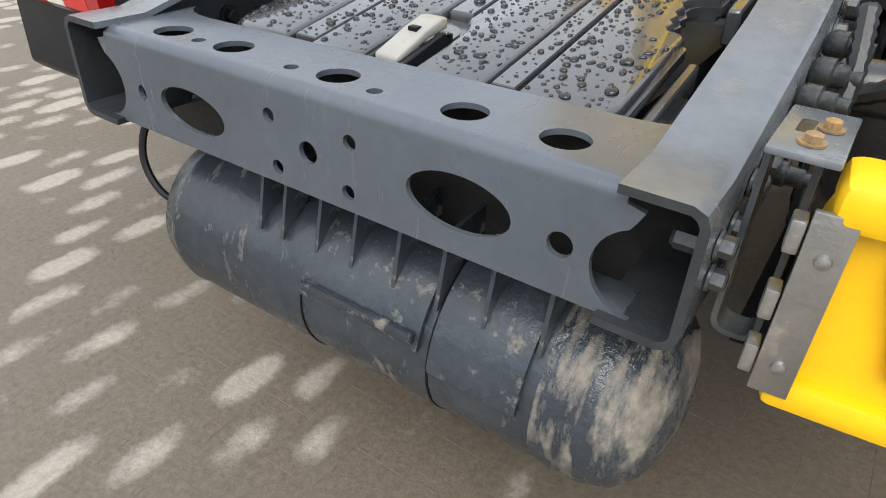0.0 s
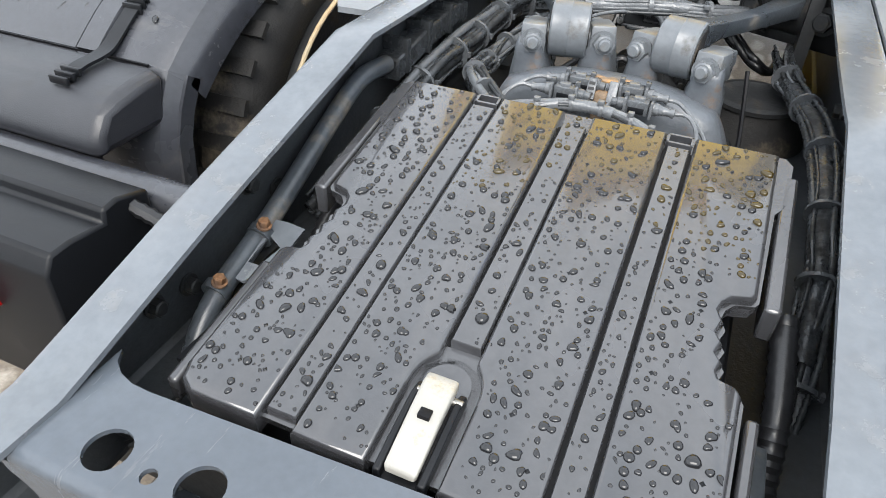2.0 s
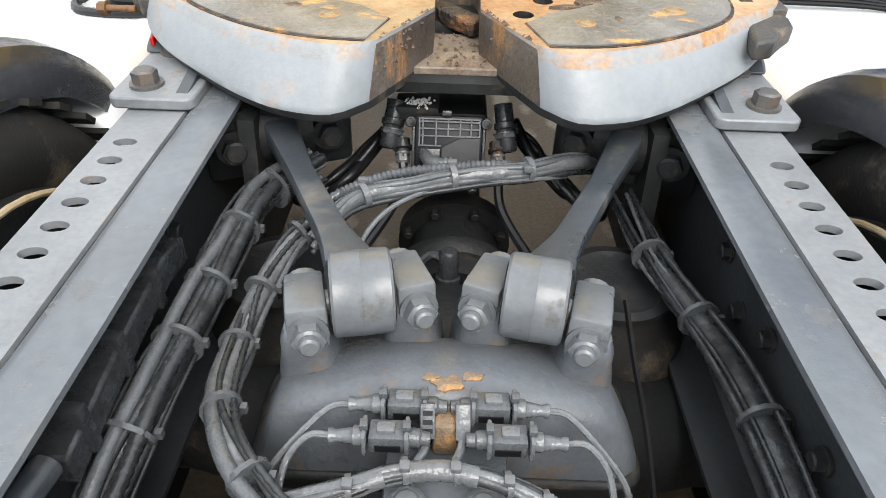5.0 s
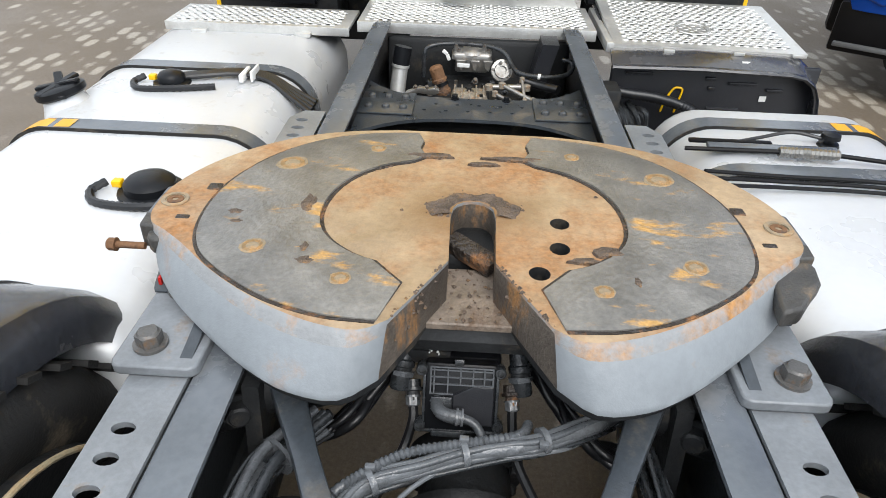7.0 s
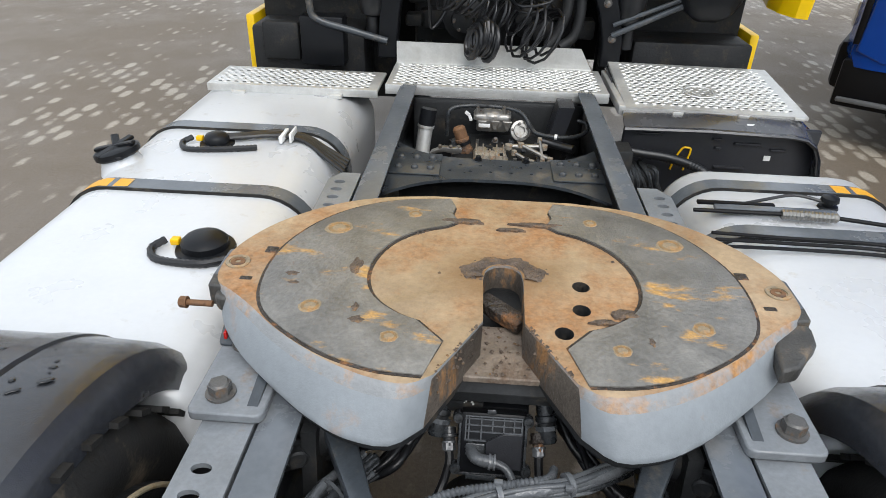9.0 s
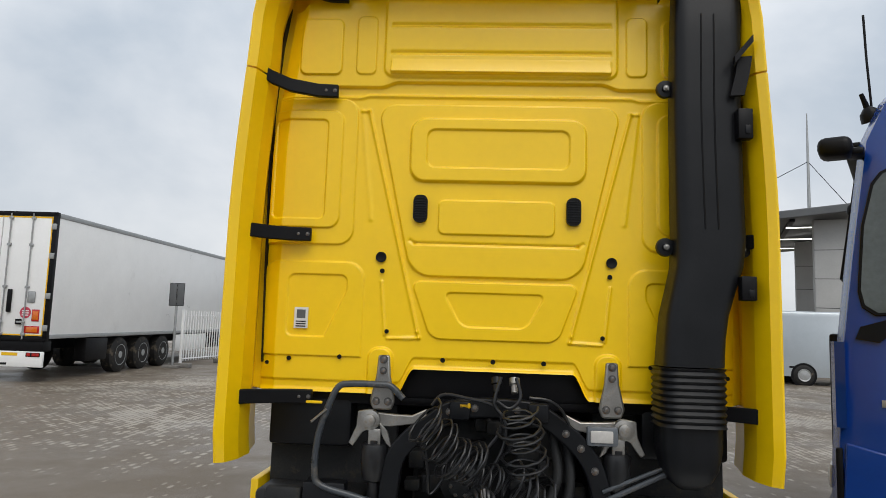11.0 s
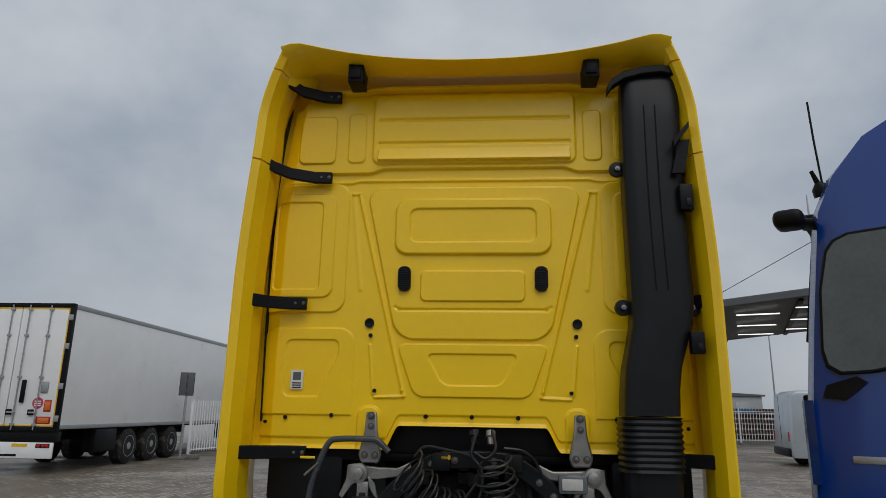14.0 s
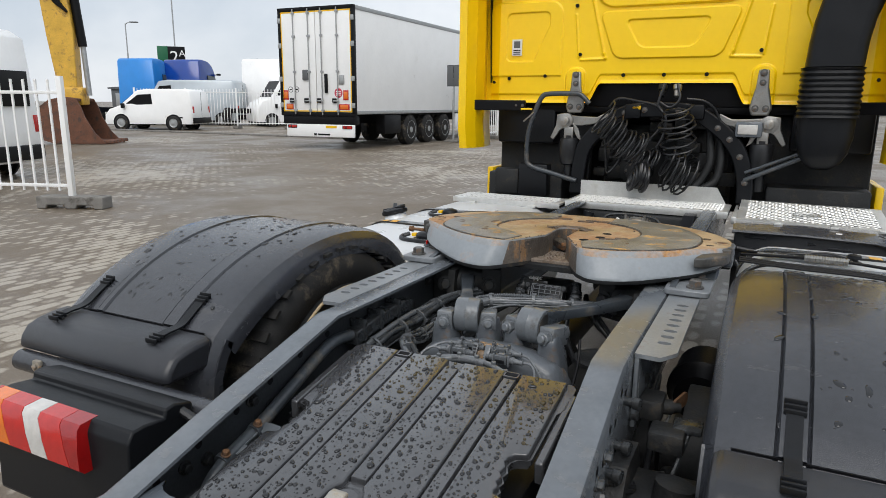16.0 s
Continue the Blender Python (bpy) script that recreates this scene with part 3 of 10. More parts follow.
def air_tank():
    y, z, r, x0, x1 = 0.125, 0.372, 0.122, -0.360, 0.420
    prof = [(0.0, 0.02), (0.006, r * 0.45), (0.018, r * 0.72), (0.04, r * 0.92), (0.07, r), (0.077, r * 1.012), (0.084, r)]
    L = x1 - x0
    dome = [(L - h, q) for h, q in reversed(prof)]
    prof = prof + [(L - 0.128, r), (L - 0.127, r * 0.9)]
    ob = part("air_tank", lathe(bmesh.new(), (x0, y, z), (1, 0, 0), prof, 40), M_TANKPAINT, TRUCK, "grey air tank with mud splashes under the rear beam")
    part("tank_dome", lathe(bmesh.new(), (x0, y, z), (1, 0, 0), [(L - 0.128, r * 0.9), (L - 0.128, r + 0.0008)] + dome, 40), M_TANKMUD, ob, "tank end caked with speckled mud")
    # two saddles under the beam, their stiffening ribs and the pressed lip of the long one
    for xa, xb, last in ((-0.030, 0.150, 168), (0.166, 0.278, 176)):
        bm = bmesh.new()
        for k in range(10):
            a, b = radians(100 + (last - 100) * k / 10), radians(100 + (last - 100) * (k + 1) / 10)
            q = [(y + (r + 0.009) * math.cos(t), z + (r + 0.009) * math.sin(t)) for t in (a, b)]
            bm.faces.new([bm.verts.new(c) for c in ((xa, *q[0]), (xa, *q[1]), (xb, *q[1]), (xb, *q[0]))])
        part("tank_saddle", bm, M_CRADLE, ob, mods=(("SOLIDIFY", 0.006),))
    lip = radians(161)
    part("saddle_lip", B((-0.024, y + (r + 0.013) * math.cos(lip) - 0.006, z + (r + 0.013) * math.sin(lip) - 0.007), (0.146, y + (r + 0.013) * math.cos(lip) + 0.006, z + (r + 0.013) * math.sin(lip) + 0.007), 0.004), M_CRADLE, ob)
    for x in (-0.118, -0.078, -0.020, 0.035, 0.098, 0.158, 0.218, 0.284):
        arc = [(y + (r + 0.004) * math.cos(radians(t)), z + (r + 0.004) * math.sin(radians(t))) for t in range(98, 152, 9)]
        bm = prism(bmesh.new(), arc + [(y - r * 0.86, z + r * 0.62), (y - r * 0.70, z + 0.165), (y, z + 0.17)], lambda u, v, w: (w, u, v), x - 0.0025, x + 0.0025)
        part("saddle_rib", bm, M_CRADLE, ob)
    for x in (-0.036, 0.160):
        part("tank_seam", lathe(bmesh.new(), (x, y, z), (1, 0, 0), [(0, r), (0, r + 0.0015), (0.0025, r + 0.0015), (0.0025, r)], 40), M_DARK, ob)
    part("air_line", tube(bmesh.new(), [(-0.34, 0.11, 0.385), (-0.375, 0.06, 0.39), (-0.405, 0.05, 0.45), (-0.39, 0.07, 0.52), (-0.33, 0.12, 0.55)], 0.006), M_HOSE, ob)
    part("drain_fitting", cyl(bmesh.new(), (0.2, 0.1, z - r - 0.01), (0.2, 0.1, z - r + 0.01), 0.012), M_STEEL, ob)


air_tank()


# -- battery box between the rails, its lid leaning back with the rails --
def lid_z(y):
    return 0.655 + (y - 0.150) * 0.192


FIELDS = ((-0.272, -0.1645), (-0.1235, -0.0235), (0.0175, 0.1260), (0.1645, 0.274))
STRIPS = ((-0.1600, -0.1250), (-0.0190, 0.0160), (0.1305, 0.1605))


def lid_scallop(x, s, y0=0.340):
    """The wavy hand notch in a side edge at x, from front to rear; s says which way is outwards."""
    return [(x - s * d, y0 + dy) for d, dy in ((0.0, -0.004), (0.004, 0.002), (0.022, 0.006), (0.027, 0.016), (0.023, 0.028), (0.031, 0.038), (0.026, 0.052), (0.034, 0.064), (0.029, 0.080), (0.036, 0.094), (0.033, 0.108), (0.024, 0.119), (0.004, 0.124), (0.0, 0.130))]


def battery_box():
    # a rim that is notched on both sides, with four raised fields on it and three flush strips between them
    half = 0.278
    right = [(half - 0.02, 0.146), (half, 0.166)] + lid_scallop(half, 1) + [(half + 0.002, 0.62), (half + 0.014, 0.64), (half + 0.016, 0.722), (half + 0.006, 0.735)]
    left = [(-x, y) for x, y in right]
    outline = right + left[::-1]
    slot = [rrect(-0.156, 0.702, -0.126, 0.716, 0.003, 2), rrect(0.130, 0.702, 0.160, 0.716, 0.003, 2)]
    bm = sheet(bmesh.new(), outline, slot, lambda u, v: (u, v, lid_z(v) - 0.004))
    for f in bm.faces:
        f.normal_update()
        if f.normal.z < 0:
            f.normal_flip()
    ob = part("battery_box_lid", bm, M_LID, TRUCK, "wet black ribbed plastic battery box lid", mods=(("SOLIDIFY", 0.012),))
    for i, (xa, xb) in enumerate(FIELDS):
        loops = []
        for ins, h in ((0.0, -0.022), (0.0, 0.002), (0.0012, 0.0058), (0.0035, 0.0082), (0.006, 0.009)):
            a, b, y0, y1 = xa + ins, xb - ins, 0.136 + ins, 0.724 - ins
            w = 0.037 + ins
            if i == 1:
                pl = [(a, y0), (-0.003 - w, y0)] + [(-0.003 - w * math.cos(radians(g)), 0.236 + (0.047 + ins) * math.sin(radians(g))) for g in range(0, 60, 9)] + [(b, 0.236 + (0.047 + ins) * 0.86 + 0.004), (b, y1), (a, y1)]
            elif i == 2:
                pl = [(a, 0.236 + (0.047 + ins) * 0.86 + 0.004)] + [(-0.003 + w * math.cos(radians(g)), 0.236 + (0.047 + ins) * math.sin(radians(g))) for g in range(54, -1, -9)] + [(-0.003 + w, y0), (b, y0), (b, y1), (a, y1)]
            elif i == 0:
                pl = [(a + 0.024, y0), (b, y0), (b, y1), (a, y1)] + lid_scallop(a, -1)[::-1] + [(a, y0 + 0.026), (a + 0.007, y0 + 0.008)]
            else:
                pl = [(a, y0), (b - 0.024, y0), (b - 0.007, y0 + 0.008), (b, y0 + 0.026)] + lid_scallop(b, 1) + [(b, y1), (a, y1)]
            loops.append([(x, y, lid_z(y) + h) for x, y in pl])
        part("lid_field", loft(bmesh.new(), loops), M_LID_REFLECTION if i else M_LID, ob, sharp=50)
    for i, (xa, xb) in enumerate(STRIPS):
        ya = 0.292 if i == 1 else 0.150
        loops = [[(x, y, lid_z(y) + h) for x, y in ((xa + d, ya + d), (xb - d, ya + d), (xb - d, 0.694 - d), (xa + d, 0.694 - d))] for d, h in ((0, -0.008), (0.0, 0.0062), (0.0015, 0.0082))]
        part("lid_strip", loft(bmesh.new(), loops), M_LID_REFLECTION if i else M_LID, ob)
        for ga, gb_ in ((FIELDS[i][1], xa), (xb, FIELDS[i + 1][0])):
            part("lid_seam", loft(bmesh.new(), [[(x, y, lid_z(y) + h) for x, y in ((ga, ya), (gb_, ya), (gb_, 0.70), (ga, 0.70))] for h in (-0.006, -0.003)]), M_DARK, ob)
    # raised rims round the two strap slots
    for xa, xb in ((-0.159, -0.123), (0.127, 0.163)):
        for lo, hi in (((xa, 0.6985), (xb, 0.7020)), ((xa, 0.7160), (xb, 0.7195)), ((xa, 0.6985), (xa + 0.0035, 0.7195)), ((xb - 0.0035, 0.6985), (xb, 0.7195))):
            part("slot_rim", loft(bmesh.new(), [[(x, y, lid_z(y) + h) for x, y in (lo, (hi[0], lo[1]), hi, (lo[0], hi[1]))] for h in (-0.004, 0.010)]), M_LID, ob)
    # added dark sheets that hide the bright paving between lid and rails
    for s in (-1, 1):
        part("side_shield", B((min(s * 0.27, s * 0.40), 0.16, 0.50), (max(s * 0.27, s * 0.40), 0.74, 0.512), 0.003), M_UNDER, ob)
    part("box_body", B((-0.27, 0.165, 0.36), (0.27, 0.715, 0.640), 0.02, 2, None), M_BLACK, ob)
    # folded flanges of the case on both sides
    for s in (-1, 1):
        bm = prism(bmesh.new(), [(0.465, lid_z(0.465) - 0.05), (0.70, lid_z(0.70) - 0.05), (0.70, lid_z(0.70) - 0.004), (0.465, lid_z(0.465) - 0.004)], lambda u, v, w: (s * w, u, v), 0.284, 0.303)
        part("case_flange", bm, M_LID, ob, mods=(("BEVEL", 0.004),))
        bm = prism(bmesh.new(), [(0.15, lid_z(0.15) - 0.05), (0.335, lid_z(0.335) - 0.05), (0.335, lid_z(0.335) - 0.016), (0.15, lid_z(0.15) - 0.016)], lambda u, v, w: (s * w, u, v), 0.284, 0.298)
        part("case_flange", bm, M_LID, ob, mods=(("BEVEL", 0.004),))
        part("case_ledge", B((min(s * 0.284, s * 0.318), 0.185, lid_z(0.2) - 0.045), (max(s * 0.284, s * 0.318), 0.345, lid_z(0.2) - 0.036), 0.002), M_FRAME_DIRTY if s > 0 else M_BLACK, ob)
    # latch in its arched recess
    z0 = lid_z(0.17)
    part("latch_recess", prism(bmesh.new(), rrect(-0.038, 0.140, 0.032, 0.280, 0.033, 6), lambda u, v, w: (u, v, lid_z(v) + w), -0.018, -0.004), M_BLACK, ob)
    part("latch_seat", prism(bmesh.new(), rrect(-0.029, 0.150, 0.023, 0.270, 0.025, 6), lambda u, v, w: (u, v, lid_z(v) + w), -0.006, 0.0), M_LID, ob)
    for x in (-0.026, 0.020):
        part("latch_cheek", prism(bmesh.new(), [(0.130, z0 - 0.016), (0.236, z0 + 0.006), (0.236, z0 + 0.020), (0.215, z0 + 0.024), (0.133, z0 + 0.004)], lambda u, v, w: (w, u, v), x - 0.004, x + 0.004), M_BLACK, ob, mods=(("BEVEL", 0.002),))
    part("latch_floor", prism(bmesh.new(), [(0.128, z0 - 0.018), (0.20, z0 - 0.004), (0.20, z0 + 0.002), (0.128, z0 - 0.010)], lambda u, v, w: (w, u, v), -0.028, 0.022), M_BLACK, ob)
    loops = []
    for y, zc, w, t in ((0.137, z0 + 0.004, 0.0150, 0.003), (0.139, z0 + 0.006, 0.0165, 0.005), (0.165, z0 + 0.014, 0.0168, 0.0055), (0.192, z0 + 0.023, 0.0168, 0.0065), (0.225, z0 + 0.030, 0.0172, 0.008), (0.236, z0 + 0.030, 0.0168, 0.007), (0.239, z0 + 0.028, 0.0145, 0.005)):
        loops.append([(-0.003 + u * w, y, zc + v * t) for u, v in rrect(-1, -1, 1, 1, 0.35, 3)])
    part("latch_handle", loft(bmesh.new(), loops), M_LATCH, ob, "white plastic latch handle", sharp=50)
    part("latch_notch", B((-0.009, 0.186, z0 + 0.021), (0.004, 0.197, z0 + 0.0325), 0.001), M_DARK, ob)
    part("latch_pin", cyl(bmesh.new(), (-0.026, 0.224, z0 + 0.020), (0.024, 0.224, z0 + 0.020), 0.004, 10), M_STEEL, ob)
    return ob


LID = battery_box()

# -- fifth wheel --
M_CRUST = mat("dried_grease_and_grit", (0.13, 0.095, 0.07), 0.65, 0, 0.45, 30, (0.25, 0.14, 0.06), 0.25, 26, 1.0, 150, dist=0.008)
M_STAIN = mat("pad_rust_ring", (0.30, 0.24, 0.16), 0.5, 0, 0.3, 14, (0.40, 0.21, 0.07), 0.35, 30, 0.4, 120, hard=0.2)
M_BOLTSTAIN = mat("pad_bolt_rust", (0.30, 0.20, 0.10), 0.5, 0.2, 0.35, 30, (0.42, 0.22, 0.07), 0.4, 60, 0.5, 200, hard=0.2)
M_PLATE_EDGE = mat("fifth_wheel_paint_rust_edge", (0.27, 0.28, 0.285), 0.45, 0, 0.15, 7, (0.40, 0.21, 0.08), 0.42, 7, 0.3, 160, hard=0.14)
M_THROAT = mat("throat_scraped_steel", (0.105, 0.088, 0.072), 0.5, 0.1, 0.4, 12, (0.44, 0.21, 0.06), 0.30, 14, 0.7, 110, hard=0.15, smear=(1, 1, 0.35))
M_RAMP = mat("ramp_scraped_steel", (0.24, 0.195, 0.155), 0.42, 0.1, 0.35, 14, (0.13, 0.085, 0.055), 0.35, 16, 0.6, 120, hard=0.15, smear=(1, 0.35, 1))
M_LUG = mat("cast_lug_dark", (0.060, 0.058, 0.054), 0.5, 0, 0.3, 14, (0.20, 0.15, 0.10), 0.22, 18, 0.5, 120)
FW = 0.953


def fifth_wheel():
    top = [(0.0385, 1.640), (0.0365, 1.508), (0.071, 1.440), (0.112, 1.362), (0.150, 1.338), (0.205, 1.345), (0.270, 1.372), (0.335, 1.412), (0.398, 1.462), (0.452, 1.515), (0.500, 1.556), (0.526, 1.575),
           (0.542, 1.612), (0.542, 1.688), (0.520, 1.755), (0.482, 1.820), (0.425, 1.882), (0.350, 1.935), (0.262, 1.968), (0.160, 1.985)]
    low = [(0.0385, 1.640), (0.0375, 1.500), (0.075, 1.425), (0.124, 1.318), (0.176, 1.276), (0.247, 1.287), (0.300, 1.316), (0.345, 1.349), (0.402, 1.398), (0.458, 1.450), (0.503, 1.510), (0.526, 1.560),
           (0.542, 1.612), (0.542, 1.690), (0.520, 1.760), (0.484, 1.828), (0.428, 1.892), (0.352, 1.945), (0.263, 1.980), (0.160, 1.998)]
    zl = [0.872, 0.872, 0.872, 0.876, 0.873, 0.872, 0.873, 0.876, 0.880, 0.885, 0.891, 0.897] + [0.905] * 8
    def smoothed(pts):
        return pts[:3] + [tuple(q) for q in spline(pts[3:], 3)]
    rough_top = list(top)
    top = [(q[0], q[1]) for q in smoothed([(x, y, 0.0) for x, y in top])]
    low = [(a + (c - a) * 0.86, b + (d - b) * 0.86) for (a, b), (c, d) in zip([(x, y) for x, y in rough_top], low)]
    lz = smoothed([(x, y, z) for (x, y), z in zip(low, zl)])
    low, zl = [(q[0], q[1]) for q in lz], [q[2] for q in lz]
    bend = [(0.037 * math.cos(radians(a)), 1.656 + 0.038 * math.sin(radians(a))) for a in range(0, 181, 20)]
    outer_top = [(x, y) for x, y in top[2:]] + [(-x, y) for x, y in top[2:][::-1]] + [(-0.0365, 1.508), (-0.0385, 1.64)] + bend[::-1][1:-1] + [(0.0385, 1.64), (0.0365, 1.508)]
    lowpts = list(zip(low, zl))
    outer_low = [(p[0], p[1], z) for p, z in lowpts[2:]] + [(-p[0], p[1], z) for p, z in lowpts[2:][::-1]] + [(-0.0375, 1.50, 0.872), (-0.0385, 1.64, 0.872)] + [(x, y, 0.872) for x, y in bend[::-1][1:-1]] + [(0.0385, 1.64, 0.872), (0.0375, 1.50, 0.872)]
    bm = bmesh.new()
    A = [bm.verts.new((x, y, FW)) for x, y in outer_top]
    C0 = [Vector((x, y, FW)).lerp(Vector(q), 0.12) + Vector((0, 0, 0.004)) for (x, y), q in zip(outer_top, outer_low)]
    C = [bm.verts.new(c) for c in C0]
    R = [bm.verts.new(Vector((x, y, FW)).lerp(Vector(q), 0.30) + Vector((0, 0, 0.006))) for (x, y), q in zip(outer_top, outer_low)]
    D = [bm.verts.new(Vector((x, y, FW)).lerp(Vector(q), 0.94) + Vector((0, 0, 0.004))) for (x, y), q in zip(outer_top, outer_low)]
    E = [bm.verts.new(q) for q in outer_low]
    G = [bm.verts.new((x * 0.985, y * 0.99 + 0.016, min(z, 0.905) - 0.012)) for x, y, z in outer_low]
    m = len(A)
    tone = {}
    # tone 4, the underbody black, puts shade into the underside lip's colour
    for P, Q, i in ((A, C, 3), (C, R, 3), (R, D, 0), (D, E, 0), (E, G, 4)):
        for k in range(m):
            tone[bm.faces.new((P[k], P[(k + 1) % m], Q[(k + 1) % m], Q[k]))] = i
    # top with the three bored holes
    ed = [bm.edges.get((A[k], A[(k + 1) % m])) for k in range(m)]
    for hx, hy in ((0.139, 1.556), (0.102, 1.486), (0.146, 1.632)):
        hv = [bm.verts.new((x, y, FW)) for x, y in oval(hx, hy, 0.0165, 0.0175, 18)]
        lv = [bm.verts.new((v.co.x, v.co.y, FW - 0.05)) for v in hv]
        ed += [bm.edges.new((hv[k], hv[(k + 1) % 18])) for k in range(18)]
        # hole walls and floors are blackened to stand for the shade inside them
        for k in range(18):
            tone[bm.faces.new((hv[k], hv[(k + 1) % 18], lv[(k + 1) % 18], lv[k]))] = 4
        tone[bm.faces.new(lv)] = 4
    res = bmesh.ops.triangle_fill(bm, use_beauty=True, edges=ed)
    topf = {f for f in res["geom"] if isinstance(f, bmesh.types.BMFace)}
    bmesh.ops.recalc_face_normals(bm, faces=bm.faces)
    for f in bm.faces:
        c = f.calc_center_median()
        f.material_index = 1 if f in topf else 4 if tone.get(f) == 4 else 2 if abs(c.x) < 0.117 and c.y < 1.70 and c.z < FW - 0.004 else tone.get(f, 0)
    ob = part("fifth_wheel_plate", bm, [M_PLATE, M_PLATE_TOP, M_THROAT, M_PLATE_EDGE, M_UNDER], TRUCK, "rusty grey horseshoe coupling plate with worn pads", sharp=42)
    # wear pads
    for s in (-1, 1):
        outer = [(0.128, 1.357), (0.194, 1.361), (0.25, 1.376), (0.306, 1.402), (0.37, 1.447), (0.418, 1.495), (0.443, 1.55), (0.452, 1.62), (0.448, 1.69), (0.43, 1.755), (0.395, 1.825), (0.345, 1.885), (0.28, 1.93), (0.205, 1.957), (0.118, 1.968),
                 (0.105, 1.93), (0.110, 1.895), (0.095, 1.862), (0.121, 1.838), (0.175, 1.812), (0.222, 1.765), (0.25, 1.705), (0.259, 1.64), (0.25, 1.585), (0.226, 1.543), (0.185, 1.508), (0.150, 1.492), (0.104, 1.440)]
        bend_of = lambda pts: [(q[0], q[1]) for q in spline([(x, y, 0.0) for x, y in pts], 3)]
        outer_arc, inner_arc = bend_of(outer[:15]), bend_of(outer[18:27])
        n_out = len(outer_arc)
        outer = outer_arc + outer[15:18] + inner_arc + outer[27:]
        cen = Vector((0.30, 1.66))
        loops = [[(s * x, y, FW + h) for x, y in outer] for h in (0.0, 0.0035)]
        loops.append([(s * (x + (cen.x - x) * 0.012), y + (cen.y - y) * 0.012, FW + 0.0048) for x, y in outer])
        gap = []
        for i, (x, y) in enumerate(outer):
            away = Vector((x, y - 1.655)).normalized() * (0.0062 if i < n_out else -0.0065)
            gap.append((s * (x + away.x), y + away.y))
        part("pad_gap", loft(bmesh.new(), [[(x, y, FW + h) for x, y in gap] for h in (-0.002, 0.0012)]), M_GREASE, ob)
        part("wear_pad", loft(bmesh.new(), loops), M_PAD, ob, "worn grey pad with rust streaks")
        for x, y, r in ((0.342, 1.515, 0.017), (0.192, 1.443, 0.014), (0.348, 1.800, 0.024), (0.193, 1.881, 0.014)):
            bm = lathe(bmesh.new(), (s * x, y, FW + 0.0045), (0, 0, 1), [(0, r), (0.0012, r * 0.96), (0.0012, r * 0.62), (-0.003, r * 0.5), (-0.003, 0.001)], 18)
            part("pad_bolt", bm, M_BOLTSTAIN, ob)
            if r > 0.012:
                part("rust_ring", loft(bmesh.new(), [[(s * x + u * r * (1.22 + 0.10 * math.sin(0.9 * i + x * 90) + 0.07 * math.sin(2.2 * i + y * 40)), y + v * r * (1.16 + 0.10 * math.sin(0.9 * i + y * 70)), FW + h) for i, (u, v) in enumerate(oval(0, 0, 1, 1, 14))] for h in (0.0035, 0.0053)]), M_STAIN, ob)
        # ear with its bolt and casting lugs
        bm = B((s * 0.525 - 0.03, 1.60, 0.885), (s * 0.525 + 0.03, 1.71, FW - 0.004), 0.008)
        part("plate_ear", bm, M_CAST, ob)
        part("ear_seat", lathe(bmesh.new(), (s * 0.517, 1.650, FW + 0.0005), (0, 0, 1), [(0, 0.024), (0.0022, 0.0235), (0.0022, 0.017), (-0.004, 0.0165), (-0.004, 0.001)], 22), M_STAIN, ob)
        part("ear_bolt", lathe(bmesh.new(), (s * 0.517, 1.650, FW - 0.003), (0, 0, 1), [(0, 0.0145), (0.005, 0.014), (0.0055, 0.006), (0.001, 0.005), (0.001, 0.001)], 18), M_RUST, ob)
        part("ear_slot", B((s * 0.484 - 0.012, 1.590, FW - 0.01), (s * 0.484 + 0.012, 1.603, FW + 0.0016), 0.003), M_GREASE, ob)
        part("ear_slot", B((s * 0.465 - 0.013, 1.69, FW - 0.01), (s * 0.465 + 0.013, 1.715, FW + 0.0022), 0.004), M_GREASE, ob)
        lug = [(0.452, 1.44), (0.486, 1.452), (0.520, 1.497), (0.540, 1.520), (0.548, 1.56), (0.536, 1.605), (0.48, 1.605)] if s > 0 else [(0.470, 1.548), (0.522, 1.546), (0.531, 1.556), (0.545, 1.61), (0.48, 1.62)]
        part("casting_lug", prism(bmesh.new(), lug, lambda u, v, w: (s * u, v, w), 0.908, 0.940), M_LUG, ob, mods=(("BEVEL", 0.006),))
        part("lug_step", prism(bmesh.new(), [(0.495, 1.612), (0.552, 1.612), (0.549, 1.572), (0.505, 1.566)], lambda u, v, w: (s * u, v, w), 0.905, 0.950), M_LUG, ob, mods=(("BEVEL", 0.004),))
        # pedestal bracket down to the angle
        bm = prism(bmesh.new(), [(1.50, 0.862), (1.80, 0.862), (1.74, 0.89), (1.70, 0.935), (1.60, 0.935), (1.56, 0.89)], lambda u, v, w: (s * w, u, v), 0.40, 0.52)
        part("pedestal", bm, M_FRAME_DIRTY, ob, mods=(("BEVEL", 0.008),))
    part("side_bolt", cyl(hexbolt(bmesh.new(), (-0.588, 1.56, 0.915), (-1, 0, 0), 0.011, 0.012, 1.05), (-0.54, 1.56, 0.915), (-0.59, 1.56, 0.915), 0.006), M_RUST, ob, "rusty hexagon bolt")
    part("side_reflector", B((-0.509, 1.515, 0.868), (-0.503, 1.545, 0.884), 0.002, 2, None), M_RED, ob)
    # throat: side walls, ramp and the greasy jaw
    part("throat_ramp", loft(bmesh.new(), [[(x, y, z + h) for x, y, z in ((-0.050, 1.585, 0.884), (0.050, 1.585, 0.884), (0.068, 1.445, 0.880), (-0.068, 1.445, 0.880))] for h in (0, -0.014)]), M_RAMP, ob, mods=(("BEVEL", 0.003),))
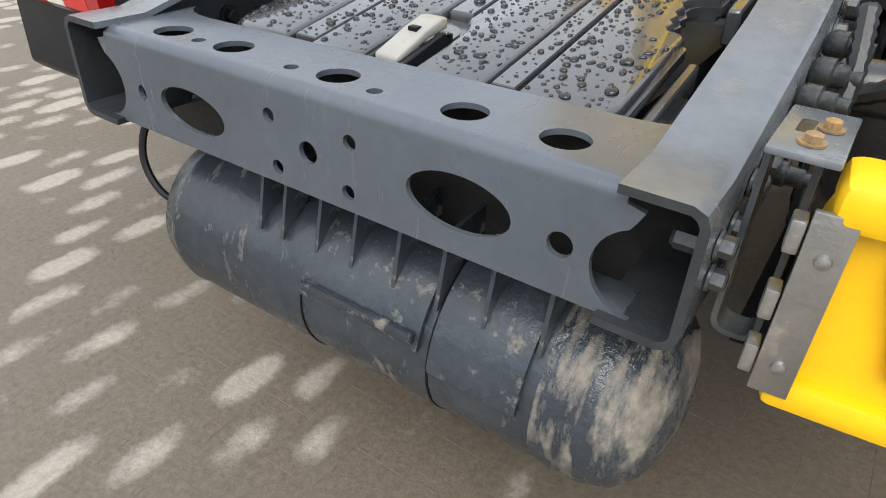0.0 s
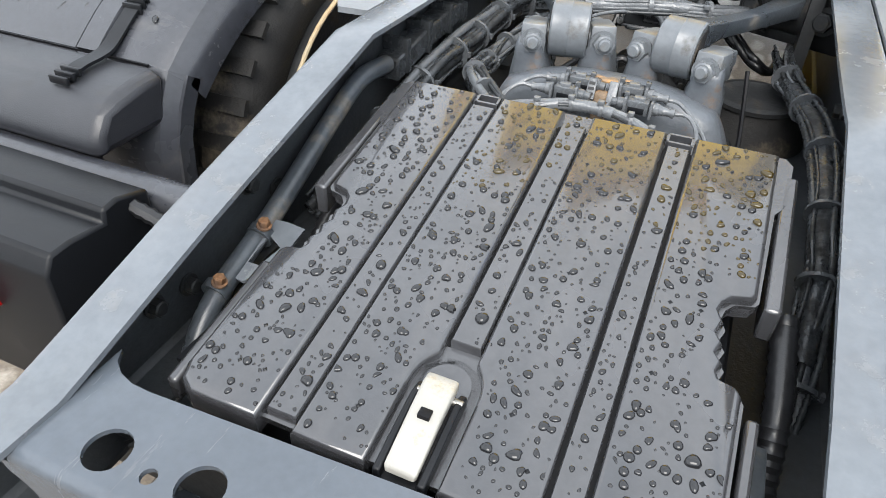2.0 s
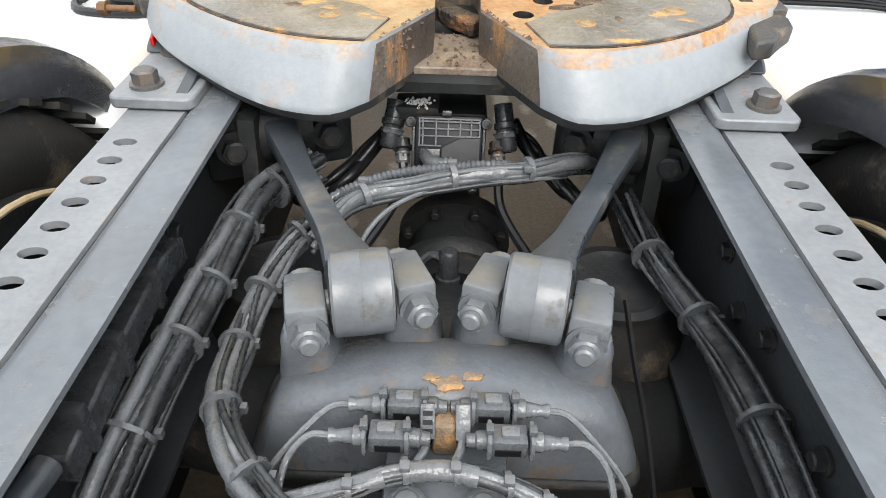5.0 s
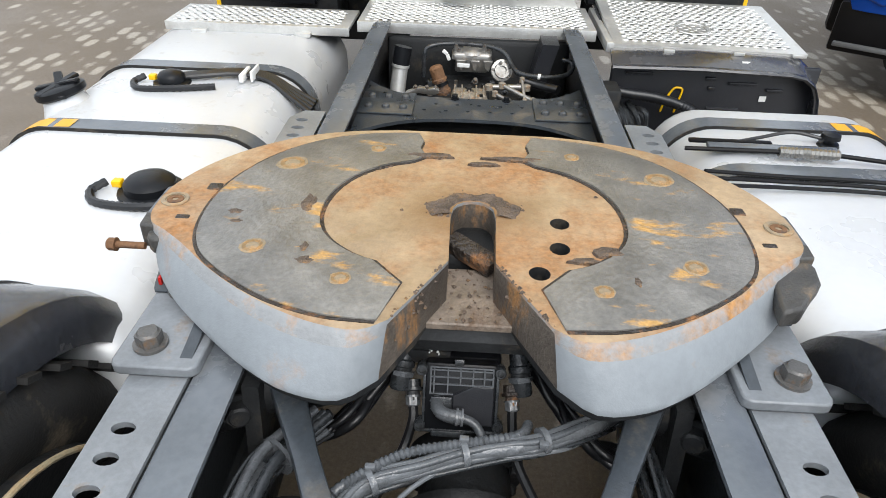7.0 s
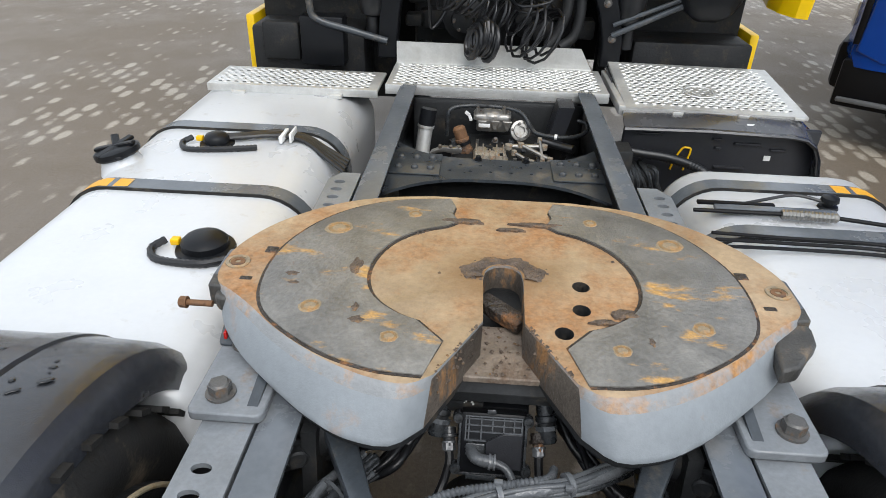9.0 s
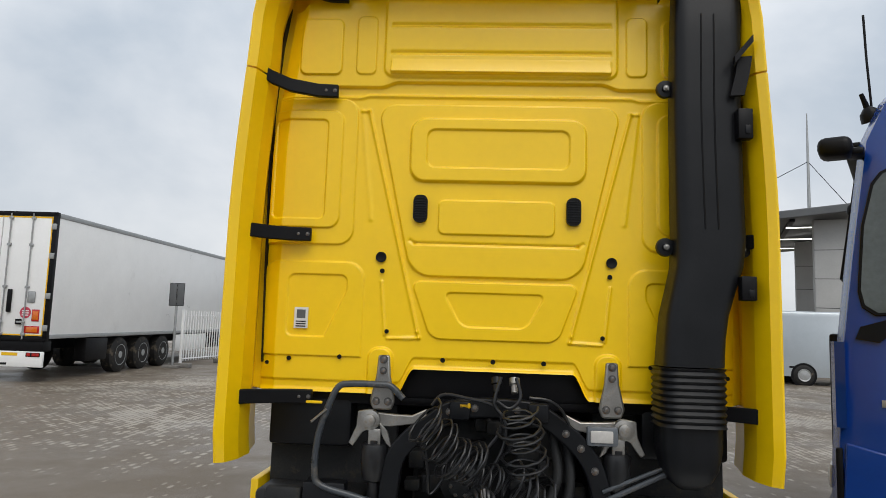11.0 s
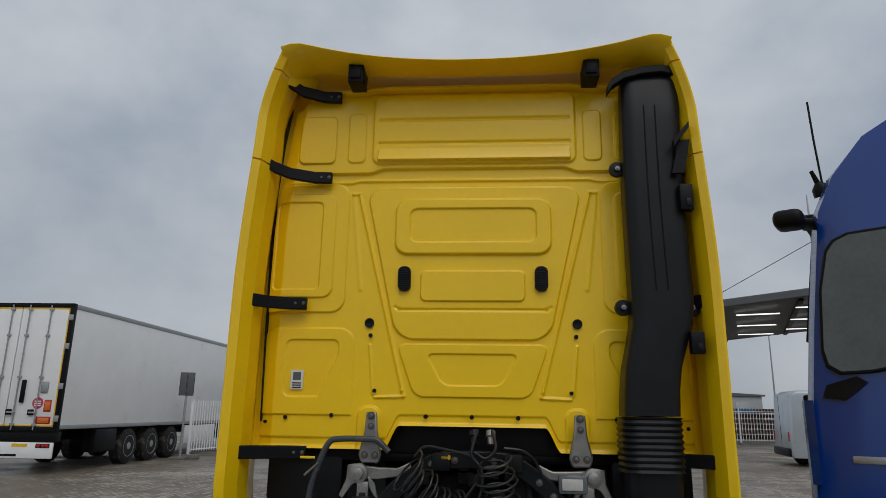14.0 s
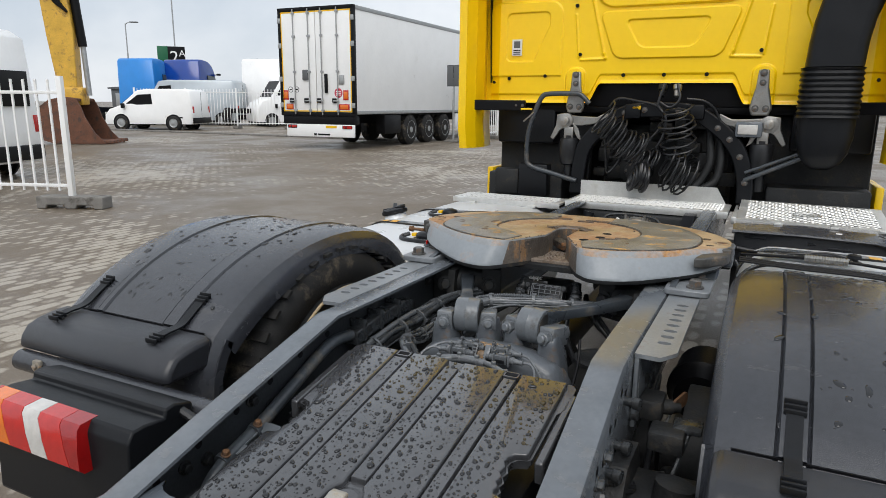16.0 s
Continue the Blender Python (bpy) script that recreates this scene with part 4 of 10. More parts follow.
    # clods of dried grease and rust scale round the slot, the throat and the pads' inner edges
    random.seed(17)
    V, Fc = [], []
    for k in range(420):
        q = random.random()
        if q < 0.35:
            a = random.uniform(-0.3, math.pi + 0.3)
            x, y, z = (0.040 + random.expovariate(70)) * math.cos(a), 1.656 + (0.041 + random.expovariate(70)) * math.sin(a), FW
        elif q < 0.6:
            u, s = random.random(), random.choice((-1, 1))
            x, y, z = s * (0.040 + 0.072 * u + random.uniform(0, 0.006)), 1.50 - 0.14 * u, FW
            if u > 0.2 and random.random() < 0.5:
                z, x = FW - random.uniform(0.01, 0.05), x - s * 0.004
        elif q < 0.85:
            a, s = random.uniform(-1.0, 1.1), random.choice((-1, 1))
            x, y, z = s * (0.262 + random.gauss(0, 0.006)) * math.cos(a * 0.9), 1.645 + 0.20 * math.sin(a), FW
            if abs(x) < 0.12:
                continue
        else:
            x, y, z = random.uniform(-0.05, 0.05), random.uniform(1.45, 1.58), 0.884
        r = random.choice((0.0015, 0.002, 0.003, 0.0045))
        b = len(V)
        V += [(x + r * random.uniform(0.6, 1.3) * math.cos(t), y + r * random.uniform(0.6, 1.3) * math.sin(t), z - 0.0005) for t in (0, 1.25, 2.5, 3.8, 5.0)] + [(x, y, z + r * random.uniform(0.5, 1.1))]
        Fc += [(b + i, b + (i + 1) % 5, b + 5) for i in range(5)]
    mesh_np("grease_clod", V, Fc, M_CRUST, ob, kind="stuff")
    # a crust of dried grease and grit as a collar round the slot
    V, Fc, n_c = [], [], 44
    for i in range(n_c + 1):
        a = -0.25 + (math.pi + 0.5) * i / n_c
        rim = 0.074 + 0.007 * math.sin(2.3 * a + 1) + 0.005 * math.sin(7 * a) + random.uniform(-0.003, 0.003)
        for r, h in ((0.0415, 0.0), (0.044, 0.003), (0.5 * (0.044 + rim), 0.0028 + random.uniform(0, 0.0016)), (rim - 0.003, 0.0016), (rim, -0.0003)):
            V.append((r * math.cos(a), 1.656 + r * math.sin(a), FW + h))
    Fc = [(5 * i + j, 5 * i + j + 1, 5 * i + j + 6, 5 * i + j + 5) for i in range(n_c) for j in range(4)]
    mesh_np("grease_collar", V, Fc, M_CRUST, ob)
    # flat scabs of it on the pads and along their inner ends
    for cx, cy, rx, ry in ((-0.085, 1.862, 0.045, 0.010), (0.075, 1.862, 0.055, 0.009), (0.02, 1.835, 0.030, 0.006), (0.215, 1.548, 0.024, 0.014), (0.175, 1.52, 0.028, 0.007),
                           (-0.255, 1.485, 0.014, 0.010), (-0.262, 1.52, 0.007, 0.016), (0.245, 1.47, 0.006, 0.013), (-0.285, 1.655, 0.012, 0.030), (-0.40, 1.615, 0.014, 0.007), (-0.39, 1.585, 0.010, 0.006)):
        wob = [random.uniform(0.7, 1.25) for _ in range(16)]
        loops = [[(cx + u * rx * w * f, cy + v * ry * w * f, FW + h) for (u, v), w in zip(oval(0, 0, 1, 1, 16), wob)] for f, h in ((1.0, 0.0), (0.96, 0.0050), (0.75, 0.0058))]
        part("grease_scab", loft(bmesh.new(), loops), M_CRUST, ob)
    part("lock_jaw", B((-0.05, -0.018, -0.014), (0.05, 0.018, 0.014), 0.006, 2, pose(0.0, 1.60, 0.905, 4, 6, -38)), M_GREASE, ob, "greasy coupling jaw")
    part("jaw_housing", B((-0.07, 1.50, 0.84), (0.07, 1.76, 0.866), 0.01), M_GREASE, ob)
    part("underside_block", B((-0.36, 1.42, 0.845), (0.36, 1.86, 0.868), 0.02), M_UNDER, ob)
    part("stiffener", B((-0.44, 1.60, 0.85), (0.44, 1.70, 0.90), 0.01), M_UNDER, ob)
    return ob


PLATE = fifth_wheel()


# -- angles with slotted holes that carry the plate, their feet and bolts --
def mounting_angle(s):
    x0, x1, ya, yb, zt = 0.401, 0.487, 0.80, 2.34, 0.840
    outline = [(x0, ya + 0.004), (x1 - 0.03, ya), (x1, ya + 0.05), (x1, yb - 0.05), (x1 - 0.03, yb), (x0, yb)]
    ys = [0.903 + 0.049 * k for k in range(8)] + [2.13 + 0.049 * k for k in range(4)]
    holes = [oval(0.451, y, 0.0165, 0.0105, 14) for y in ys]
    bm = sheet(bmesh.new(), outline, holes, lambda u, v: (s * u, v, zt))
    for f in bm.faces:
        f.normal_update()
        if f.normal.z < 0:
            f.normal_flip()
    ob = part("mounting_angle", bm, M_FRAME_RUST, TRUCK, "grey slotted steel mounting angle", mods=(("SOLIDIFY", 0.010),))
    part("angle_web", B((min(s * x0, s * 0.412), ya + 0.004, 0.66), (max(s * x0, s * 0.412), yb, zt - 0.004), 0.003), M_FRAME, ob)
    foot = part("foot_plate", prism(bmesh.new(), rrect(0.385, 1.338, 0.512, 1.62, 0.014, 3), lambda u, v, w: (s * u, v, w), 0.843, 0.861), M_FRAME_RUST, TRUCK, "grey foot plate with large bolts", mods=(("BEVEL", 0.003),))
    for y in (1.385, 1.515):
        part("foot_bolt", hexbolt(bmesh.new(), (s * 0.468, y, 0.861), (0, 0, 1), 0.0195, 0.020, 1.3), M_BOLT, foot)
    part("stop_block", prism(bmesh.new(), [(1.36, 0.861), (1.62, 0.861), (1.62, 0.90), (1.50, 0.885)], lambda u, v, w: (s * w, u, v), 0.398, 0.416), M_FRAME_DIRTY, foot)
    # bolts through the rail below the angle
    for y in (0.30, 0.36, 0.45, 0.52, 0.86, 0.96, 1.10, 1.24):
        bm = hexbolt(bmesh.new(), (s * (rail_half(y) + 0.001), y, rail_z(y) - 0.07), (s, 0, 0), 0.011, 0.011, 1.3)
        part("rail_bolt", bm, M_FRAME_DIRTY, RAILS[s])
    return ob


for s_ in (-1, 1):
    mounting_angle(s_)


# -- wheels and mudguards --
def wheel(s):
    yc, zc, R = 1.09, 0.462, 0.462
    ob = None
    for k, xc in enumerate((0.735, 1.07)):
        w = 0.145
        prof = [(-w + 0.03, 0.30), (-w + 0.012, 0.335), (-w, 0.37), (-w, 0.41), (-w + 0.02, R - 0.022), (-w + 0.05, R - 0.006), (-0.055, R), (-0.05, R - 0.011), (-0.04, R - 0.011), (-0.035, R), (0.035, R), (0.04, R - 0.011), (0.05, R - 0.011), (0.055, R), (w - 0.05, R - 0.006), (w - 0.02, R - 0.022), (w, 0.40), (w, 0.33), (w - 0.02, 0.29)]
        bm = bmesh.new()
        lathe(bm, (s * xc, yc, zc), (s, 0, 0), prof, 56)
        t = part("tyre", bm, M_RUBBER, TRUCK if ob is None else ob, "worn black truck tyre with muddy sidewall" if ob is None else "")
        if ob is None:
            ob = t
        bm = lathe(bmesh.new(), (s * xc, yc, zc), (s, 0, 0), [(-w - 0.004, 0.312), (-w - 0.008, 0.322), (-w - 0.004, 0.334), (-w + 0.014, 0.336), (-w + 0.02, 0.31), (-w + 0.05, 0.285), (-0.05, 0.27), (0, 0.24), (0.01, 0.15), (0.02, 0.02)], 48)
        part("rim", bm, M_UNDER, ob)
        part("rim_edge", tube(bmesh.new(), [(s * (xc - w - 0.006), yc + 0.33 * math.cos(radians(a)), zc + 0.33 * math.sin(radians(a))) for a in range(0, 361, 6)], 0.0052, 8, 1), M_RIM, ob, "white rim edge with rust")
        for a in range(0, 360, 9):
            ca, sa = math.cos(radians(a)), math.sin(radians(a))
            bm = B((-0.05, -0.015, -0.008), (0.05, 0.015, 0.0022), 0, 1, Matrix.Translation((s * (xc - 0.095), yc + ca * (R - 0.002), zc + sa * (R - 0.002))) @ Euler((radians(a - 90), 0, 0)).to_matrix().to_4x4())
            if k == 0:
                part("tread_block", bm, M_RUBBER, ob)
            else:
                bm.free()
    part("brake_chamber", lathe(bmesh.new(), (s * 0.50, yc - 0.42, zc - 0.02), (0, 1, 0.1), [(0, 0.05), (0.01, 0.085), (0.07, 0.09), (0.08, 0.098), (0.10, 0.098), (0.11, 0.085), (0.18, 0.06), (0.19, 0.02)], 24), M_UNDER, ob)
    # added black masses and a sheet in place of the deep shade beside the wheel
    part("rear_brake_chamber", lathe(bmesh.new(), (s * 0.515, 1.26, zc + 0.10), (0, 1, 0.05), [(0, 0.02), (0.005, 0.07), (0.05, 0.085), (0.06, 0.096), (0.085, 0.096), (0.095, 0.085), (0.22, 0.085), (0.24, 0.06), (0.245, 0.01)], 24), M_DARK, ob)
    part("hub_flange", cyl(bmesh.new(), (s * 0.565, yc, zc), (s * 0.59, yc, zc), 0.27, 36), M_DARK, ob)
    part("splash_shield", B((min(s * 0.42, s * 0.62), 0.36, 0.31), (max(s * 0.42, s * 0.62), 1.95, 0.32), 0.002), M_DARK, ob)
    part("brake_drum", cyl(bmesh.new(), (s * 0.50, yc, zc), (s * 0.66, yc, zc), 0.20, 32), M_UNDER, ob)
    return ob


M_RIM = mat("rim_white_rusty", (0.50, 0.42, 0.28), 0.6, 0, 0.2, 14, (0.40, 0.22, 0.07), 0.45, 14, 0.3, 90, hard=0.3)
for s_ in (-1, 1):
    wheel(s_)
M_BOLSTER = mat("bolster_plastic", (0.020, 0.021, 0.025), 0.34, 0, 0.2, 6, (0.055, 0.053, 0.05), 0.08, 12, 0.16, 420, hard=0.3)
M_CRUSTY = mat("weathered_zinc", (0.30, 0.27, 0.22), 0.6, 0.2, 0.4, 40, (0.30, 0.17, 0.08), 0.3, 50, 0.6, 200)
MG = [(1.665, 0.60), (1.640, 0.68), (1.600, 0.755), (1.545, 0.825), (1.470, 0.885), (1.380, 0.930), (1.270, 0.960), (1.150, 0.972), (1.020, 0.968), (0.900, 0.950), (0.790, 0.918), (0.690, 0.875), (0.610, 0.828), (0.553, 0.785)]


def mudguard(s):
    xi, xo = (0.605, 1.225) if s < 0 else (0.570, 1.225)
    o = 0.150 if s < 0 else 0.120  # the raised band that carries the strap
    def strip(pts, x0, x1, drop, crown=0.0):
        """A shell across the wheel: rounded shoulders, two shallow ribs."""
        xs = [(0.0, -drop), (0.0, -drop * 0.5), (0.006, -0.03), (0.022, -0.010), (0.05, 0.0), (o - 0.003, crown), (o, crown - 0.005), (o + 0.005, crown + 0.004), (o + 0.048, crown + 0.004), (o + 0.053, crown - 0.005), (o + 0.056, crown),
              (x1 - x0 - 0.182, crown), (x1 - x0 - 0.179, crown - 0.005), (x1 - x0 - 0.174, crown + 0.004), (x1 - x0 - 0.156, crown + 0.004), (x1 - x0 - 0.151, crown - 0.005), (x1 - x0 - 0.148, crown), (x1 - x0 - 0.12, crown), (x1 - x0 - 0.05, 0), (x1 - x0 - 0.022, -0.010), (x1 - x0 - 0.006, -0.03), (x1 - x0, -0.06), (x1 - x0, -0.09)]
        loops = []
        P = [Vector((0, *p)) for p in pts]
        for i, p in enumerate(P):
            t = (P[min(i + 1, len(P) - 1)] - P[max(0, i - 1)]).normalized()
            nrm = Vector((0, t.z, -t.y))
            if nrm.z < -0.2:
                nrm = -nrm
            if s and nrm.y * (p.y - 1.1) < -0.3:
                nrm = -nrm
            loops.append([(s * (x0 + a), *(p + nrm * h)[1:]) for a, h in xs])
        return loft(bmesh.new(), loops, cap=False, closed=False)
    ob = part("mudguard", strip([tuple(q[1:]) for q in spline([(0, *p) for p in MG], 2)], xi, xo, 0.085, 0.004), M_MUDGUARD, TRUCK, "scuffed black plastic mudguard over the rear wheels", mods=(("SOLIDIFY", 0.006),), sharp=28)
    rear = [(0.5525, 0.7845), (0.522, 0.735), (0.500, 0.68), (0.49, 0.60), (0.49, 0.45)]
    part("mudguard_rear_section", strip(rear, xi, xo, 0.06, 0.0), M_MUDGUARD, ob, mods=(("SOLIDIFY", 0.006),), sharp=28)
    # bolster box behind it, held by rubber straps
    loops = []
    for x in (xi + 0.02, xi + 0.035, xo - 0.03, xo - 0.01):
        e = 0.012 if x in (xi + 0.02, xo - 0.01) else 0.0
        loops.append([(s * x, y, z) for y, z in [(0.545, 0.786 - e), (0.500, 0.784 - e), (0.455, 0.776 - e), (0.420 + e, 0.758), (0.400 + e, 0.732), (0.394 + e, 0.712), (0.400 + e, 0.700), (0.42, 0.697 + e), (0.53, 0.697 + e)]])
    part("bolster", loft(bmesh.new(), loops), M_BOLSTER, ob, "black plastic bolster", mods=(("BEVEL", 0.010),))
    part("seam_joint", B((s * (xi + xo) / 2 - (xo - xi) / 2 + 0.05, 0.5475, 0.7835), (s * (xi + xo) / 2 + (xo - xi) / 2 - 0.05, 0.5515, 0.7875), 0), M_DARK, ob)
    # air spring between rail and wheel
    sp = part("air_spring", lathe(bmesh.new(), (s * 0.502, 0.64, 0.33), (0, 0, 1), [(0, 0.055), (0.05, 0.06), (0.06, 0.078), (0.09, 0.086), (0.15, 0.086), (0.22, 0.085), (0.26, 0.078), (0.27, 0.06)], 32), M_RUBBER, TRUCK, "black rubber air spring")
    part("spring_top", B((s * 0.502 - 0.085, 0.555, 0.598), (s * 0.502 + 0.085, 0.725, 0.612), 0.006), M_UNDER, sp)
    part("spring_arm", loft(bmesh.new(), [[(s * x, y, z + h) for x, h in ((0.455, 0.0), (0.55, 0.0), (0.55, 0.05), (0.455, 0.05))] for y, z in ((0.50, 0.29), (0.72, 0.285), (1.0, 0.36))]), M_UNDER, sp, mods=(("BEVEL", 0.008),))
    part("spring_bracket", prism(bmesh.new(), [(0.52, 0.60), (0.76, 0.60), (0.70, 0.68), (0.58, 0.68)], lambda u, v, w: (s * w, u, v), 0.405, 0.44), M_UNDER, sp)
    for x in (xi + (0.13 if s < 0 else 0.1465), xo - 0.10):
        pts = [(x, 0.635, 0.846), (x, 0.585, 0.814), (x, 0.548, 0.790), (x, 0.520, 0.784), (x, 0.49, 0.782), (x, 0.455, 0.774)]
        loops = [[(s * (px + dx), py + 0.004, pz + 0.008 + dz) for dx, dz in ((-0.014, 0), (0.014, 0), (0.014, 0.005), (-0.014, 0.005))] for px, py, pz in spline(pts, 3)]
        st = part("rubber_strap", loft(bmesh.new(), loops), M_BLACK, ob)
        for j in range(3):
            part("strap_rib", B((s * x - 0.019, 0.448 + 0.012 * j, 0.777 + 0.003 * j), (s * x + 0.019, 0.454 + 0.012 * j, 0.790 + 0.003 * j), 0.002), M_BLACK, ob)
            part("strap_rib", B((s * x - 0.019, 0.616 + 0.010 * j, 0.836 + 0.0065 * j), (s * x + 0.019, 0.621 + 0.010 * j, 0.852 + 0.0065 * j), 0.002), M_BLACK, ob)
    # carrier tube from the rail
    tb = part("carrier_tube", cyl(bmesh.new(), (s * 0.41, 0.392, 0.670), (s * 1.19, 0.392, 0.670), 0.030, 24), M_MUDGUARD, TRUCK, "dark carrier tube under the bolster")
    for x in (0.665, 1.075):
        part("tube_clamp", B((s * x - 0.015, 0.356, 0.664), (s * x + 0.015, 0.370, 0.698), 0.005), M_CRUSTY, tb)
        part("clamp_nut", hexbolt(bmesh.new(), (s * x, 0.357, 0.682), (0, -1, 0.1), 0.008, 0.006, 1.3), M_CRUSTY, tb)
    part("corrugated_loom", tube(bmesh.new(), [(s * 0.45, 0.34, 0.67), (s * 0.52, 0.33, 0.70), (s * 0.57, 0.33, 0.69), (s * 0.59, 0.32, 0.63), (s * 0.585, 0.31, 0.55)], 0.010, 8, 6, 0.002), M_HOSE, tb)
    return ob


GUARD = {s: mudguard(s) for s in (-1, 1)}


def tail_panel():
    """Light carrier behind the left mudguard: stepped black panel, lamp with amber, white and red fields."""
    prof = [(0.36, 0.60), (0.36, 0.708), (0.31, 0.722), (0.285, 0.718), (0.281, 0.700), (0.23, 0.706), (0.20, 0.704), (0.185, 0.68), (0.178, 0.46), (0.20, 0.44), (0.22, 0.60)]
    ob = part("light_carrier", prism(bmesh.new(), prof, lambda u, v, w: (w, u, v), -0.965, -0.50), M_BLACK, TRUCK, "black plastic tail light carrier", mods=(("BEVEL", 0.005),))
    lamp = None
    for xa, xb, m_, nm in ((-0.975, -0.962, M_RED, "red"), (-0.962, -0.900, M_AMBER, "amber"), (-0.900, -0.822, M_RED, "red"), (-0.822, -0.765, M_CLEAR, "white"), (-0.765, -0.690, M_RED, "red"), (-0.690, -0.628, M_REDDEEP, "red")):
        loops = []
        for x in (xa + 0.001, xb - 0.001):
            y0 = 0.165
            loops.append([(x + (0.40 * (0.706 - z) if -0.95 < x < -0.64 else 0.12 * (0.706 - z) if x > -0.64 else 0), y, z) for y, z in [(0.215, 0.706), (y0 + 0.008, 0.702), (y0 - 0.002, 0.692), (y0 - 0.010, 0.648), (y0 - 0.012, 0.606), (y0 - 0.002, 0.596), (0.215, 0.596)]])
        p = part("lens_" + nm, loft(bmesh.new(), loops), m_, ob, nm + " lamp lens")


tail_panel()


# -- axle, links and what runs between the rails --
def axle():
    yc, zc = 1.09, 0.462
    bm = lathe(bmesh.new(), (-0.62, yc, zc), (1, 0, 0), [(0, 0.075), (0.25, 0.085), (0.40, 0.12), (0.50, 0.19), (0.62, 0.215), (0.74, 0.19), (0.84, 0.12), (0.99, 0.085), (1.24, 0.075)], 32)
    ob = part("rear_axle", bm, M_UNDER, TRUCK, "dirty cast rear axle with differential")
    lathe_bm = lathe(bmesh.new(), (0.01, 1.24, 0.50), (0, 1, 0.16), [(0, 0.155), (0.03, 0.15), (0.09, 0.105), (0.10, 0.112), (0.118, 0.112), (0.12, 0.085), (0.20, 0.08), (0.205, 0.105), (0.235, 0.105), (0.24, 0.05), (0.36, 0.05)], 32)
    part("companion_flange", lathe_bm, M_UNDER, ob)
    for k in range(8):
        a = 0.4 + 0.7854 * k
        part("flange_bolt", hexbolt(bmesh.new(), (0.01 + 0.092 * math.cos(a), 1.437 - 0.014 * math.sin(a), 0.534 + 0.092 * math.sin(a)), (0, -1, -0.16), 0.009, 0.012, 1.2), M_UNDER, ob)
    part("propeller_shaft", cyl(bmesh.new(), (0.01, 1.56, 0.545), (0.02, 2.86, 0.555), 0.05, 28), M_UNDER, ob)
    part("differential_nose", lathe(bmesh.new(), (0.035, 1.13, 0.53), (0, 0.75, 0.66), [(0, 0.115), (0.05, 0.105), (0.09, 0.085), (0.12, 0.055), (0.13, 0.02), (0.131, 0.001)], 28), M_SPECKLED, ob)
    part("speed_sensor", lathe(bmesh.new(), (0.0, 1.205, 0.62), (0, 0.2, 1), [(0, 0.019), (0.03, 0.019), (0.032, 0.0155), (0.068, 0.0155), (0.074, 0.012), (0.075, 0.001)], 16), M_LOOM, ob)
    part("sensor_lead", tube(bmesh.new(), [(-0.004, 1.215, 0.675), (-0.03, 1.22, 0.68), (-0.06, 1.18, 0.66), (-0.085, 1.12, 0.60), (-0.09, 1.06, 0.56)], 0.0075, 8), M_HOSE, ob)
    # link carrier on top of the axle: a bell-shaped casting
    loops = []
    for k in range(25):
        x = -0.218 + 0.438 * k / 24
        a = abs(x - 0.003) / 0.215
        zt = 0.754 - 0.050 * a ** 2.6 - 0.045 * max(0.0, a - 0.86) / 0.14
        loops.append([(x, y, z) for y, z in ((0.885 - 0.03 * a, 0.50), (0.876 - 0.01 * a, 0.60), (0.884, zt - 0.040), (0.893, zt - 0.013), (0.904, zt - 0.002), (0.930, zt + 0.001), (0.955, zt - 0.002), (0.985, zt - 0.012), (1.010, zt - 0.03), (1.02, 0.50))])
    car = part("link_carrier", loft(bmesh.new(), loops), M_CAST, TRUCK, "grey cast link carrier on the axle", sharp=50)
    part("carrier_flange", loft(bmesh.new(), [[(x, y, z) for x, y in rrect(-0.222, 0.868, 0.226, 1.03, 0.03, 4)] for z in (0.615, 0.637, 0.645)]), M_UNDER, car, mods=(("BEVEL", 0.006),))
    for s in (-1, 1):
        # each half of the V-link lies askew: u runs along its pin, v along its arm
        L = Matrix.Translation((s * 0.098, 1.006, 0.797)) @ Euler((0, 0, radians(-11 * s))).to_matrix().to_4x4()
        A = Matrix.Translation((s * 0.098, 0.990, 0.800)) @ Euler((0, 0, radians(-24 * s))).to_matrix().to_4x4()
        for x, y in ((0.142, 0.923), (0.024, 0.970)):
            turn = Euler((0, 0, radians(-14 * s if x > 0.1 else -20 * s))).to_matrix().to_4x4() @ Euler((radians(-9), 0, 0)).to_matrix().to_4x4()
            lean = Matrix.Translation(Vector((s * x, y, 0.789)) - turn @ Vector((0, -0.058, -0.004))) @ turn
            part("clamp_block", B((-0.0225, -0.030, -0.026), (0.0225, 0.052, 0.026), 0.0045, 2, lean), M_BUSH, car)
            bm = hexbolt(bmesh.new(), (0, -0.030, -0.004), (0, -1, 0), 0.0185, 0.015, 1.22)
            lathe(bm, (0, -0.043, -0.004), (0, -1, 0), [(0, 0.0112), (0.013, 0.011), (0.0155, 0.0085), (0.0158, 0.001)], 16)
            bmesh.ops.transform(bm, matrix=lean, verts=bm.verts)
            part("clamp_nut", bm, M_BUSH, car)
            bm = lathe(bmesh.new(), (0, 0.048, 0.004), (0, 1, 0.15), [(0, 0.0215), (0.013, 0.0215), (0.018, 0.017), (0.0185, 0.001)], 18)
            bmesh.ops.transform(bm, matrix=lean, verts=bm.verts)
            part("clamp_head", bm, M_BUSH, car)
            # the ear under it runs out into the saddle
            q = lean @ Vector((0, 0.0, -0.026))
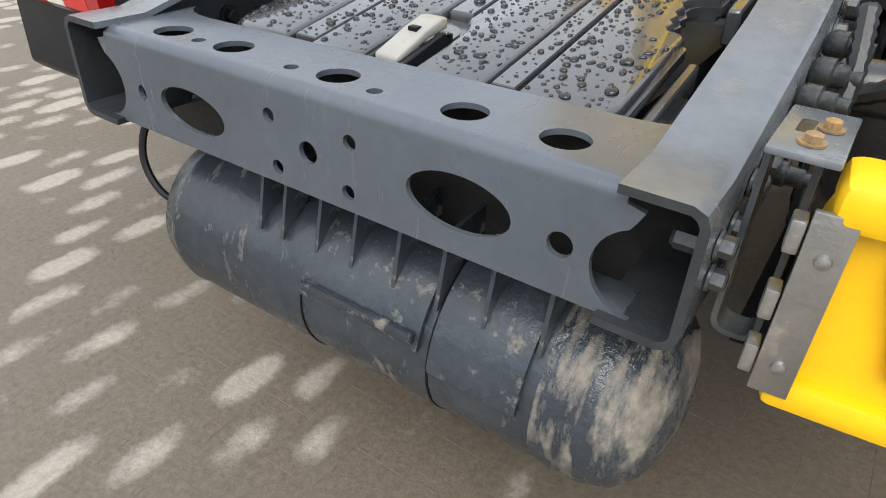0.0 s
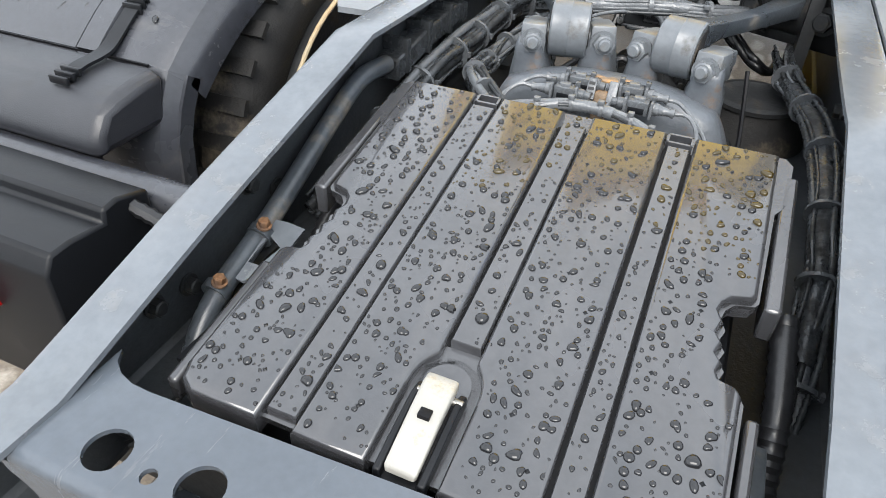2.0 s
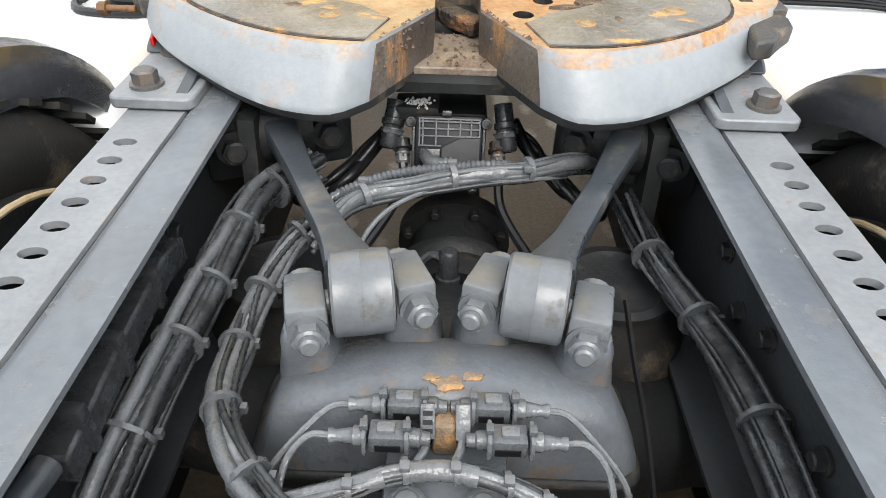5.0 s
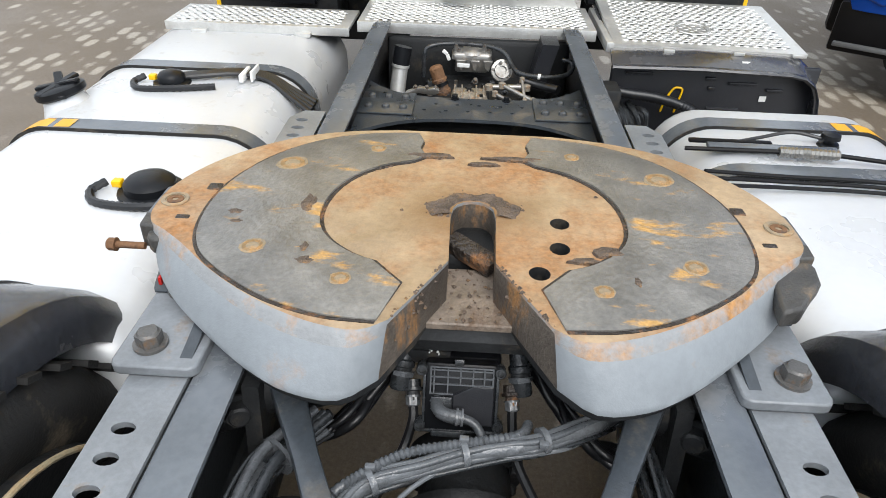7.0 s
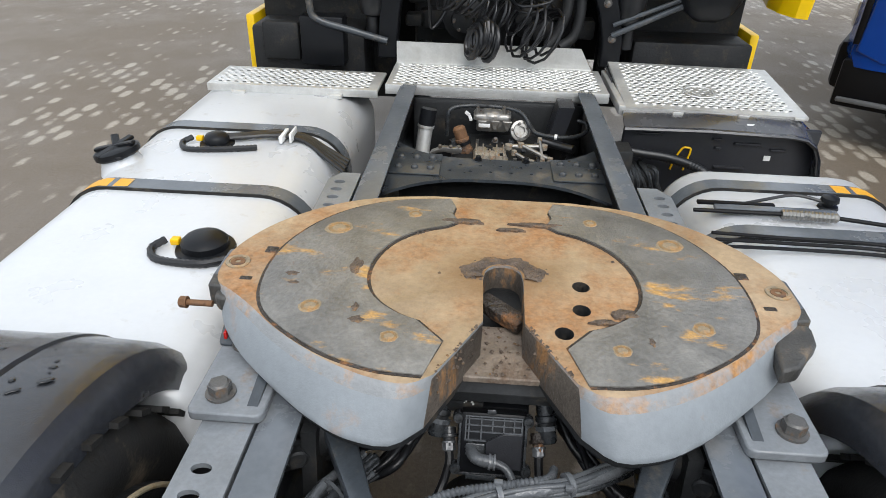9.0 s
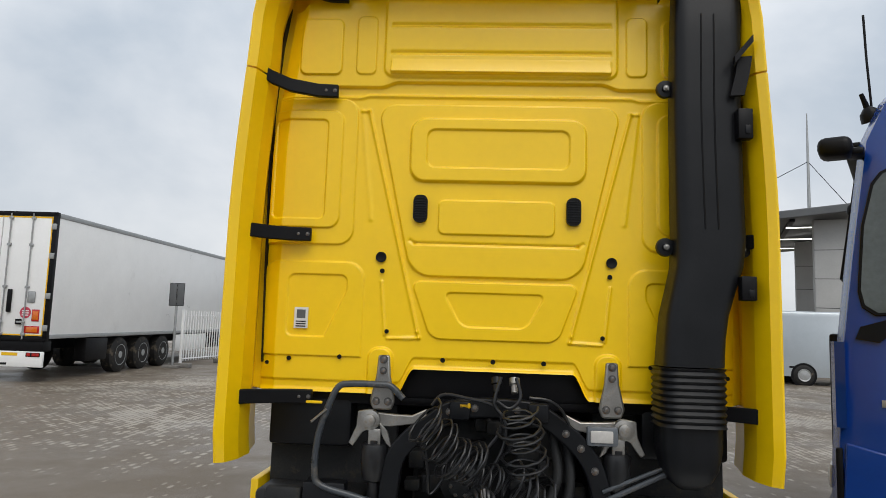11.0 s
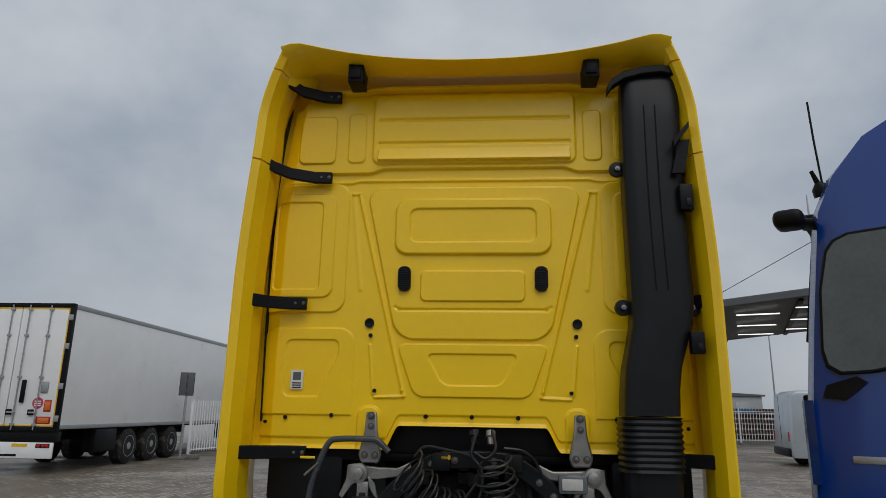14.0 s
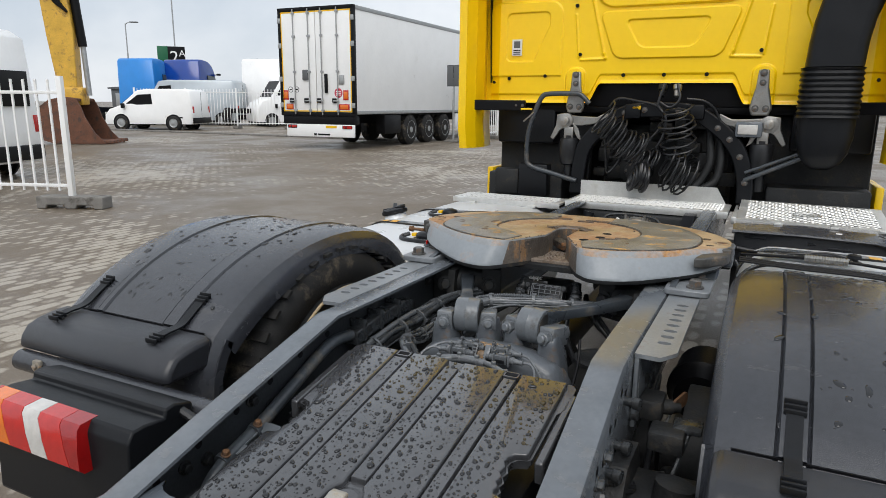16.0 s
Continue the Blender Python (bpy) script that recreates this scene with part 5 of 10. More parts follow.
            ear = [[(q.x + a * w, q.y + d + b * l, z) for a, b in rrect(-1, -1, 1, 1, 0.45, 3)] for z, w, l, d in ((0.66, 0.040, 0.052, 0.018), (0.725, 0.034, 0.046, 0.012), (0.755, 0.0275, 0.041, 0.004), (0.776, 0.0255, 0.038, 0.0), (0.788, 0.022, 0.034, 0.004))]
            part("carrier_ear", loft(bmesh.new(), ear), M_CAST, car, sharp=60)
        bm = lathe(bmesh.new(), (-0.034, 0, 0), (1, 0, 0), [(0, 0.030), (0, 0.046), (0.003, 0.0485), (0.033, 0.0492), (0.034, 0.0498), (0.035, 0.0492), (0.065, 0.0485), (0.068, 0.046), (0.068, 0.030)], 40)
        bmesh.ops.transform(bm, matrix=L, verts=bm.verts)
        arm = part("link_bush", bm, M_BUSH, TRUCK, "light grey painted link bush")
        bm = cyl(bmesh.new(), (-0.055, -0.004, -0.008), (0.055, -0.004, -0.008), 0.0155, 18)
        bmesh.ops.transform(bm, matrix=L, verts=bm.verts)
        part("bush_pin", bm, M_BUSH, arm)
        bm = cyl(bmesh.new(), (-0.036, 0, 0), (0.036, 0, 0), 0.037, 24)
        bmesh.ops.transform(bm, matrix=L, verts=bm.verts)
        part("bush_rubber", bm, M_RUBBER, arm)
        loops = []
        for v, z, w, h in ((0.030, 0.010, 0.030, 0.032), (0.062, 0.016, 0.024, 0.020), (0.11, 0.012, 0.0185, 0.015), (0.28, -0.004, 0.0175, 0.015), (0.40, -0.008, 0.024, 0.018), (0.47, -0.012, 0.03, 0.03)):
            loops.append([A @ Vector((a * w, v, z + b * h)) for a, b in rrect(-1, -1, 1, 1, 0.3, 2)])
        part("link_arm", loft(bmesh.new(), loops), M_FRAME_DIRTY, arm, "worn grey forged arm")
        bm = lathe(bmesh.new(), (-0.05, 0, 0), (1, 0, 0), [(0, 0.03), (0, 0.055), (0.1, 0.055), (0.1, 0.03)], 24)
        bmesh.ops.transform(bm, matrix=A @ Matrix.Translation((0, 0.47, -0.02)), verts=bm.verts)
        part("arm_bearing", bm, M_UNDER, arm)
        for q in (-0.075, 0.075):
            bm = hexbolt(bmesh.new(), (q, 0.42, -0.02), (0, -1, 0.1), 0.020, 0.018, 1.4)
            bmesh.ops.transform(bm, matrix=A, verts=bm.verts)
            part("bearing_bolt", bm, M_UNDER, arm)
        bm = B((-0.12, 0.44, -0.09), (0.12, 0.52, 0.03), 0.012, 2, A)
        part("bearing_bracket", bm, M_UNDER, arm)
        # bellows and damper by the rail
        bm = lathe(bmesh.new(), (s * 0.25, 1.20, 0.385), (0, 0, 1), [(0, 0.09), (0.02, 0.11), (0.06, 0.118), (0.12, 0.112), (0.17, 0.118), (0.22, 0.11), (0.25, 0.085), (0.27, 0.08)], 36)
        bag = part("air_spring", bm, M_RUBBER, TRUCK, "black rubber air spring")
        part("spring_top", lathe(bmesh.new(), (s * 0.25, 1.20, 0.653), (0, 0, 1), [(0, 0.085), (0.008, 0.085), (0.010, 0.07), (0.004, 0.06), (0.004, 0.005)], 30), M_UNDER, bag)
        part("inner_bracket", prism(bmesh.new(), [(1.30, 0.58), (1.55, 0.58), (1.55, 0.83), (1.34, 0.83)], lambda u, v, w: (s * w, u, v), 0.30, 0.325), M_UNDER, RAILS[s])
        for y, z in ((0.86, 0.72), (0.93, 0.69), (1.02, 0.73), (1.10, 0.70), (1.18, 0.74), (1.3, 0.79), (0.5, 0.66), (0.44, 0.70), (0.30, 0.62), (0.24, 0.63)):
            part("inner_bolt", hexbolt(bmesh.new(), (s * (rail_half(y) - 0.009), y, z), (-s, 0, 0), 0.012, 0.012, 1.35), M_UNDER, RAILS[s])
    random.seed(31)
    for x, y, z, rx, ry in ((0.004, 0.915, 0.7545, 0.020, 0.012), (0.028, 0.925, 0.7545, 0.013, 0.007), (-0.016, 0.922, 0.7545, 0.009, 0.006), (0.006, 0.8955, 0.745, 0.013, 0.004)):
        wob = [random.uniform(0.65, 1.2) for _ in range(14)]
        part("rust_patch", loft(bmesh.new(), [[(x + u * rx * w * f, y + v * ry * w * f, z + h - 0.35 * max(0, 0.905 - y - v * ry)) for (u, v), w in zip(oval(0, 0, 1, 1, 14), wob)] for f, h in ((1.0, -0.003), (0.97, 0.0006), (0.6, 0.0012))]), M_RUSTSMUDGE, car)
    part("rusty_lug", B((-0.012, 0.862, 0.70), (0.014, 0.888, 0.748), 0.006), M_RUSTSMUDGE, car)
    # plugs and sockets in two rows in front of the saddle
    def plug(x, y, z, s, k):
        def b(u0, u1, h, w, name, material, lift=0.0, bev=0.0025):
            lo, hi = sorted((x + s * u0, x + s * u1))
            return part(name, B((lo, y - w, z - h + lift), (hi, y + w, z + h + lift), bev), material, car)
        b(0.0, 0.036, 0.0115, 0.012, "plug", M_LOOM_LIGHT)
        b(0.004, 0.030, 0.005, 0.013, "plug_latch", M_BLACK, -0.004, 0.001)
        b(0.010, 0.028, 0.004, 0.006, "plug_key", M_TAPE, 0.012, 0.0015)
        for u in (-0.004, 0.038):
            b(u, u + 0.005, 0.0145, 0.0145, "plug_band", M_TAPE, 0.0, 0.002)
            b(u - 0.0015, u + 0.0065, 0.004, 0.005, "band_buckle", M_LOOM_LIGHT, 0.017, 0.001)
        part("plug_nose", lathe(bmesh.new(), (x + s * 0.043, y, z), (s, -0.02, -0.05), [(0, 0.0105), (0.008, 0.0105), (0.010, 0.0085), (0.026, 0.006), (0.030, 0.0078), (0.033, 0.0078), (0.034, 0.004)], 12), M_TAPE, car)
        part("plug_tail", lathe(bmesh.new(), (x - s * 0.004, y, z), (-s, -0.05, -0.02), [(0, 0.010), (0.010, 0.0095), (0.012, 0.0075), (0.020, 0.007), (0.021, 0.003)], 12), M_LOOM_LIGHT, car)
        e = Vector((x + s * 0.074, y, z - 0.002))
        way = [(0.0, 0, 0), (0.022, -0.002, 0.001), (0.040, -0.020, -0.010), (0.046, -0.045, -0.030), (0.043, -0.065, -0.05)] if k else [(0.0, 0, 0), (0.022, -0.004, -0.002), (0.050, -0.030, -0.014), (0.075, -0.055, -0.035), (0.085, -0.07, -0.06)]
        part("plug_lead", tube(bmesh.new(), [e + Vector((s * a, c, d)) for a, c, d in way], 0.0036, 8), M_TAPE, car)
    for s in (-1, 1):
        plug(s * 0.026 + 0.004, 0.886, 0.753, s, 0)
        plug(s * 0.042 + 0.004, 0.852, 0.746, s, 1)
    for x, material in ((-0.017, M_LOOM_LIGHT), (0.0185, M_TAPE)):
        tag = part("loom_tag", B((-0.0075, -0.005, -0.018), (0.0075, 0.005, 0.018), 0.0015, 2, pose(x, 0.868, 0.752, -38, 0, 3)), material, car)
        if x < 0:
            for k in range(3):
                part("tag_slot", B((-0.005, -0.0056, -0.012 + 0.009 * k), (0.005, -0.005, -0.007 + 0.009 * k), 0, 1, pose(x, 0.868, 0.752, -38, 0, 3)), M_BLACK, car)
        part("tag_strap", tube(bmesh.new(), [(x, 0.856, 0.738), (x - 0.003, 0.842, 0.736), (x - 0.010, 0.828, 0.738)], 0.0042, 8), M_TAPE, car)
    # taped bundle below the plugs, fanning out at both ends
    line = [(-0.245, 0.765, 0.70), (-0.15, 0.786, 0.722), (-0.09, 0.800, 0.735), (-0.045, 0.814, 0.742), (0.0, 0.818, 0.743), (0.045, 0.812, 0.740), (0.085, 0.800, 0.732), (0.125, 0.784, 0.716), (0.16, 0.765, 0.69)]
    for k in range(8):
        a = 2 * math.pi * k / 8
        fan = lambda x: 0.0065 + 0.045 * max(0.0, abs(x) - 0.04)
        part("loom_cable", tube(bmesh.new(), [(x, y + fan(x) * math.cos(a + 3 * x), z + 0.7 * fan(x) * math.sin(a + 3 * x)) for x, y, z in line], (0.0042, 0.0034, 0.0050)[k % 3], 8), (M_LOOM_LIGHT, M_LOOM, M_TAPE)[k % 3], car, sharp=80)
    for a, b in ((1, 3), (3, 5)):
        part("tape_wrap", tube(bmesh.new(), [Vector(line[a]).lerp(Vector(line[a + 1]), 0.2)] + line[a + 1:b] + [Vector(line[b - 1]).lerp(Vector(line[b]), 0.75)], 0.0105, 10, 5), M_TAPE, car, sharp=80)
    for x, y, z in ((-0.088, 0.800, 0.736), (-0.036, 0.816, 0.743), (0.012, 0.817, 0.743), (0.062, 0.808, 0.738), (0.098, 0.796, 0.728)):
        bm = lathe(bmesh.new(), (x - 0.003, y, z), (1, 0.15, 0), [(0, 0.0115), (0, 0.0132), (0.006, 0.0132), (0.006, 0.0115)], 14)
        box(bm, (x - 0.005, y - 0.009, z + 0.010), (x + 0.005, y + 0.001, z + 0.017), 0.001)
        part("cable_tie", bm, M_TAPE, car)
    for x in (-0.034, 0.040):
        part("carrier_bolt", hexbolt(bmesh.new(), (x, 0.803, 0.700), (0, -0.25, 1), 0.0165, 0.014, 1.25), M_BUSH, car)
    part("bolt_ledge", B((-0.06, 0.785, 0.66), (0.068, 0.88, 0.700), 0.008), M_CAST, car)
    # brake valve block: ribbed cover with a slanted plain panel, corner bosses, elbow and fittings
    vb = part("valve_block", B((-0.070, 1.47, 0.67), (0.058, 1.58, 0.79), 0.01, 2, None), M_BLACK, TRUCK, "black ribbed brake valve block")
    tilt = Matrix.Translation((-0.007, 1.440, 0.738)) @ Euler((radians(-26), 0, 0)).to_matrix().to_4x4()

    def on_cover(u0, v0, u1, v1, d, name, material, bev=0.0):
        return part(name, B((u0, -0.020 - d, v0), (u1, -0.0195, v1), bev, 1 if not bev else 2, tilt), material, vb)
    part("valve_cover", B((-0.058, -0.020, -0.058), (0.058, 0.035, 0.056), 0.006, 2, tilt), M_BLACK, vb)
    on_cover(-0.060, -0.060, 0.060, -0.054, 0.003, "cover_rim", M_LOOM, 0.002)
    for u in (-0.061, 0.056):
        on_cover(u, -0.056, u + 0.005, 0.052, 0.003, "cover_rim", M_LOOM, 0.002)
    for v, u1 in ((0.050, 0.052), (0.0455, 0.052), (0.034, 0.052), (0.022, 0.052), (0.006, -0.012)):
        on_cover(-0.050, v - 0.0012, u1, v + 0.0012, 0.005, "cover_rib", M_LOOM_LIGHT)
    for u in (-0.0485, -0.043, -0.021, -0.001, 0.019, 0.037, 0.051):
        on_cover(u - 0.0012, 0.006 if u < -0.012 else 0.022, u + 0.0012, 0.050, 0.005, "cover_rib", M_LOOM_LIGHT)
    bm = prism(bmesh.new(), [(-0.012, 0.004), (0.020, 0.0205), (0.053, 0.0205), (0.053, -0.045), (-0.012, -0.045)], lambda u, v, w: (u, w, v), -0.0245, -0.0195)
    bmesh.ops.transform(bm, matrix=tilt, verts=bm.verts)
    part("cover_panel", bm, M_BOLSTER, vb, mods=(("BEVEL", 0.0015),))
    on_cover(-0.047, -0.022, -0.013, 0.001, 0.006, "cover_pocket", M_LOOM, 0.002)
    on_cover(-0.012, 0.054, 0.004, 0.064, 0.006, "cover_latch", M_LOOM, 0.002)
    on_cover(-0.045, -0.066, 0.010, -0.056, 0.006, "cover_foot", M_LOOM, 0.002)
    for u, v in ((-0.063, 0.044), (0.062, 0.044), (-0.064, -0.050), (0.062, -0.048)):
        bm = lathe(bmesh.new(), (u, 0.0, v), (0, -1, 0), [(0, 0.0095), (0.024, 0.0095), (0.026, 0.008), (0.026, 0.0055), (0.023, 0.005), (0.023, 0.001)], 14)
        bmesh.ops.transform(bm, matrix=tilt, verts=bm.verts)
        part("cover_boss", bm, M_LOOM, vb)
    part("valve_elbow", tube(bmesh.new(), [tilt @ Vector(q) for q in ((-0.038, -0.015, -0.008), (-0.034, -0.034, -0.016), (-0.020, -0.042, -0.022), (0.0, -0.042, -0.024))], 0.0115, 12), M_LOOM_LIGHT, vb)
    bm = lathe(bmesh.new(), (-0.006, -0.042, -0.024), (1, 0, -0.05), [(0, 0.0115), (0, 0.0145), (0.004, 0.0145), (0.0045, 0.012), (0.008, 0.012), (0.0085, 0.0145), (0.012, 0.0145), (0.0125, 0.009)], 14)
    bmesh.ops.transform(bm, matrix=tilt, verts=bm.verts)
    part("elbow_collar", bm, M_TAPE, vb)
    part("elbow_hose", tube(bmesh.new(), [tilt @ Vector(q) for q in ((0.004, -0.042, -0.025), (0.022, -0.044, -0.032), (0.034, -0.050, -0.045), (0.042, -0.060, -0.065))], 0.0075, 10), M_LOOM_LIGHT, vb)
    for s in (-1, 1):
        x = -0.108 if s < 0 else 0.094
        bm = lathe(bmesh.new(), (x - 0.010 * s, 1.495, 0.797), (s * 0.14, -0.58, -0.80), [(0, 0.016), (0.030, 0.016), (0.032, 0.0195), (0.042, 0.0195), (0.044, 0.0165), (0.078, 0.0165), (0.082, 0.014), (0.0825, 0.009), (0.079, 0.008), (0.079, 0.001)], 18)
        part("air_fitting", bm, M_LOOM, vb, sharp=50)
        part("fitting_collar", hexbolt(bmesh.new(), (x - 0.004 * s, 1.466, 0.758), (s * 0.14, -0.58, -0.80), 0.020, 0.008, 1.05), M_LOOM_LIGHT, vb)
        x = -0.087 if s < 0 else 0.076
        bm = lathe(bmesh.new(), (x, 1.46, 0.742), (0.1, -0.75, -0.65), [(0, 0.0135), (0.012, 0.0135), (0.013, 0.017), (0.018, 0.017), (0.019, 0.011), (0.034, 0.011), (0.035, 0.007)], 16)
        part("air_fitting", bm, M_LOOM if s < 0 else M_GREASE, vb, sharp=50)
        part("fitting_nut", hexbolt(bmesh.new(), (x + 0.002, 1.441, 0.726), (0.1, -0.75, -0.65), 0.012, 0.014, 1.1), M_TAPE, vb)
        part("air_pipe", tube(bmesh.new(), [(x + 0.003, 1.432, 0.717), (x + 0.004, 1.415, 0.695), (x + s * 0.012, 1.38, 0.655), (x + s * 0.05, 1.30, 0.63), (s * 0.18, 1.2, 0.61)], 0.0085, 8), M_HOSE, vb)
        for k in range(6):
            q = [random.uniform(-0.012, 0.012) for _ in range(6)]
            part("air_pipe", tube(bmesh.new(), [(s * 0.11, 1.52 + q[0], 0.74 + q[1]), (s * (0.145 + q[2]), 1.48 + q[3], 0.715 + q[4]), (s * (0.185 + q[5]), 1.42 + 2 * q[0], 0.69 + q[2]), (s * (0.235 + q[1]), 1.40 + 2 * q[3], 0.66 + q[5]), (s * 0.275, 1.44 + q[4], 0.63), (s * 0.29, 1.54, 0.62)], (0.0065, 0.0085)[k % 2], 8), M_HOSE, vb, sharp=80)
    # crumbs caught above the cover
    V, Fc = [], []
    for k in range(130):
        x, y, z = (random.gauss(-0.060, 0.011), 1.484 + random.gauss(0, 0.007), 0.800 + random.gauss(0, 0.003))
        r, b = random.uniform(0.0012, 0.003), len(V)
        V += [(x + r * random.uniform(0.6, 1.3) * math.cos(t), y + r * random.uniform(0.6, 1.3) * math.sin(t), z - 0.001) for t in (0, 1.25, 2.5, 3.8, 5.0)] + [(x, y, z + r * random.uniform(0.6, 1.4))]
        Fc += [(b + i, b + (i + 1) % 5, b + 5) for i in range(5)]
    mesh_np("salt_crumb", V, Fc, M_CLAMP_WHITE, vb, kind="stuff")
    part("crumb_ledge", B((-0.10, 1.470, 0.77), (-0.025, 1.53, 0.798), 0.006), M_UNDER, vb)
    return ob


axle()


def looms():
    """Cable bundles with their ties, inside both rails and across."""
    random.seed(4)

    def bundle(name, pts, n, spread, r, label, ties=5, tape=M_LOOM):
        ob = None
        for k in range(n):
            a = 2 * math.pi * k / n
            off = Vector((math.cos(a), 0.3 * math.sin(a), math.sin(a))) * spread * 1.35 * (0.45 + 0.55 * random.random())
            p = [Vector(q) + off + Vector([random.uniform(-0.006, 0.006) for _ in range(3)]) for q in pts]
            rr = r * random.choice((0.4, 0.55, 0.8, 1.15))
            t = tube(bmesh.new(), p, rr, 8, 7, 0.0016 if k % 4 == 1 else 0.0, 0.010)
            o = part(name if ob is None else "cable", t, M_LOOM_LIGHT if k % 3 == 0 else M_LOOM, TRUCK if ob is None else ob, label if ob is None else "", sharp=80)
            ob = ob or o
        L = spline(pts, 8)
        part("tape_wrap", tube(bmesh.new(), [p + Vector((0, 0, -0.002)) for p in L[len(L) // 8:-len(L) // 8]], spread * 0.95 + 0.002, 10, 0, 0.0012, 0.014), tape, ob, sharp=80)
        for j in range(ties):
            i = int((j + 0.7) / (ties + 0.4) * (len(L) - 1))
            p, d = L[i], (L[i + 1] - L[i - 1]).normalized()
            bm = lathe(bmesh.new(), p - d * 0.004, d, [(0, spread * 1.3 + r * 0.7), (0, spread * 1.3 + r * 0.95), (0.006, spread * 1.3 + r * 0.95), (0.006, spread * 1.3 + r * 0.7)], 14)
            box(bm, p + Vector((spread * 1.3 + r * 0.6, -0.004, -0.004)), p + Vector((spread * 1.3 + r * 1.5, 0.004, 0.006)))
            part("cable_tie", bm, M_LOOM_LIGHT, ob)
        return ob
    bundle("cable_loom", [(-0.36, 0.55, 0.60), (-0.353, 0.70, 0.645), (-0.343, 0.82, 0.685), (-0.322, 0.93, 0.715), (-0.312, 1.05, 0.722), (-0.302, 1.15, 0.735), (-0.282, 1.27, 0.74), (-0.22, 1.36, 0.74)], 11, 0.019, 0.0075, "taped grey cable bundle along the rail", 7)
    bundle("cable_loom", [(-0.14, 0.765, 0.735), (-0.195, 0.82, 0.742), (-0.237, 0.90, 0.73), (-0.25, 1.0, 0.712), (-0.242, 1.09, 0.72), (-0.215, 1.18, 0.735), (-0.155, 1.225, 0.75)], 7, 0.012, 0.0075, "taped grey cable bundle over the axle", 5, M_TAPE)
    line = [(-0.185, 1.165, 0.745), (-0.158, 1.200, 0.768), (-0.125, 1.234, 0.775), (-0.057, 1.264, 0.776), (0.0, 1.288, 0.777), (0.060, 1.302, 0.777), (0.114, 1.321, 0.775), (0.183, 1.356, 0.770), (0.235, 1.40, 0.745)]
    x_loom = part("cable_loom", tube(bmesh.new(), line, 0.0125, 14, 8), M_TAPE, TRUCK, "silvery taped cable bundle crossing between the rails", sharp=80)
    for dy, dz, r, material in ((-0.010, -0.004, 0.0055, M_LOOM_LIGHT), (-0.014, -0.011, 0.0045, M_LOOM), (0.009, -0.007, 0.006, M_LOOM), (-0.004, 0.0085, 0.0055, M_LOOM_LIGHT), (0.006, 0.006, 0.006, M_TAPE)):
        part("cable", tube(bmesh.new(), [(x, y + dy + 0.003 * math.sin(40 * x + 90 * dy), z + dz) for x, y, z in line], r, 8, 7), material, x_loom, sharp=80)
    part("corrugated_sleeve", tube(bmesh.new(), [(-0.175, 1.205, 0.775), (-0.156, 1.221, 0.785), (-0.088, 1.270, 0.789), (-0.012, 1.293, 0.789), (0.05, 1.309, 0.787), (0.085, 1.33, 0.775), (0.10, 1.38, 0.74)], 0.0060, 10, 3, 0.0022, 0.0068), M_LOOM_LIGHT, x_loom, sharp=50)
    for k, d in ((2, 0.0), (4, 0.05), (6, 0.1)):
        q, e = Vector(line[k]), (Vector(line[k + 1]) - Vector(line[k - 1])).normalized()
        bm = lathe(bmesh.new(), q - e * 0.004, e, [(0, 0.0165), (0, 0.0195), (0.009, 0.0195), (0.009, 0.0165)], 18)
        box(bm, q + Vector((-0.007, 0.004 if k < 6 else -0.022, 0.016 if k < 6 else 0.006)), q + Vector((0.007, 0.013 if k < 6 else -0.013, 0.024 if k < 6 else 0.016)), 0.0015)
        part("cable_tie", bm, M_TAPE, x_loom)
    bundle("cable_loom", [(0.350, 0.40, 0.53), (0.358, 0.52, 0.60), (0.362, 0.62, 0.642), (0.362, 0.72, 0.67), (0.362, 0.84, 0.69), (0.350, 0.98, 0.70), (0.325, 1.10, 0.70), (0.297, 1.2, 0.70), (0.285, 1.36, 0.70)], 10, 0.016, 0.008, "dark cable bundle along the rail", 6)
    # trunking, pipe and bracket on the left rail
    tr = part("cable_trunking", loft(bmesh.new(), [[(-0.364 + u, y, z + v) for u, v in ((-0.022, -0.02), (0.022, -0.02), (0.022, 0.02), (-0.022, 0.02))] for y, z in ((0.80, 0.745), (0.93, 0.762), (1.06, 0.77), (1.12, 0.76))]), M_LOOM, TRUCK, "grey cable trunking with clips", mods=(("BEVEL", 0.004),))
    for y in (0.83, 0.92, 1.02):
        part("trunking_clip", B((-0.388, y, 0.728 + (y - .8) * .07), (-0.338, y + 0.016, 0.79 + (y - .8) * .05), 0.003), M_LOOM, tr)
    pp = part("coolant_pipe", tube(bmesh.new(), [(-0.345, 0.20, 0.52), (-0.346, 0.24, 0.585), (-0.350, 0.30, 0.625), (-0.358, 0.42, 0.655), (-0.366, 0.52, 0.685), (-0.372, 0.62, 0.72), (-0.372, 0.72, 0.755), (-0.364, 0.80, 0.755)], 0.0155, 12), M_FRAME_DIRTY, TRUCK, "grey pipe along the rail with clamps")
    for y, z in ((0.30, 0.625), (0.40, 0.65)):
        bm = lathe(bmesh.new(), (-0.353, y - 0.006, z), (0, 1, 0.3), [(0, 0.016), (0, 0.0195), (0.014, 0.0195), (0.014, 0.016)], 16)
        part("pipe_clamp", bm, M_FRAME_DIRTY, pp)
        part("clamp_screw", hexbolt(bmesh.new(), (-0.345, y, z + 0.018), (0.2, 0, 1), 0.008, 0.01, 1.3), M_RUST, pp)
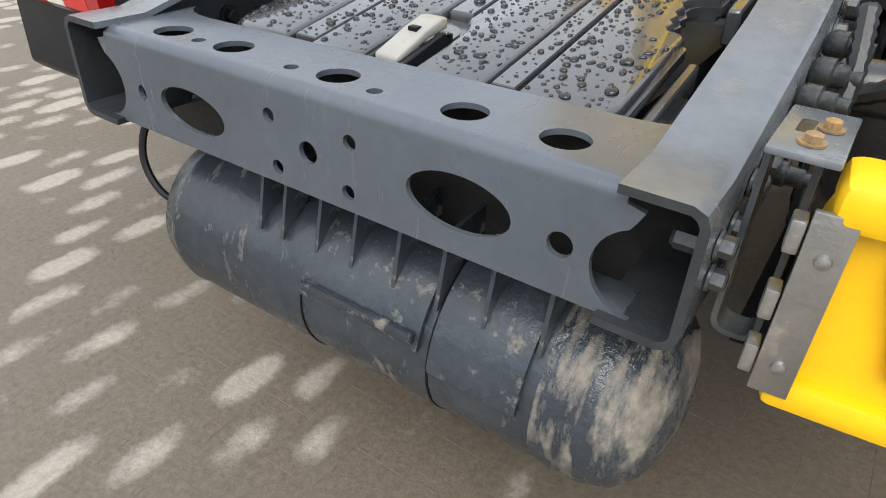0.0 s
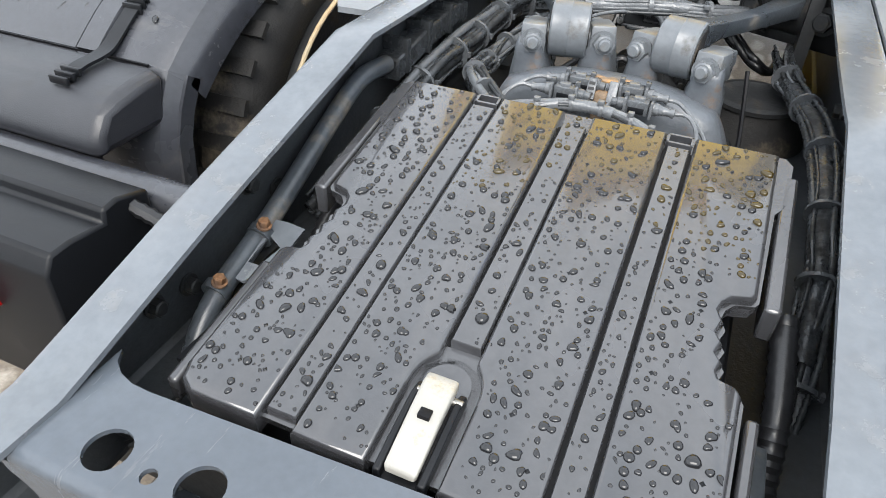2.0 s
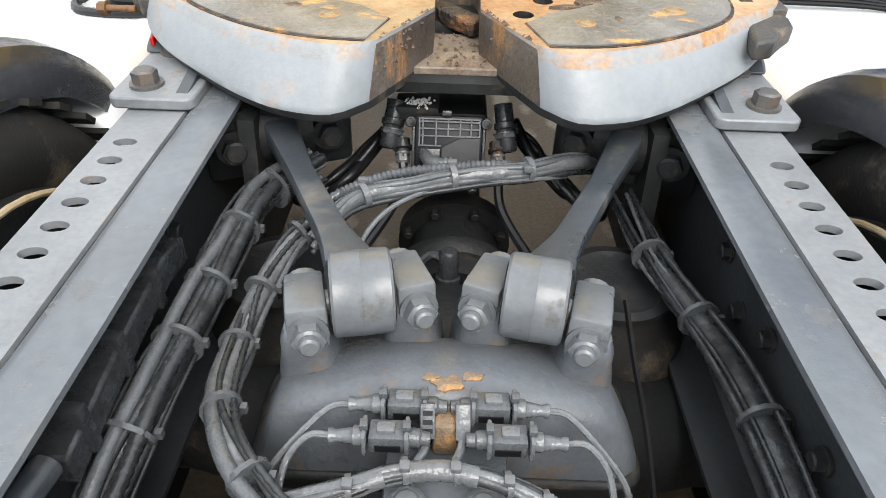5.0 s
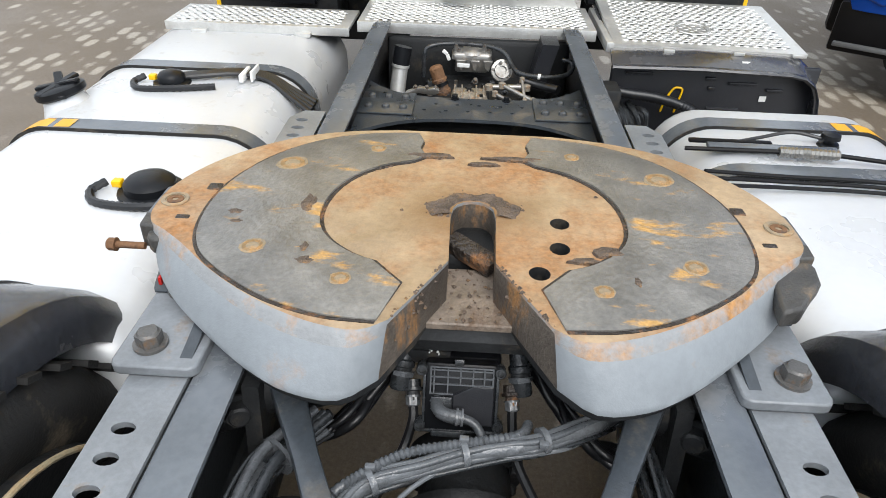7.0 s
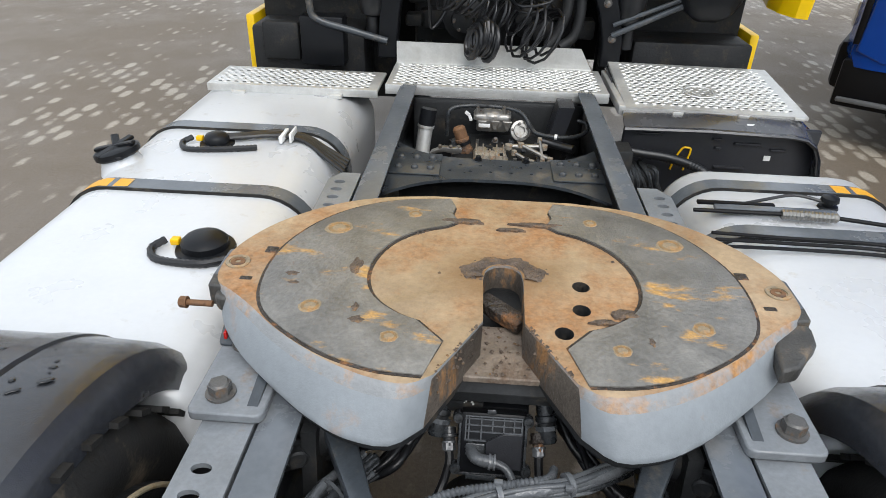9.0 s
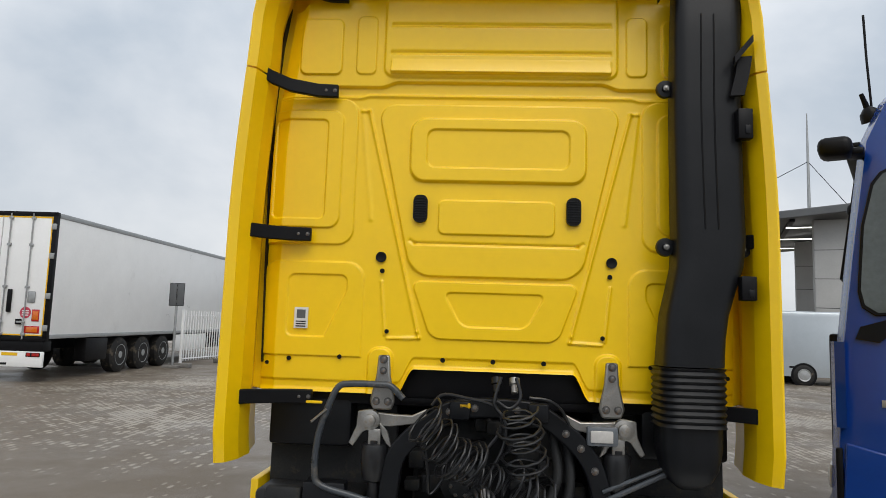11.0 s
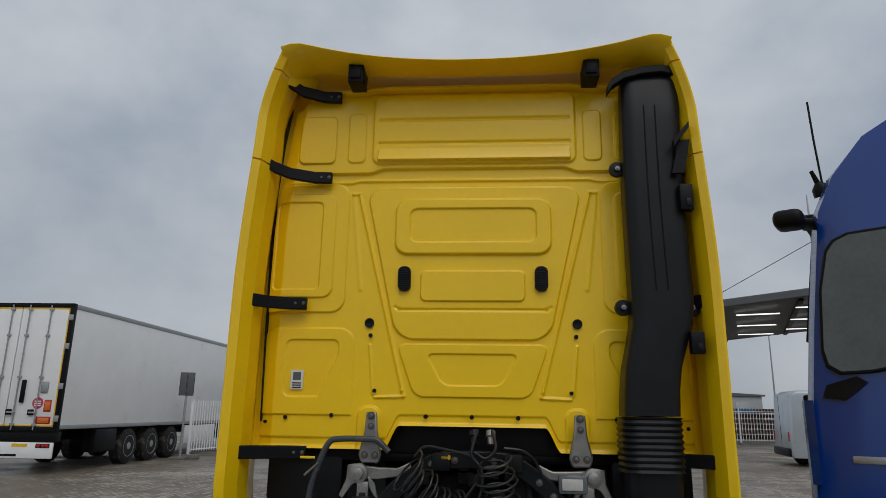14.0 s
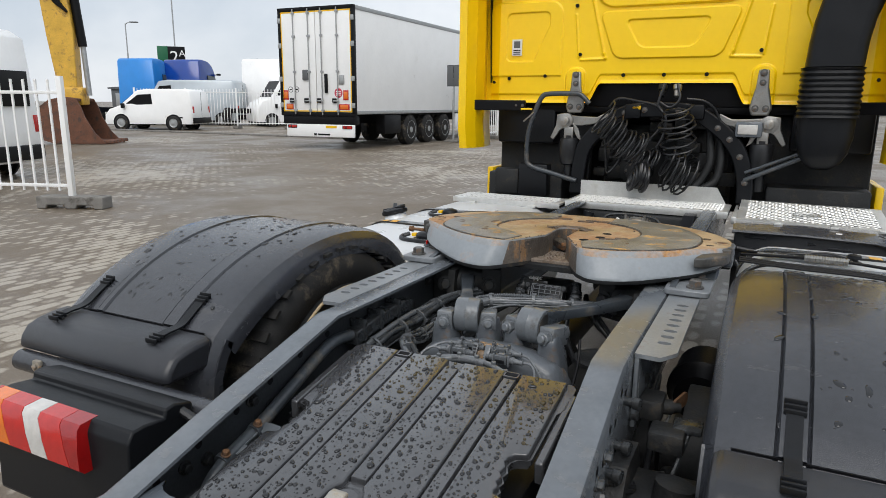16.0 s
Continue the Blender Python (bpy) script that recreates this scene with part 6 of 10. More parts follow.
    part("corrugated_hose", tube(bmesh.new(), [(0.325, 0.22, 0.48), (0.328, 0.32, 0.56), (0.325, 0.40, 0.63), (0.315, 0.50, 0.68)], 0.014, 10, 8, 0.0025), M_HOSE, TRUCK, "black corrugated hose")
    part("corrugated_hose", tube(bmesh.new(), [(-0.318, 0.40, 0.56), (-0.315, 0.50, 0.62), (-0.312, 0.58, 0.66), (-0.31, 0.64, 0.70)], 0.011, 10, 8, 0.0022), M_HOSE, TRUCK, "black corrugated hose")
    part("steel_bracket", sheet(bmesh.new(), [(-0.365, 0.325), (-0.325, 0.320), (-0.298, 0.375), (-0.296, 0.425), (-0.325, 0.428), (-0.365, 0.425)], [[(-0.338, 0.350), (-0.320, 0.350), (-0.310, 0.385), (-0.338, 0.400)]], lambda u, v: (u, v, 0.640 + 0.24 * (v - 0.33))), M_FRAME, RAILS[-1], mods=(("SOLIDIFY", 0.004),))
    part("pale_cable", tube(bmesh.new(), [(-0.150, 1.05, 0.70), (-0.125, 1.12, 0.745), (-0.110, 1.166, 0.764), (-0.080, 1.220, 0.768), (-0.026, 1.268, 0.768), (0.021, 1.286, 0.768), (0.077, 1.296, 0.768), (0.143, 1.316, 0.763), (0.18, 1.345, 0.75)], 0.0036, 8), M_TAPE, TRUCK, "pale grey cable")
    part("lean_rod", tube(bmesh.new(), [(0.235, 0.84, 0.62), (0.232, 0.92, 0.67), (0.225, 1.0, 0.71), (0.215, 1.05, 0.76)], 0.004, 6), M_DARK, TRUCK, "thin dark level-valve rod")


looms()


def level_valve():
    """Ride-height valve on the outside of the right rail, its linkage and couplings."""
    ob = part("level_valve", B((0.415, 0.82, 0.675), (0.468, 0.90, 0.725), 0.008), M_UNDER, RAILS[1], "dark ride-height valve with a thin link rod")
    part("valve_neck", lathe(bmesh.new(), (0.455, 0.86, 0.70), (1, 0.5, -0.1), [(0, 0.018), (0.03, 0.018), (0.032, 0.012), (0.05, 0.012)], 14), M_UNDER, ob)
    part("valve_paddle", prism(bmesh.new(), rrect(0.90, 0.665, 0.985, 0.70, 0.014, 4), lambda u, v, w: (w + (u - 0.9) * 0.25, u, v), 0.480, 0.486), M_RUST, ob)
    part("link_rod", cyl(bmesh.new(), (0.484, 0.955, 0.672), (0.462, 0.868, 0.628), 0.004, 8), M_STEEL, ob)
    part("rod_joint", B((0.450, 0.852, 0.615), (0.474, 0.884, 0.640), 0.005), M_LOOM_LIGHT, ob)
    part("drop_rod", cyl(bmesh.new(), (0.460, 0.872, 0.62), (0.460, 0.884, 0.40), 0.0045, 8), M_DARK, ob)
    part("cross_rod", cyl(bmesh.new(), (0.418, 0.765, 0.575), (0.492, 0.90, 0.515), 0.004, 8), M_STEEL, ob)
    part("rod_coupling", lathe(bmesh.new(), (0.478, 0.875, 0.527), (0.45, 0.83, -0.35), [(0, 0.010), (0.01, 0.016), (0.03, 0.016), (0.034, 0.012), (0.055, 0.012)], 12), M_UNDER, ob)
    for y, z in ((0.93, 0.735), (0.815, 0.685), (0.66, 0.645), (0.62, 0.60), (0.73, 0.62), (0.56, 0.66)):
        bm = lathe(bmesh.new(), (rail_half(y) - 0.002, y, z), (1, -0.15, 0.1), [(0, 0.015), (0.008, 0.015), (0.010, 0.012), (0.022, 0.012), (0.024, 0.009), (0.0245, 0.001)], 10)
        part("rail_coupling", bm, M_LOOM, ob)
    for k in range(5):
        part("air_line", tube(bmesh.new(), [(0.43, 0.56 + 0.03 * k, 0.64 - 0.01 * k), (0.455, 0.66 + 0.02 * k, 0.60), (0.45, 0.78 + 0.02 * k, 0.61 + 0.012 * k), (0.44, 0.90, 0.66 + 0.01 * k), (0.43, 1.05, 0.70)], 0.0055, 8), M_HOSE, ob)


level_valve()

# -- wheel chock in its holder beside the right rail --
def chock():
    hold = part("chock_holder", B((0.424, 0.008, 0.716), (0.472, 0.11, 0.722), 0.002), M_FRAME, TRUCK, "grey bent sheet chock holder")
    for y0 in (0.02,):
        bm = sheet(bmesh.new(), rrect(0.421, 0.536, 0.460, 0.722, 0.014, 4), [rrect(0.426, 0.541, 0.455, 0.716, 0.010, 4)], lambda u, v: (u, y0 + 0.03, v))
        part("holder_loop", bm, M_FRAME_DIRTY, hold, mods=(("SOLIDIFY", 0.03),))
    CH = Matrix.Translation((0.462, 0.0, 0.022)) @ Euler((0, 0, radians(5))).to_matrix().to_4x4() @ Matrix.Translation((-0.448, 0, 0))

    def turned(bm):
        bmesh.ops.transform(bm, matrix=CH, verts=bm.verts)
        return bm
    ob = thing("wheel_chock", CHASSIS, "yellow plastic wheel chock in a grey holder beside the frame rail", "wheel chock")
    part("chock_body", turned(prism(bmesh.new(), [(0.0, 0.508), (0.002, 0.60), (0.006, 0.680), (0.02, 0.692), (0.05, 0.692), (0.16, 0.61), (0.25, 0.53), (0.22, 0.508)], lambda u, v, w: (w, u + 0.006, v), 0.470, 0.665)), M_YELLOW_PLASTIC, ob, mods=(("BEVEL", 0.006),))
    part("chock_top_ledge", turned(B((0.462, -0.010, 0.660), (0.68, 0.055, 0.694), 0.009)), M_YELLOW_PLASTIC, ob)
    part("chock_bottom_ledge", turned(B((0.462, -0.006, 0.502), (0.68, 0.06, 0.530), 0.008)), M_YELLOW_PLASTIC, ob)
    part("chock_rib", turned(prism(bmesh.new(), [(0.505, 0.650), (0.525, 0.650), (0.535, 0.605), (0.56, 0.590), (0.66, 0.580), (0.66, 0.556), (0.53, 0.560), (0.52, 0.60)], lambda u, v, w: (u, w, v), -0.008, 0.03)), M_YELLOW_PLASTIC, ob, mods=(("BEVEL", 0.004),))
    part("chock_rib", turned(prism(bmesh.new(), [(0.60, 0.530), (0.612, 0.530), (0.612, 0.65), (0.60, 0.65)], lambda u, v, w: (u, w, v), -0.004, 0.03)), M_YELLOW_PLASTIC, ob, mods=(("BEVEL", 0.003),))
    st = part("steel_edge", turned(B((0.452, -0.009, 0.518), (0.480, -0.003, 0.672), 0.001)), M_STEEL, ob, "bare steel edge strip")
    for z in (0.545, 0.638):
        part("strip_screw", turned(lathe(bmesh.new(), (0.467, -0.009, z), (0, -1, 0), [(0, 0.006), (0.003, 0.005), (0.004, 0.0025)], 14)), M_STEEL, ob)
    for z in (0.530, 0.580, 0.636):
        part("strip_tab", turned(B((0.441, -0.008, z), (0.451, 0.012, z + 0.026), 0.002)), M_STEEL, ob)
    bm = bmesh.new()
    for x, y in ((0.456, 0.066), (0.449, 0.030)):
        hexbolt(bm, (x, y, 0.7225), (0, 0, 1), 0.0065, 0.006, 1.4)
    part("holder_bolt", bm, M_BOLTSTAIN, hold)
    # valves and fittings on the outside of the right rail
    for y, z, r in ((0.30, 0.70, 0.016), (0.36, 0.715, 0.015), (0.24, 0.69, 0.014), (0.20, 0.665, 0.013), (0.16, 0.645, 0.012)):
        bm = lathe(bmesh.new(), (0.412, y, z), (1, -0.1, 0), [(0, r * 0.7), (0.006, r), (0.020, r), (0.022, r * 0.75), (0.034, r * 0.75), (0.036, r * 0.55), (0.046, r * 0.55)], 14)
        part("pressure_fitting", bm, M_LOOM, RAILS[1])
    for y, z in ((0.03, 0.628), (0.035, 0.595), (0.075, 0.625), (0.11, 0.65), (0.15, 0.655)):
        part("end_bolt", hexbolt(bmesh.new(), (0.412, y, z), (1, 0, 0), 0.0095, 0.011, 1.3), M_FRAME_DIRTY, RAILS[1])
    part("end_nut", hexbolt(bmesh.new(), (0.402, 0.05, 0.612), (-1, 0, 0), 0.010, 0.022, 1.3), M_FRAME_DIRTY, RAILS[1])
    part("corrugated_hose", tube(bmesh.new(), [(0.44, 0.34, 0.76), (0.45, 0.30, 0.70), (0.445, 0.27, 0.63), (0.45, 0.26, 0.55)], 0.009, 8, 6, 0.002), M_HOSE, TRUCK, "black corrugated hose")
    part("loose_cable", tube(bmesh.new(), [(0.50, 0.11, 0.735), (0.54, 0.13, 0.742), (0.60, 0.14, 0.738), (0.68, 0.12, 0.735)], 0.006, 8), M_HOSE, TRUCK, "black cable over the chock holder")
    lv = part("level_valve", B((0.455, 0.70, 0.665), (0.53, 0.77, 0.71), 0.008), M_UNDER, TRUCK, "dark level valve with a thin rod")
    part("valve_lever", B((0.50, 0.74, 0.70), (0.56, 0.80, 0.712), 0.004), M_LOOM, lv)
    part("valve_rod", tube(bmesh.new(), [(0.535, 0.75, 0.70), (0.505, 0.66, 0.60), (0.50, 0.65, 0.56)], 0.005, 6, 0), M_LOOM, lv)
    for y, z in ((0.72, 0.76), (0.63, 0.70), (0.55, 0.68), (0.47, 0.66)):
        part("side_fitting", lathe(bmesh.new(), (0.40, y, z), (1, -0.2, 0), [(0, 0.010), (0.02, 0.010), (0.022, 0.014), (0.036, 0.014), (0.038, 0.006)], 12), M_LOOM, RAILS[1])
    dp = part("damper", lathe(bmesh.new(), (0.50, 0.60, 0.40), (0.1, 0.1, 0.9), [(0, 0.03), (0.12, 0.03), (0.125, 0.04), (0.25, 0.04), (0.255, 0.02)], 20), M_UNDER, TRUCK, "dirty damper behind the rail")


chock()


# -- fuel tanks --
def fuel_tank(s, x0, x1, ya, yb, zt, zb, straps, label):
    loops = []
    prof = lambda i: [(s * u, v) for u, v in rrect(x0 + i, zb + i, x1 - i, zt - i, 0.145 - i * 0.6, 8)]
    for y, i in ((ya, 0.06), (ya + 0.006, 0.035), (ya + 0.025, 0.012), (ya + 0.06, 0.0), (yb - 0.06, 0.0), (yb - 0.025, 0.012), (yb - 0.006, 0.035), (yb, 0.06)):
        loops.append([(x, y, z) for x, z in prof(i)])
    ob = part("fuel_tank", loft(bmesh.new(), loops), M_ALU, TRUCK, label, sharp=50)
    for y in straps:
        out = [(s * u, v) for u, v in rrect(x0 - 0.006, zb - 0.006, x1 + 0.006, zt + 0.006, 0.15, 8)]
        inn = [(s * u, v) for u, v in rrect(x0 + 0.002, zb + 0.002, x1 - 0.002, zt - 0.002, 0.143, 8)]
        loops = [[(x, y - 0.032, z) for x, z in inn], [(x, y - 0.032, z) for x, z in out], [(x, y + 0.032, z) for x, z in out], [(x, y + 0.032, z) for x, z in inn]]
        st = part("tank_strap", loft(bmesh.new(), loops, cap=False), M_FRAME, ob, "dark steel tank strap")
        lab = [p for p in rrect(x0 - 0.0075, zb - 0.0075, x1 + 0.0075, zt + 0.0075, 0.15, 8)]
        # warning label where the strap turns down at the outer shoulder
        seg = [p for p in lab if p[0] > x1 - 0.14 and p[1] > zt - 0.06]
        if y == straps[0] and len(seg) > 2:
            seg = sorted(seg, key=lambda p: p[0])
            seg = [(x1 - 0.20, zt + 0.0075)] + seg
            loops = [[(s * x, y - 0.026, z), (s * x, y + 0.026, z)] for x, z in seg]
            part("strap_label", loft(bmesh.new(), loops, cap=False, closed=False), M_ORANGE, ob, "orange warning label")
        part("strap_rubber", loft(bmesh.new(), [[(x, y - 0.04, z) for x, z in inn], [(x * 1.001, y - 0.04, z + 0.003) for x, z in out], [(x * 1.001, y - 0.032, z + 0.001) for x, z in out], [(x, y - 0.032, z) for x, z in inn]], cap=False), M_RUBBER, ob)
    return ob


TANK_L = fuel_tank(-1, 0.535, 1.275, 1.46, 3.46, 0.790, 0.22, (2.285, 2.790), "white painted fuel tank with dark straps")
TANK_R = fuel_tank(1, 0.545, 1.235, 1.46, 2.66, 0.790, 0.22, (2.50, 2.20), "white painted fuel tank with dark straps")


def tank_fittings():
    cap = part("filler_neck", lathe(bmesh.new(), (-1.195, 2.47, 0.755), (-0.25, 0, 1), [(0, 0.075), (0.03, 0.062), (0.045, 0.058)], 24), M_ALU, TANK_L)
    bm = lathe(bmesh.new(), (-1.205, 2.47, 0.80), (-0.25, 0, 1), [(0, 0.066), (0.006, 0.072), (0.022, 0.072), (0.028, 0.062), (0.03, 0.01)], 24)
    for k in range(3):
        box(bm, (-0.068, -0.012, 0.026), (0.068, 0.012, 0.038), 0.003, 1, Matrix.Translation((-1.205, 2.47, 0.80)) @ Euler((0, radians(-14), radians(60 * k))).to_matrix().to_4x4())
    part("filler_cap", bm, M_BLACK, TANK_L, "black ribbed filler cap")
    for x, y, r in ((-0.725, 1.955, 0.058), (-0.945, 2.63, 0.042)):
        bm = lathe(bmesh.new(), (x, y, 0.788), (0, 0, 1), [(0, r + 0.016), (0.008, r + 0.014), (0.01, r), (0.026, r * 0.98), (0.036, r * 0.8), (0.042, r * 0.45), (0.043, 0.004)], 28)
        sn = part("tank_sender", bm, M_BLACK, TANK_L, "black level sender")
        part("yellow_plug", B((x - r - 0.026, y - 0.012, 0.80), (x - r - 0.004, y + 0.010, 0.816), 0.003), M_YELLOW_PLASTIC, TANK_L)
        part("sender_lead", tube(bmesh.new(), [(x - r - 0.04, y, 0.81), (x - r - 0.065, y - 0.03, 0.80), (x - r - 0.03, y - 0.075, 0.797), (x + 0.02, y - r - 0.03, 0.80), (x + 0.08, y - 0.06, 0.80), (x + 0.15, y - 0.04, 0.80)], 0.009, 8, 6, 0.0018), M_HOSE, TANK_L)
    for k in range(4):
        part("tank_hose", tube(bmesh.new(), [(-0.95, 2.64 + 0.012 * k, 0.80), (-0.86, 2.66 + 0.010 * k, 0.806), (-0.76, 2.68 + 0.012 * k, 0.81), (-0.66, 2.67 + 0.014 * k, 0.80), (-0.58, 2.62 + 0.02 * k, 0.77), (-0.5, 2.56 + 0.03 * k, 0.74)], 0.008, 8), M_HOSE, TANK_L)
    for y0 in (2.66, 2.70):
        part("white_clamp", B((-0.735, 2.635, 0.798), (-0.722, 2.725, 0.822), 0.003), M_CLAMP_WHITE, TANK_L)
        break
    part("white_clamp", B((-0.70, 2.64, 0.80), (-0.692, 2.72, 0.832), 0.002), M_CLAMP_WHITE, TANK_L)
    part("blue_cap", lathe(bmesh.new(), (-1.17, 1.60, 0.735), (-0.35, -0.1, 1), [(0, 0.05), (0.03, 0.045), (0.035, 0.05), (0.06, 0.048), (0.066, 0.03), (0.067, 0.004)], 20), mat("cap_blue", (0.02, 0.12, 0.38), 0.5), TANK_L, "blue filler cap")
    # cable stay, link rod and breather on the right tank
    part("stay_bar", B((0.62, 2.295, 0.80), (0.96, 2.325, 0.812), 0.003), M_FRAME, TANK_R)
    part("stay_bar", B((0.58, 2.335, 0.80), (0.80, 2.352, 0.81), 0.003), M_DARK, TANK_R)
    part("spring_link", tube(bmesh.new(), [(0.79, 2.27, 0.815), (0.85, 2.268, 0.815), (0.94, 2.262, 0.815)], 0.012, 8, 6, 0.003, 0.008), M_STEEL, TANK_R)
    part("pull_rod", tube(bmesh.new(), [(0.56, 2.30, 0.80), (0.79, 2.27, 0.815)], 0.006, 8, 0), M_DARK, TANK_R)
    part("pull_rod", tube(bmesh.new(), [(0.94, 2.262, 0.815), (1.18, 2.24, 0.80)], 0.006, 8, 0), M_DARK, TANK_R)
    part("breather_knob", lathe(bmesh.new(), (0.97, 2.38, 0.788), (0, 0, 1), [(0, 0.03), (0.01, 0.026), (0.012, 0.014), (0.022, 0.014), (0.024, 0.026), (0.036, 0.024), (0.04, 0.006)], 20), M_BLACK, TANK_R)
    part("breather_lead", tube(bmesh.new(), [(0.95, 2.38, 0.81), (0.87, 2.39, 0.82), (0.78, 2.37, 0.81), (0.70, 2.34, 0.805)], 0.005, 8), M_HOSE, TANK_R)
    for k in range(3):
        part("vent_pipe", tube(bmesh.new(), [(0.56, 2.06 + 0.035 * k, 0.82), (0.75, 2.09 + 0.03 * k, 0.805), (1.0, 2.09 + 0.03 * k, 0.80), (1.16, 2.06 + 0.03 * k, 0.785)], 0.005, 8), M_DARK, TANK_R)


tank_fittings()


# -- catwalk over the rails and tanks --
def tread(parent, x0, x1, y0, y1, z, px=0.034, py=0.020):
    """Rows of small raised, open tread studs."""
    V, Fc = [], []
    j = 0
    y = y0 + 0.016
    while y < y1 - 0.012:
        x = x0 + 0.02 + (px / 2 if j % 2 else 0)
        while x < x1 - 0.02:
            b = len(V)
            for k in range(6):
                a = math.pi * k / 3
                V.append((x + 0.0115 * math.cos(a), y + 0.0055 * math.sin(a), z))
            for k in range(6):
                a = math.pi * k / 3
                V.append((x + 0.0075 * math.cos(a), y + 0.0032 * math.sin(a), z + 0.0042))
            for k in range(6):
                Fc.append((b + k, b + (k + 1) % 6, b + 6 + (k + 1) % 6, b + 6 + k))
            Fc.append(tuple(b + 6 + k for k in range(6)))
            x += px
        y += py
        j += 1
    mesh_np("tread_stud", V, Fc, M_TREAD, parent, kind="stuff")
    # dark drain slots between them
    V, Fc = [], []
    y, j = y0 + 0.026, 0
    while y < y1 - 0.02:
        x = x0 + 0.02 + (0 if j % 2 else px / 2)
        while x < x1 - 0.02:
            b = len(V)
            V += [(x + 0.0115 * math.cos(a), y + 0.0046 * math.sin(a), z + 0.0012) for a in [math.pi * k / 3 for k in range(6)]]
            Fc.append(tuple(range(b, b + 6)))
            x += px
        y += py * 2
        j += 1
    mesh_np("drain_slot", V, Fc, M_DARK, parent, kind="stuff")


def catwalk():
    mid = part("catwalk_panel", B((-0.455, 3.215, 0.832), (0.452, 3.548, 0.846), 0.003), M_TREAD, TRUCK, "wet aluminium tread plate walkway")
    tread(mid, -0.44, 0.44, 3.22, 3.53, 0.8462)
    part("upstand", prism(bmesh.new(), [(-0.45, 0.846), (0.42, 0.846), (0.365, 0.94), (-0.45, 0.94)], lambda u, v, w: (u, w, v), 3.543, 3.548), M_TREAD, mid)
    part("front_lip", B((-0.455, 3.209, 0.806), (0.452, 3.214, 0.846), 0.001), M_TREAD, mid)
    left = part("catwalk_panel", B((-1.195, 3.20, 0.808), (-0.485, 3.46, 0.822), 0.003), M_TREAD, TRUCK, "wet aluminium tread plate over the tank")
    tread(left, -1.185, -0.50, 3.205, 3.45, 0.8222)
    part("front_lip", B((-1.195, 3.194, 0.79), (-0.485, 3.199, 0.822), 0.001), M_TREAD, left)
    for x in (-1.06, -0.66):
        part("clip", B((x - 0.03, 3.17, 0.786), (x + 0.03, 3.20, 0.802), 0.003), M_TREAD, left)
    right = part("catwalk_panel", loft(bmesh.new(), [[(x, y, z + h) for x, y, z in ((0.50, 3.105, 0.832), (1.20, 3.105, 0.822), (1.20, 3.62, 0.865), (0.50, 3.62, 0.872))] for h in (0.0, -0.014)]), M_TREAD, TRUCK, "wet aluminium step over the black housing")
    tread(right, 0.53, 1.18, 3.13, 3.60, 0.0)
    for ch in right.children:
        if ch.name.startswith(("tread_stud", "drain_slot")):
            for v in ch.data.vertices:
                v.co.z += 0.8325 + (v.co.y - 3.105) * 0.078 - (v.co.x - 0.5) * 0.0135
    part("emblem_ring", lathe(bmesh.new(), (0.83, 3.30, 0.846), (0, -0.078, 1), [(0, 0.068), (0.004, 0.066), (0.004, 0.058), (0, 0.056)], 30), M_TREAD, right)
    part("side_flange", B((0.474, 3.10, 0.80), (0.50, 3.6, 0.838), 0.004), M_TREAD, right)
    # black moulded housing under the right step: glossy sloping band, rolled lip, ribbed recess
    def arch(zt, e=0.0):
        return [(0.49, zt), (0.80, zt + 0.004), (1.12, zt - 0.004), (1.175, zt - 0.014), (1.215, zt - 0.040), (1.24, zt - 0.085), (1.255, zt - 0.15), (1.27, 0.35)]
    loops = [[(x, y, z) for x, z in arch(zt)] for y, zt in ((3.012, 0.776), (3.030, 0.786), (3.060, 0.800), (3.10, 0.818), (3.62, 0.852))]
    hs = part("exhaust_housing", loft(bmesh.new(), loops, cap=False, closed=False), M_LID, TRUCK, "black moulded exhaust housing", mods=(("SOLIDIFY", 0.010),), sharp=50)
    part("housing_lip", loft(bmesh.new(), [[(x, y, z) for x, z in arch(zt)] for y, zt in ((3.020, 0.7735), (3.006, 0.770), (3.002, 0.776), (3.008, 0.783), (3.022, 0.785))], cap=False, closed=False), M_MUDGUARD, hs, mods=(("SOLIDIFY", 0.006),))
    part("housing_back", B((0.50, 3.065, 0.30), (1.25, 3.09, 0.785), 0.01), M_BOLSTER, hs)
    part("ribbed_hose", tube(bmesh.new(), [(0.475, 3.03, 0.705), (0.51, 3.01, 0.692), (0.56, 3.0, 0.686), (0.66, 2.995, 0.676), (0.76, 2.99, 0.650), (0.84, 2.97, 0.610), (0.88, 2.95, 0.56)], 0.0175, 12, 8, 0.0022, 0.012), M_HOSE, hs)
    part("yellow_loop", tube(bmesh.new(), [(0.705, 3.06, 0.60), (0.714, 3.058, 0.645), (0.735, 3.056, 0.692), (0.752, 3.056, 0.696), (0.768, 3.056, 0.690), (0.764, 3.056, 0.655), (0.755, 3.058, 0.60)], 0.0042, 6, 2), M_YELLOW_PLASTIC, hs)
    part("paper_tag", B((1.055, 3.060, 0.655), (1.08, 3.064, 0.675)), M_STICKER, hs)
    for x, z, w in ((0.60, 0.745, 0.05), (0.86, 0.735, 0.018), (0.87, 0.700, 0.012), (0.98, 0.72, 0.05), (1.10, 0.70, 0.03), (0.93, 0.62, 0.06), (1.08, 0.58, 0.05)):
        part("moulded_rib", B((x - w, 3.052, z - 0.005), (x + w, 3.066, z + 0.005), 0.003), M_BOLSTER, hs)
    for k in range(9):
        a = 0.7 * k
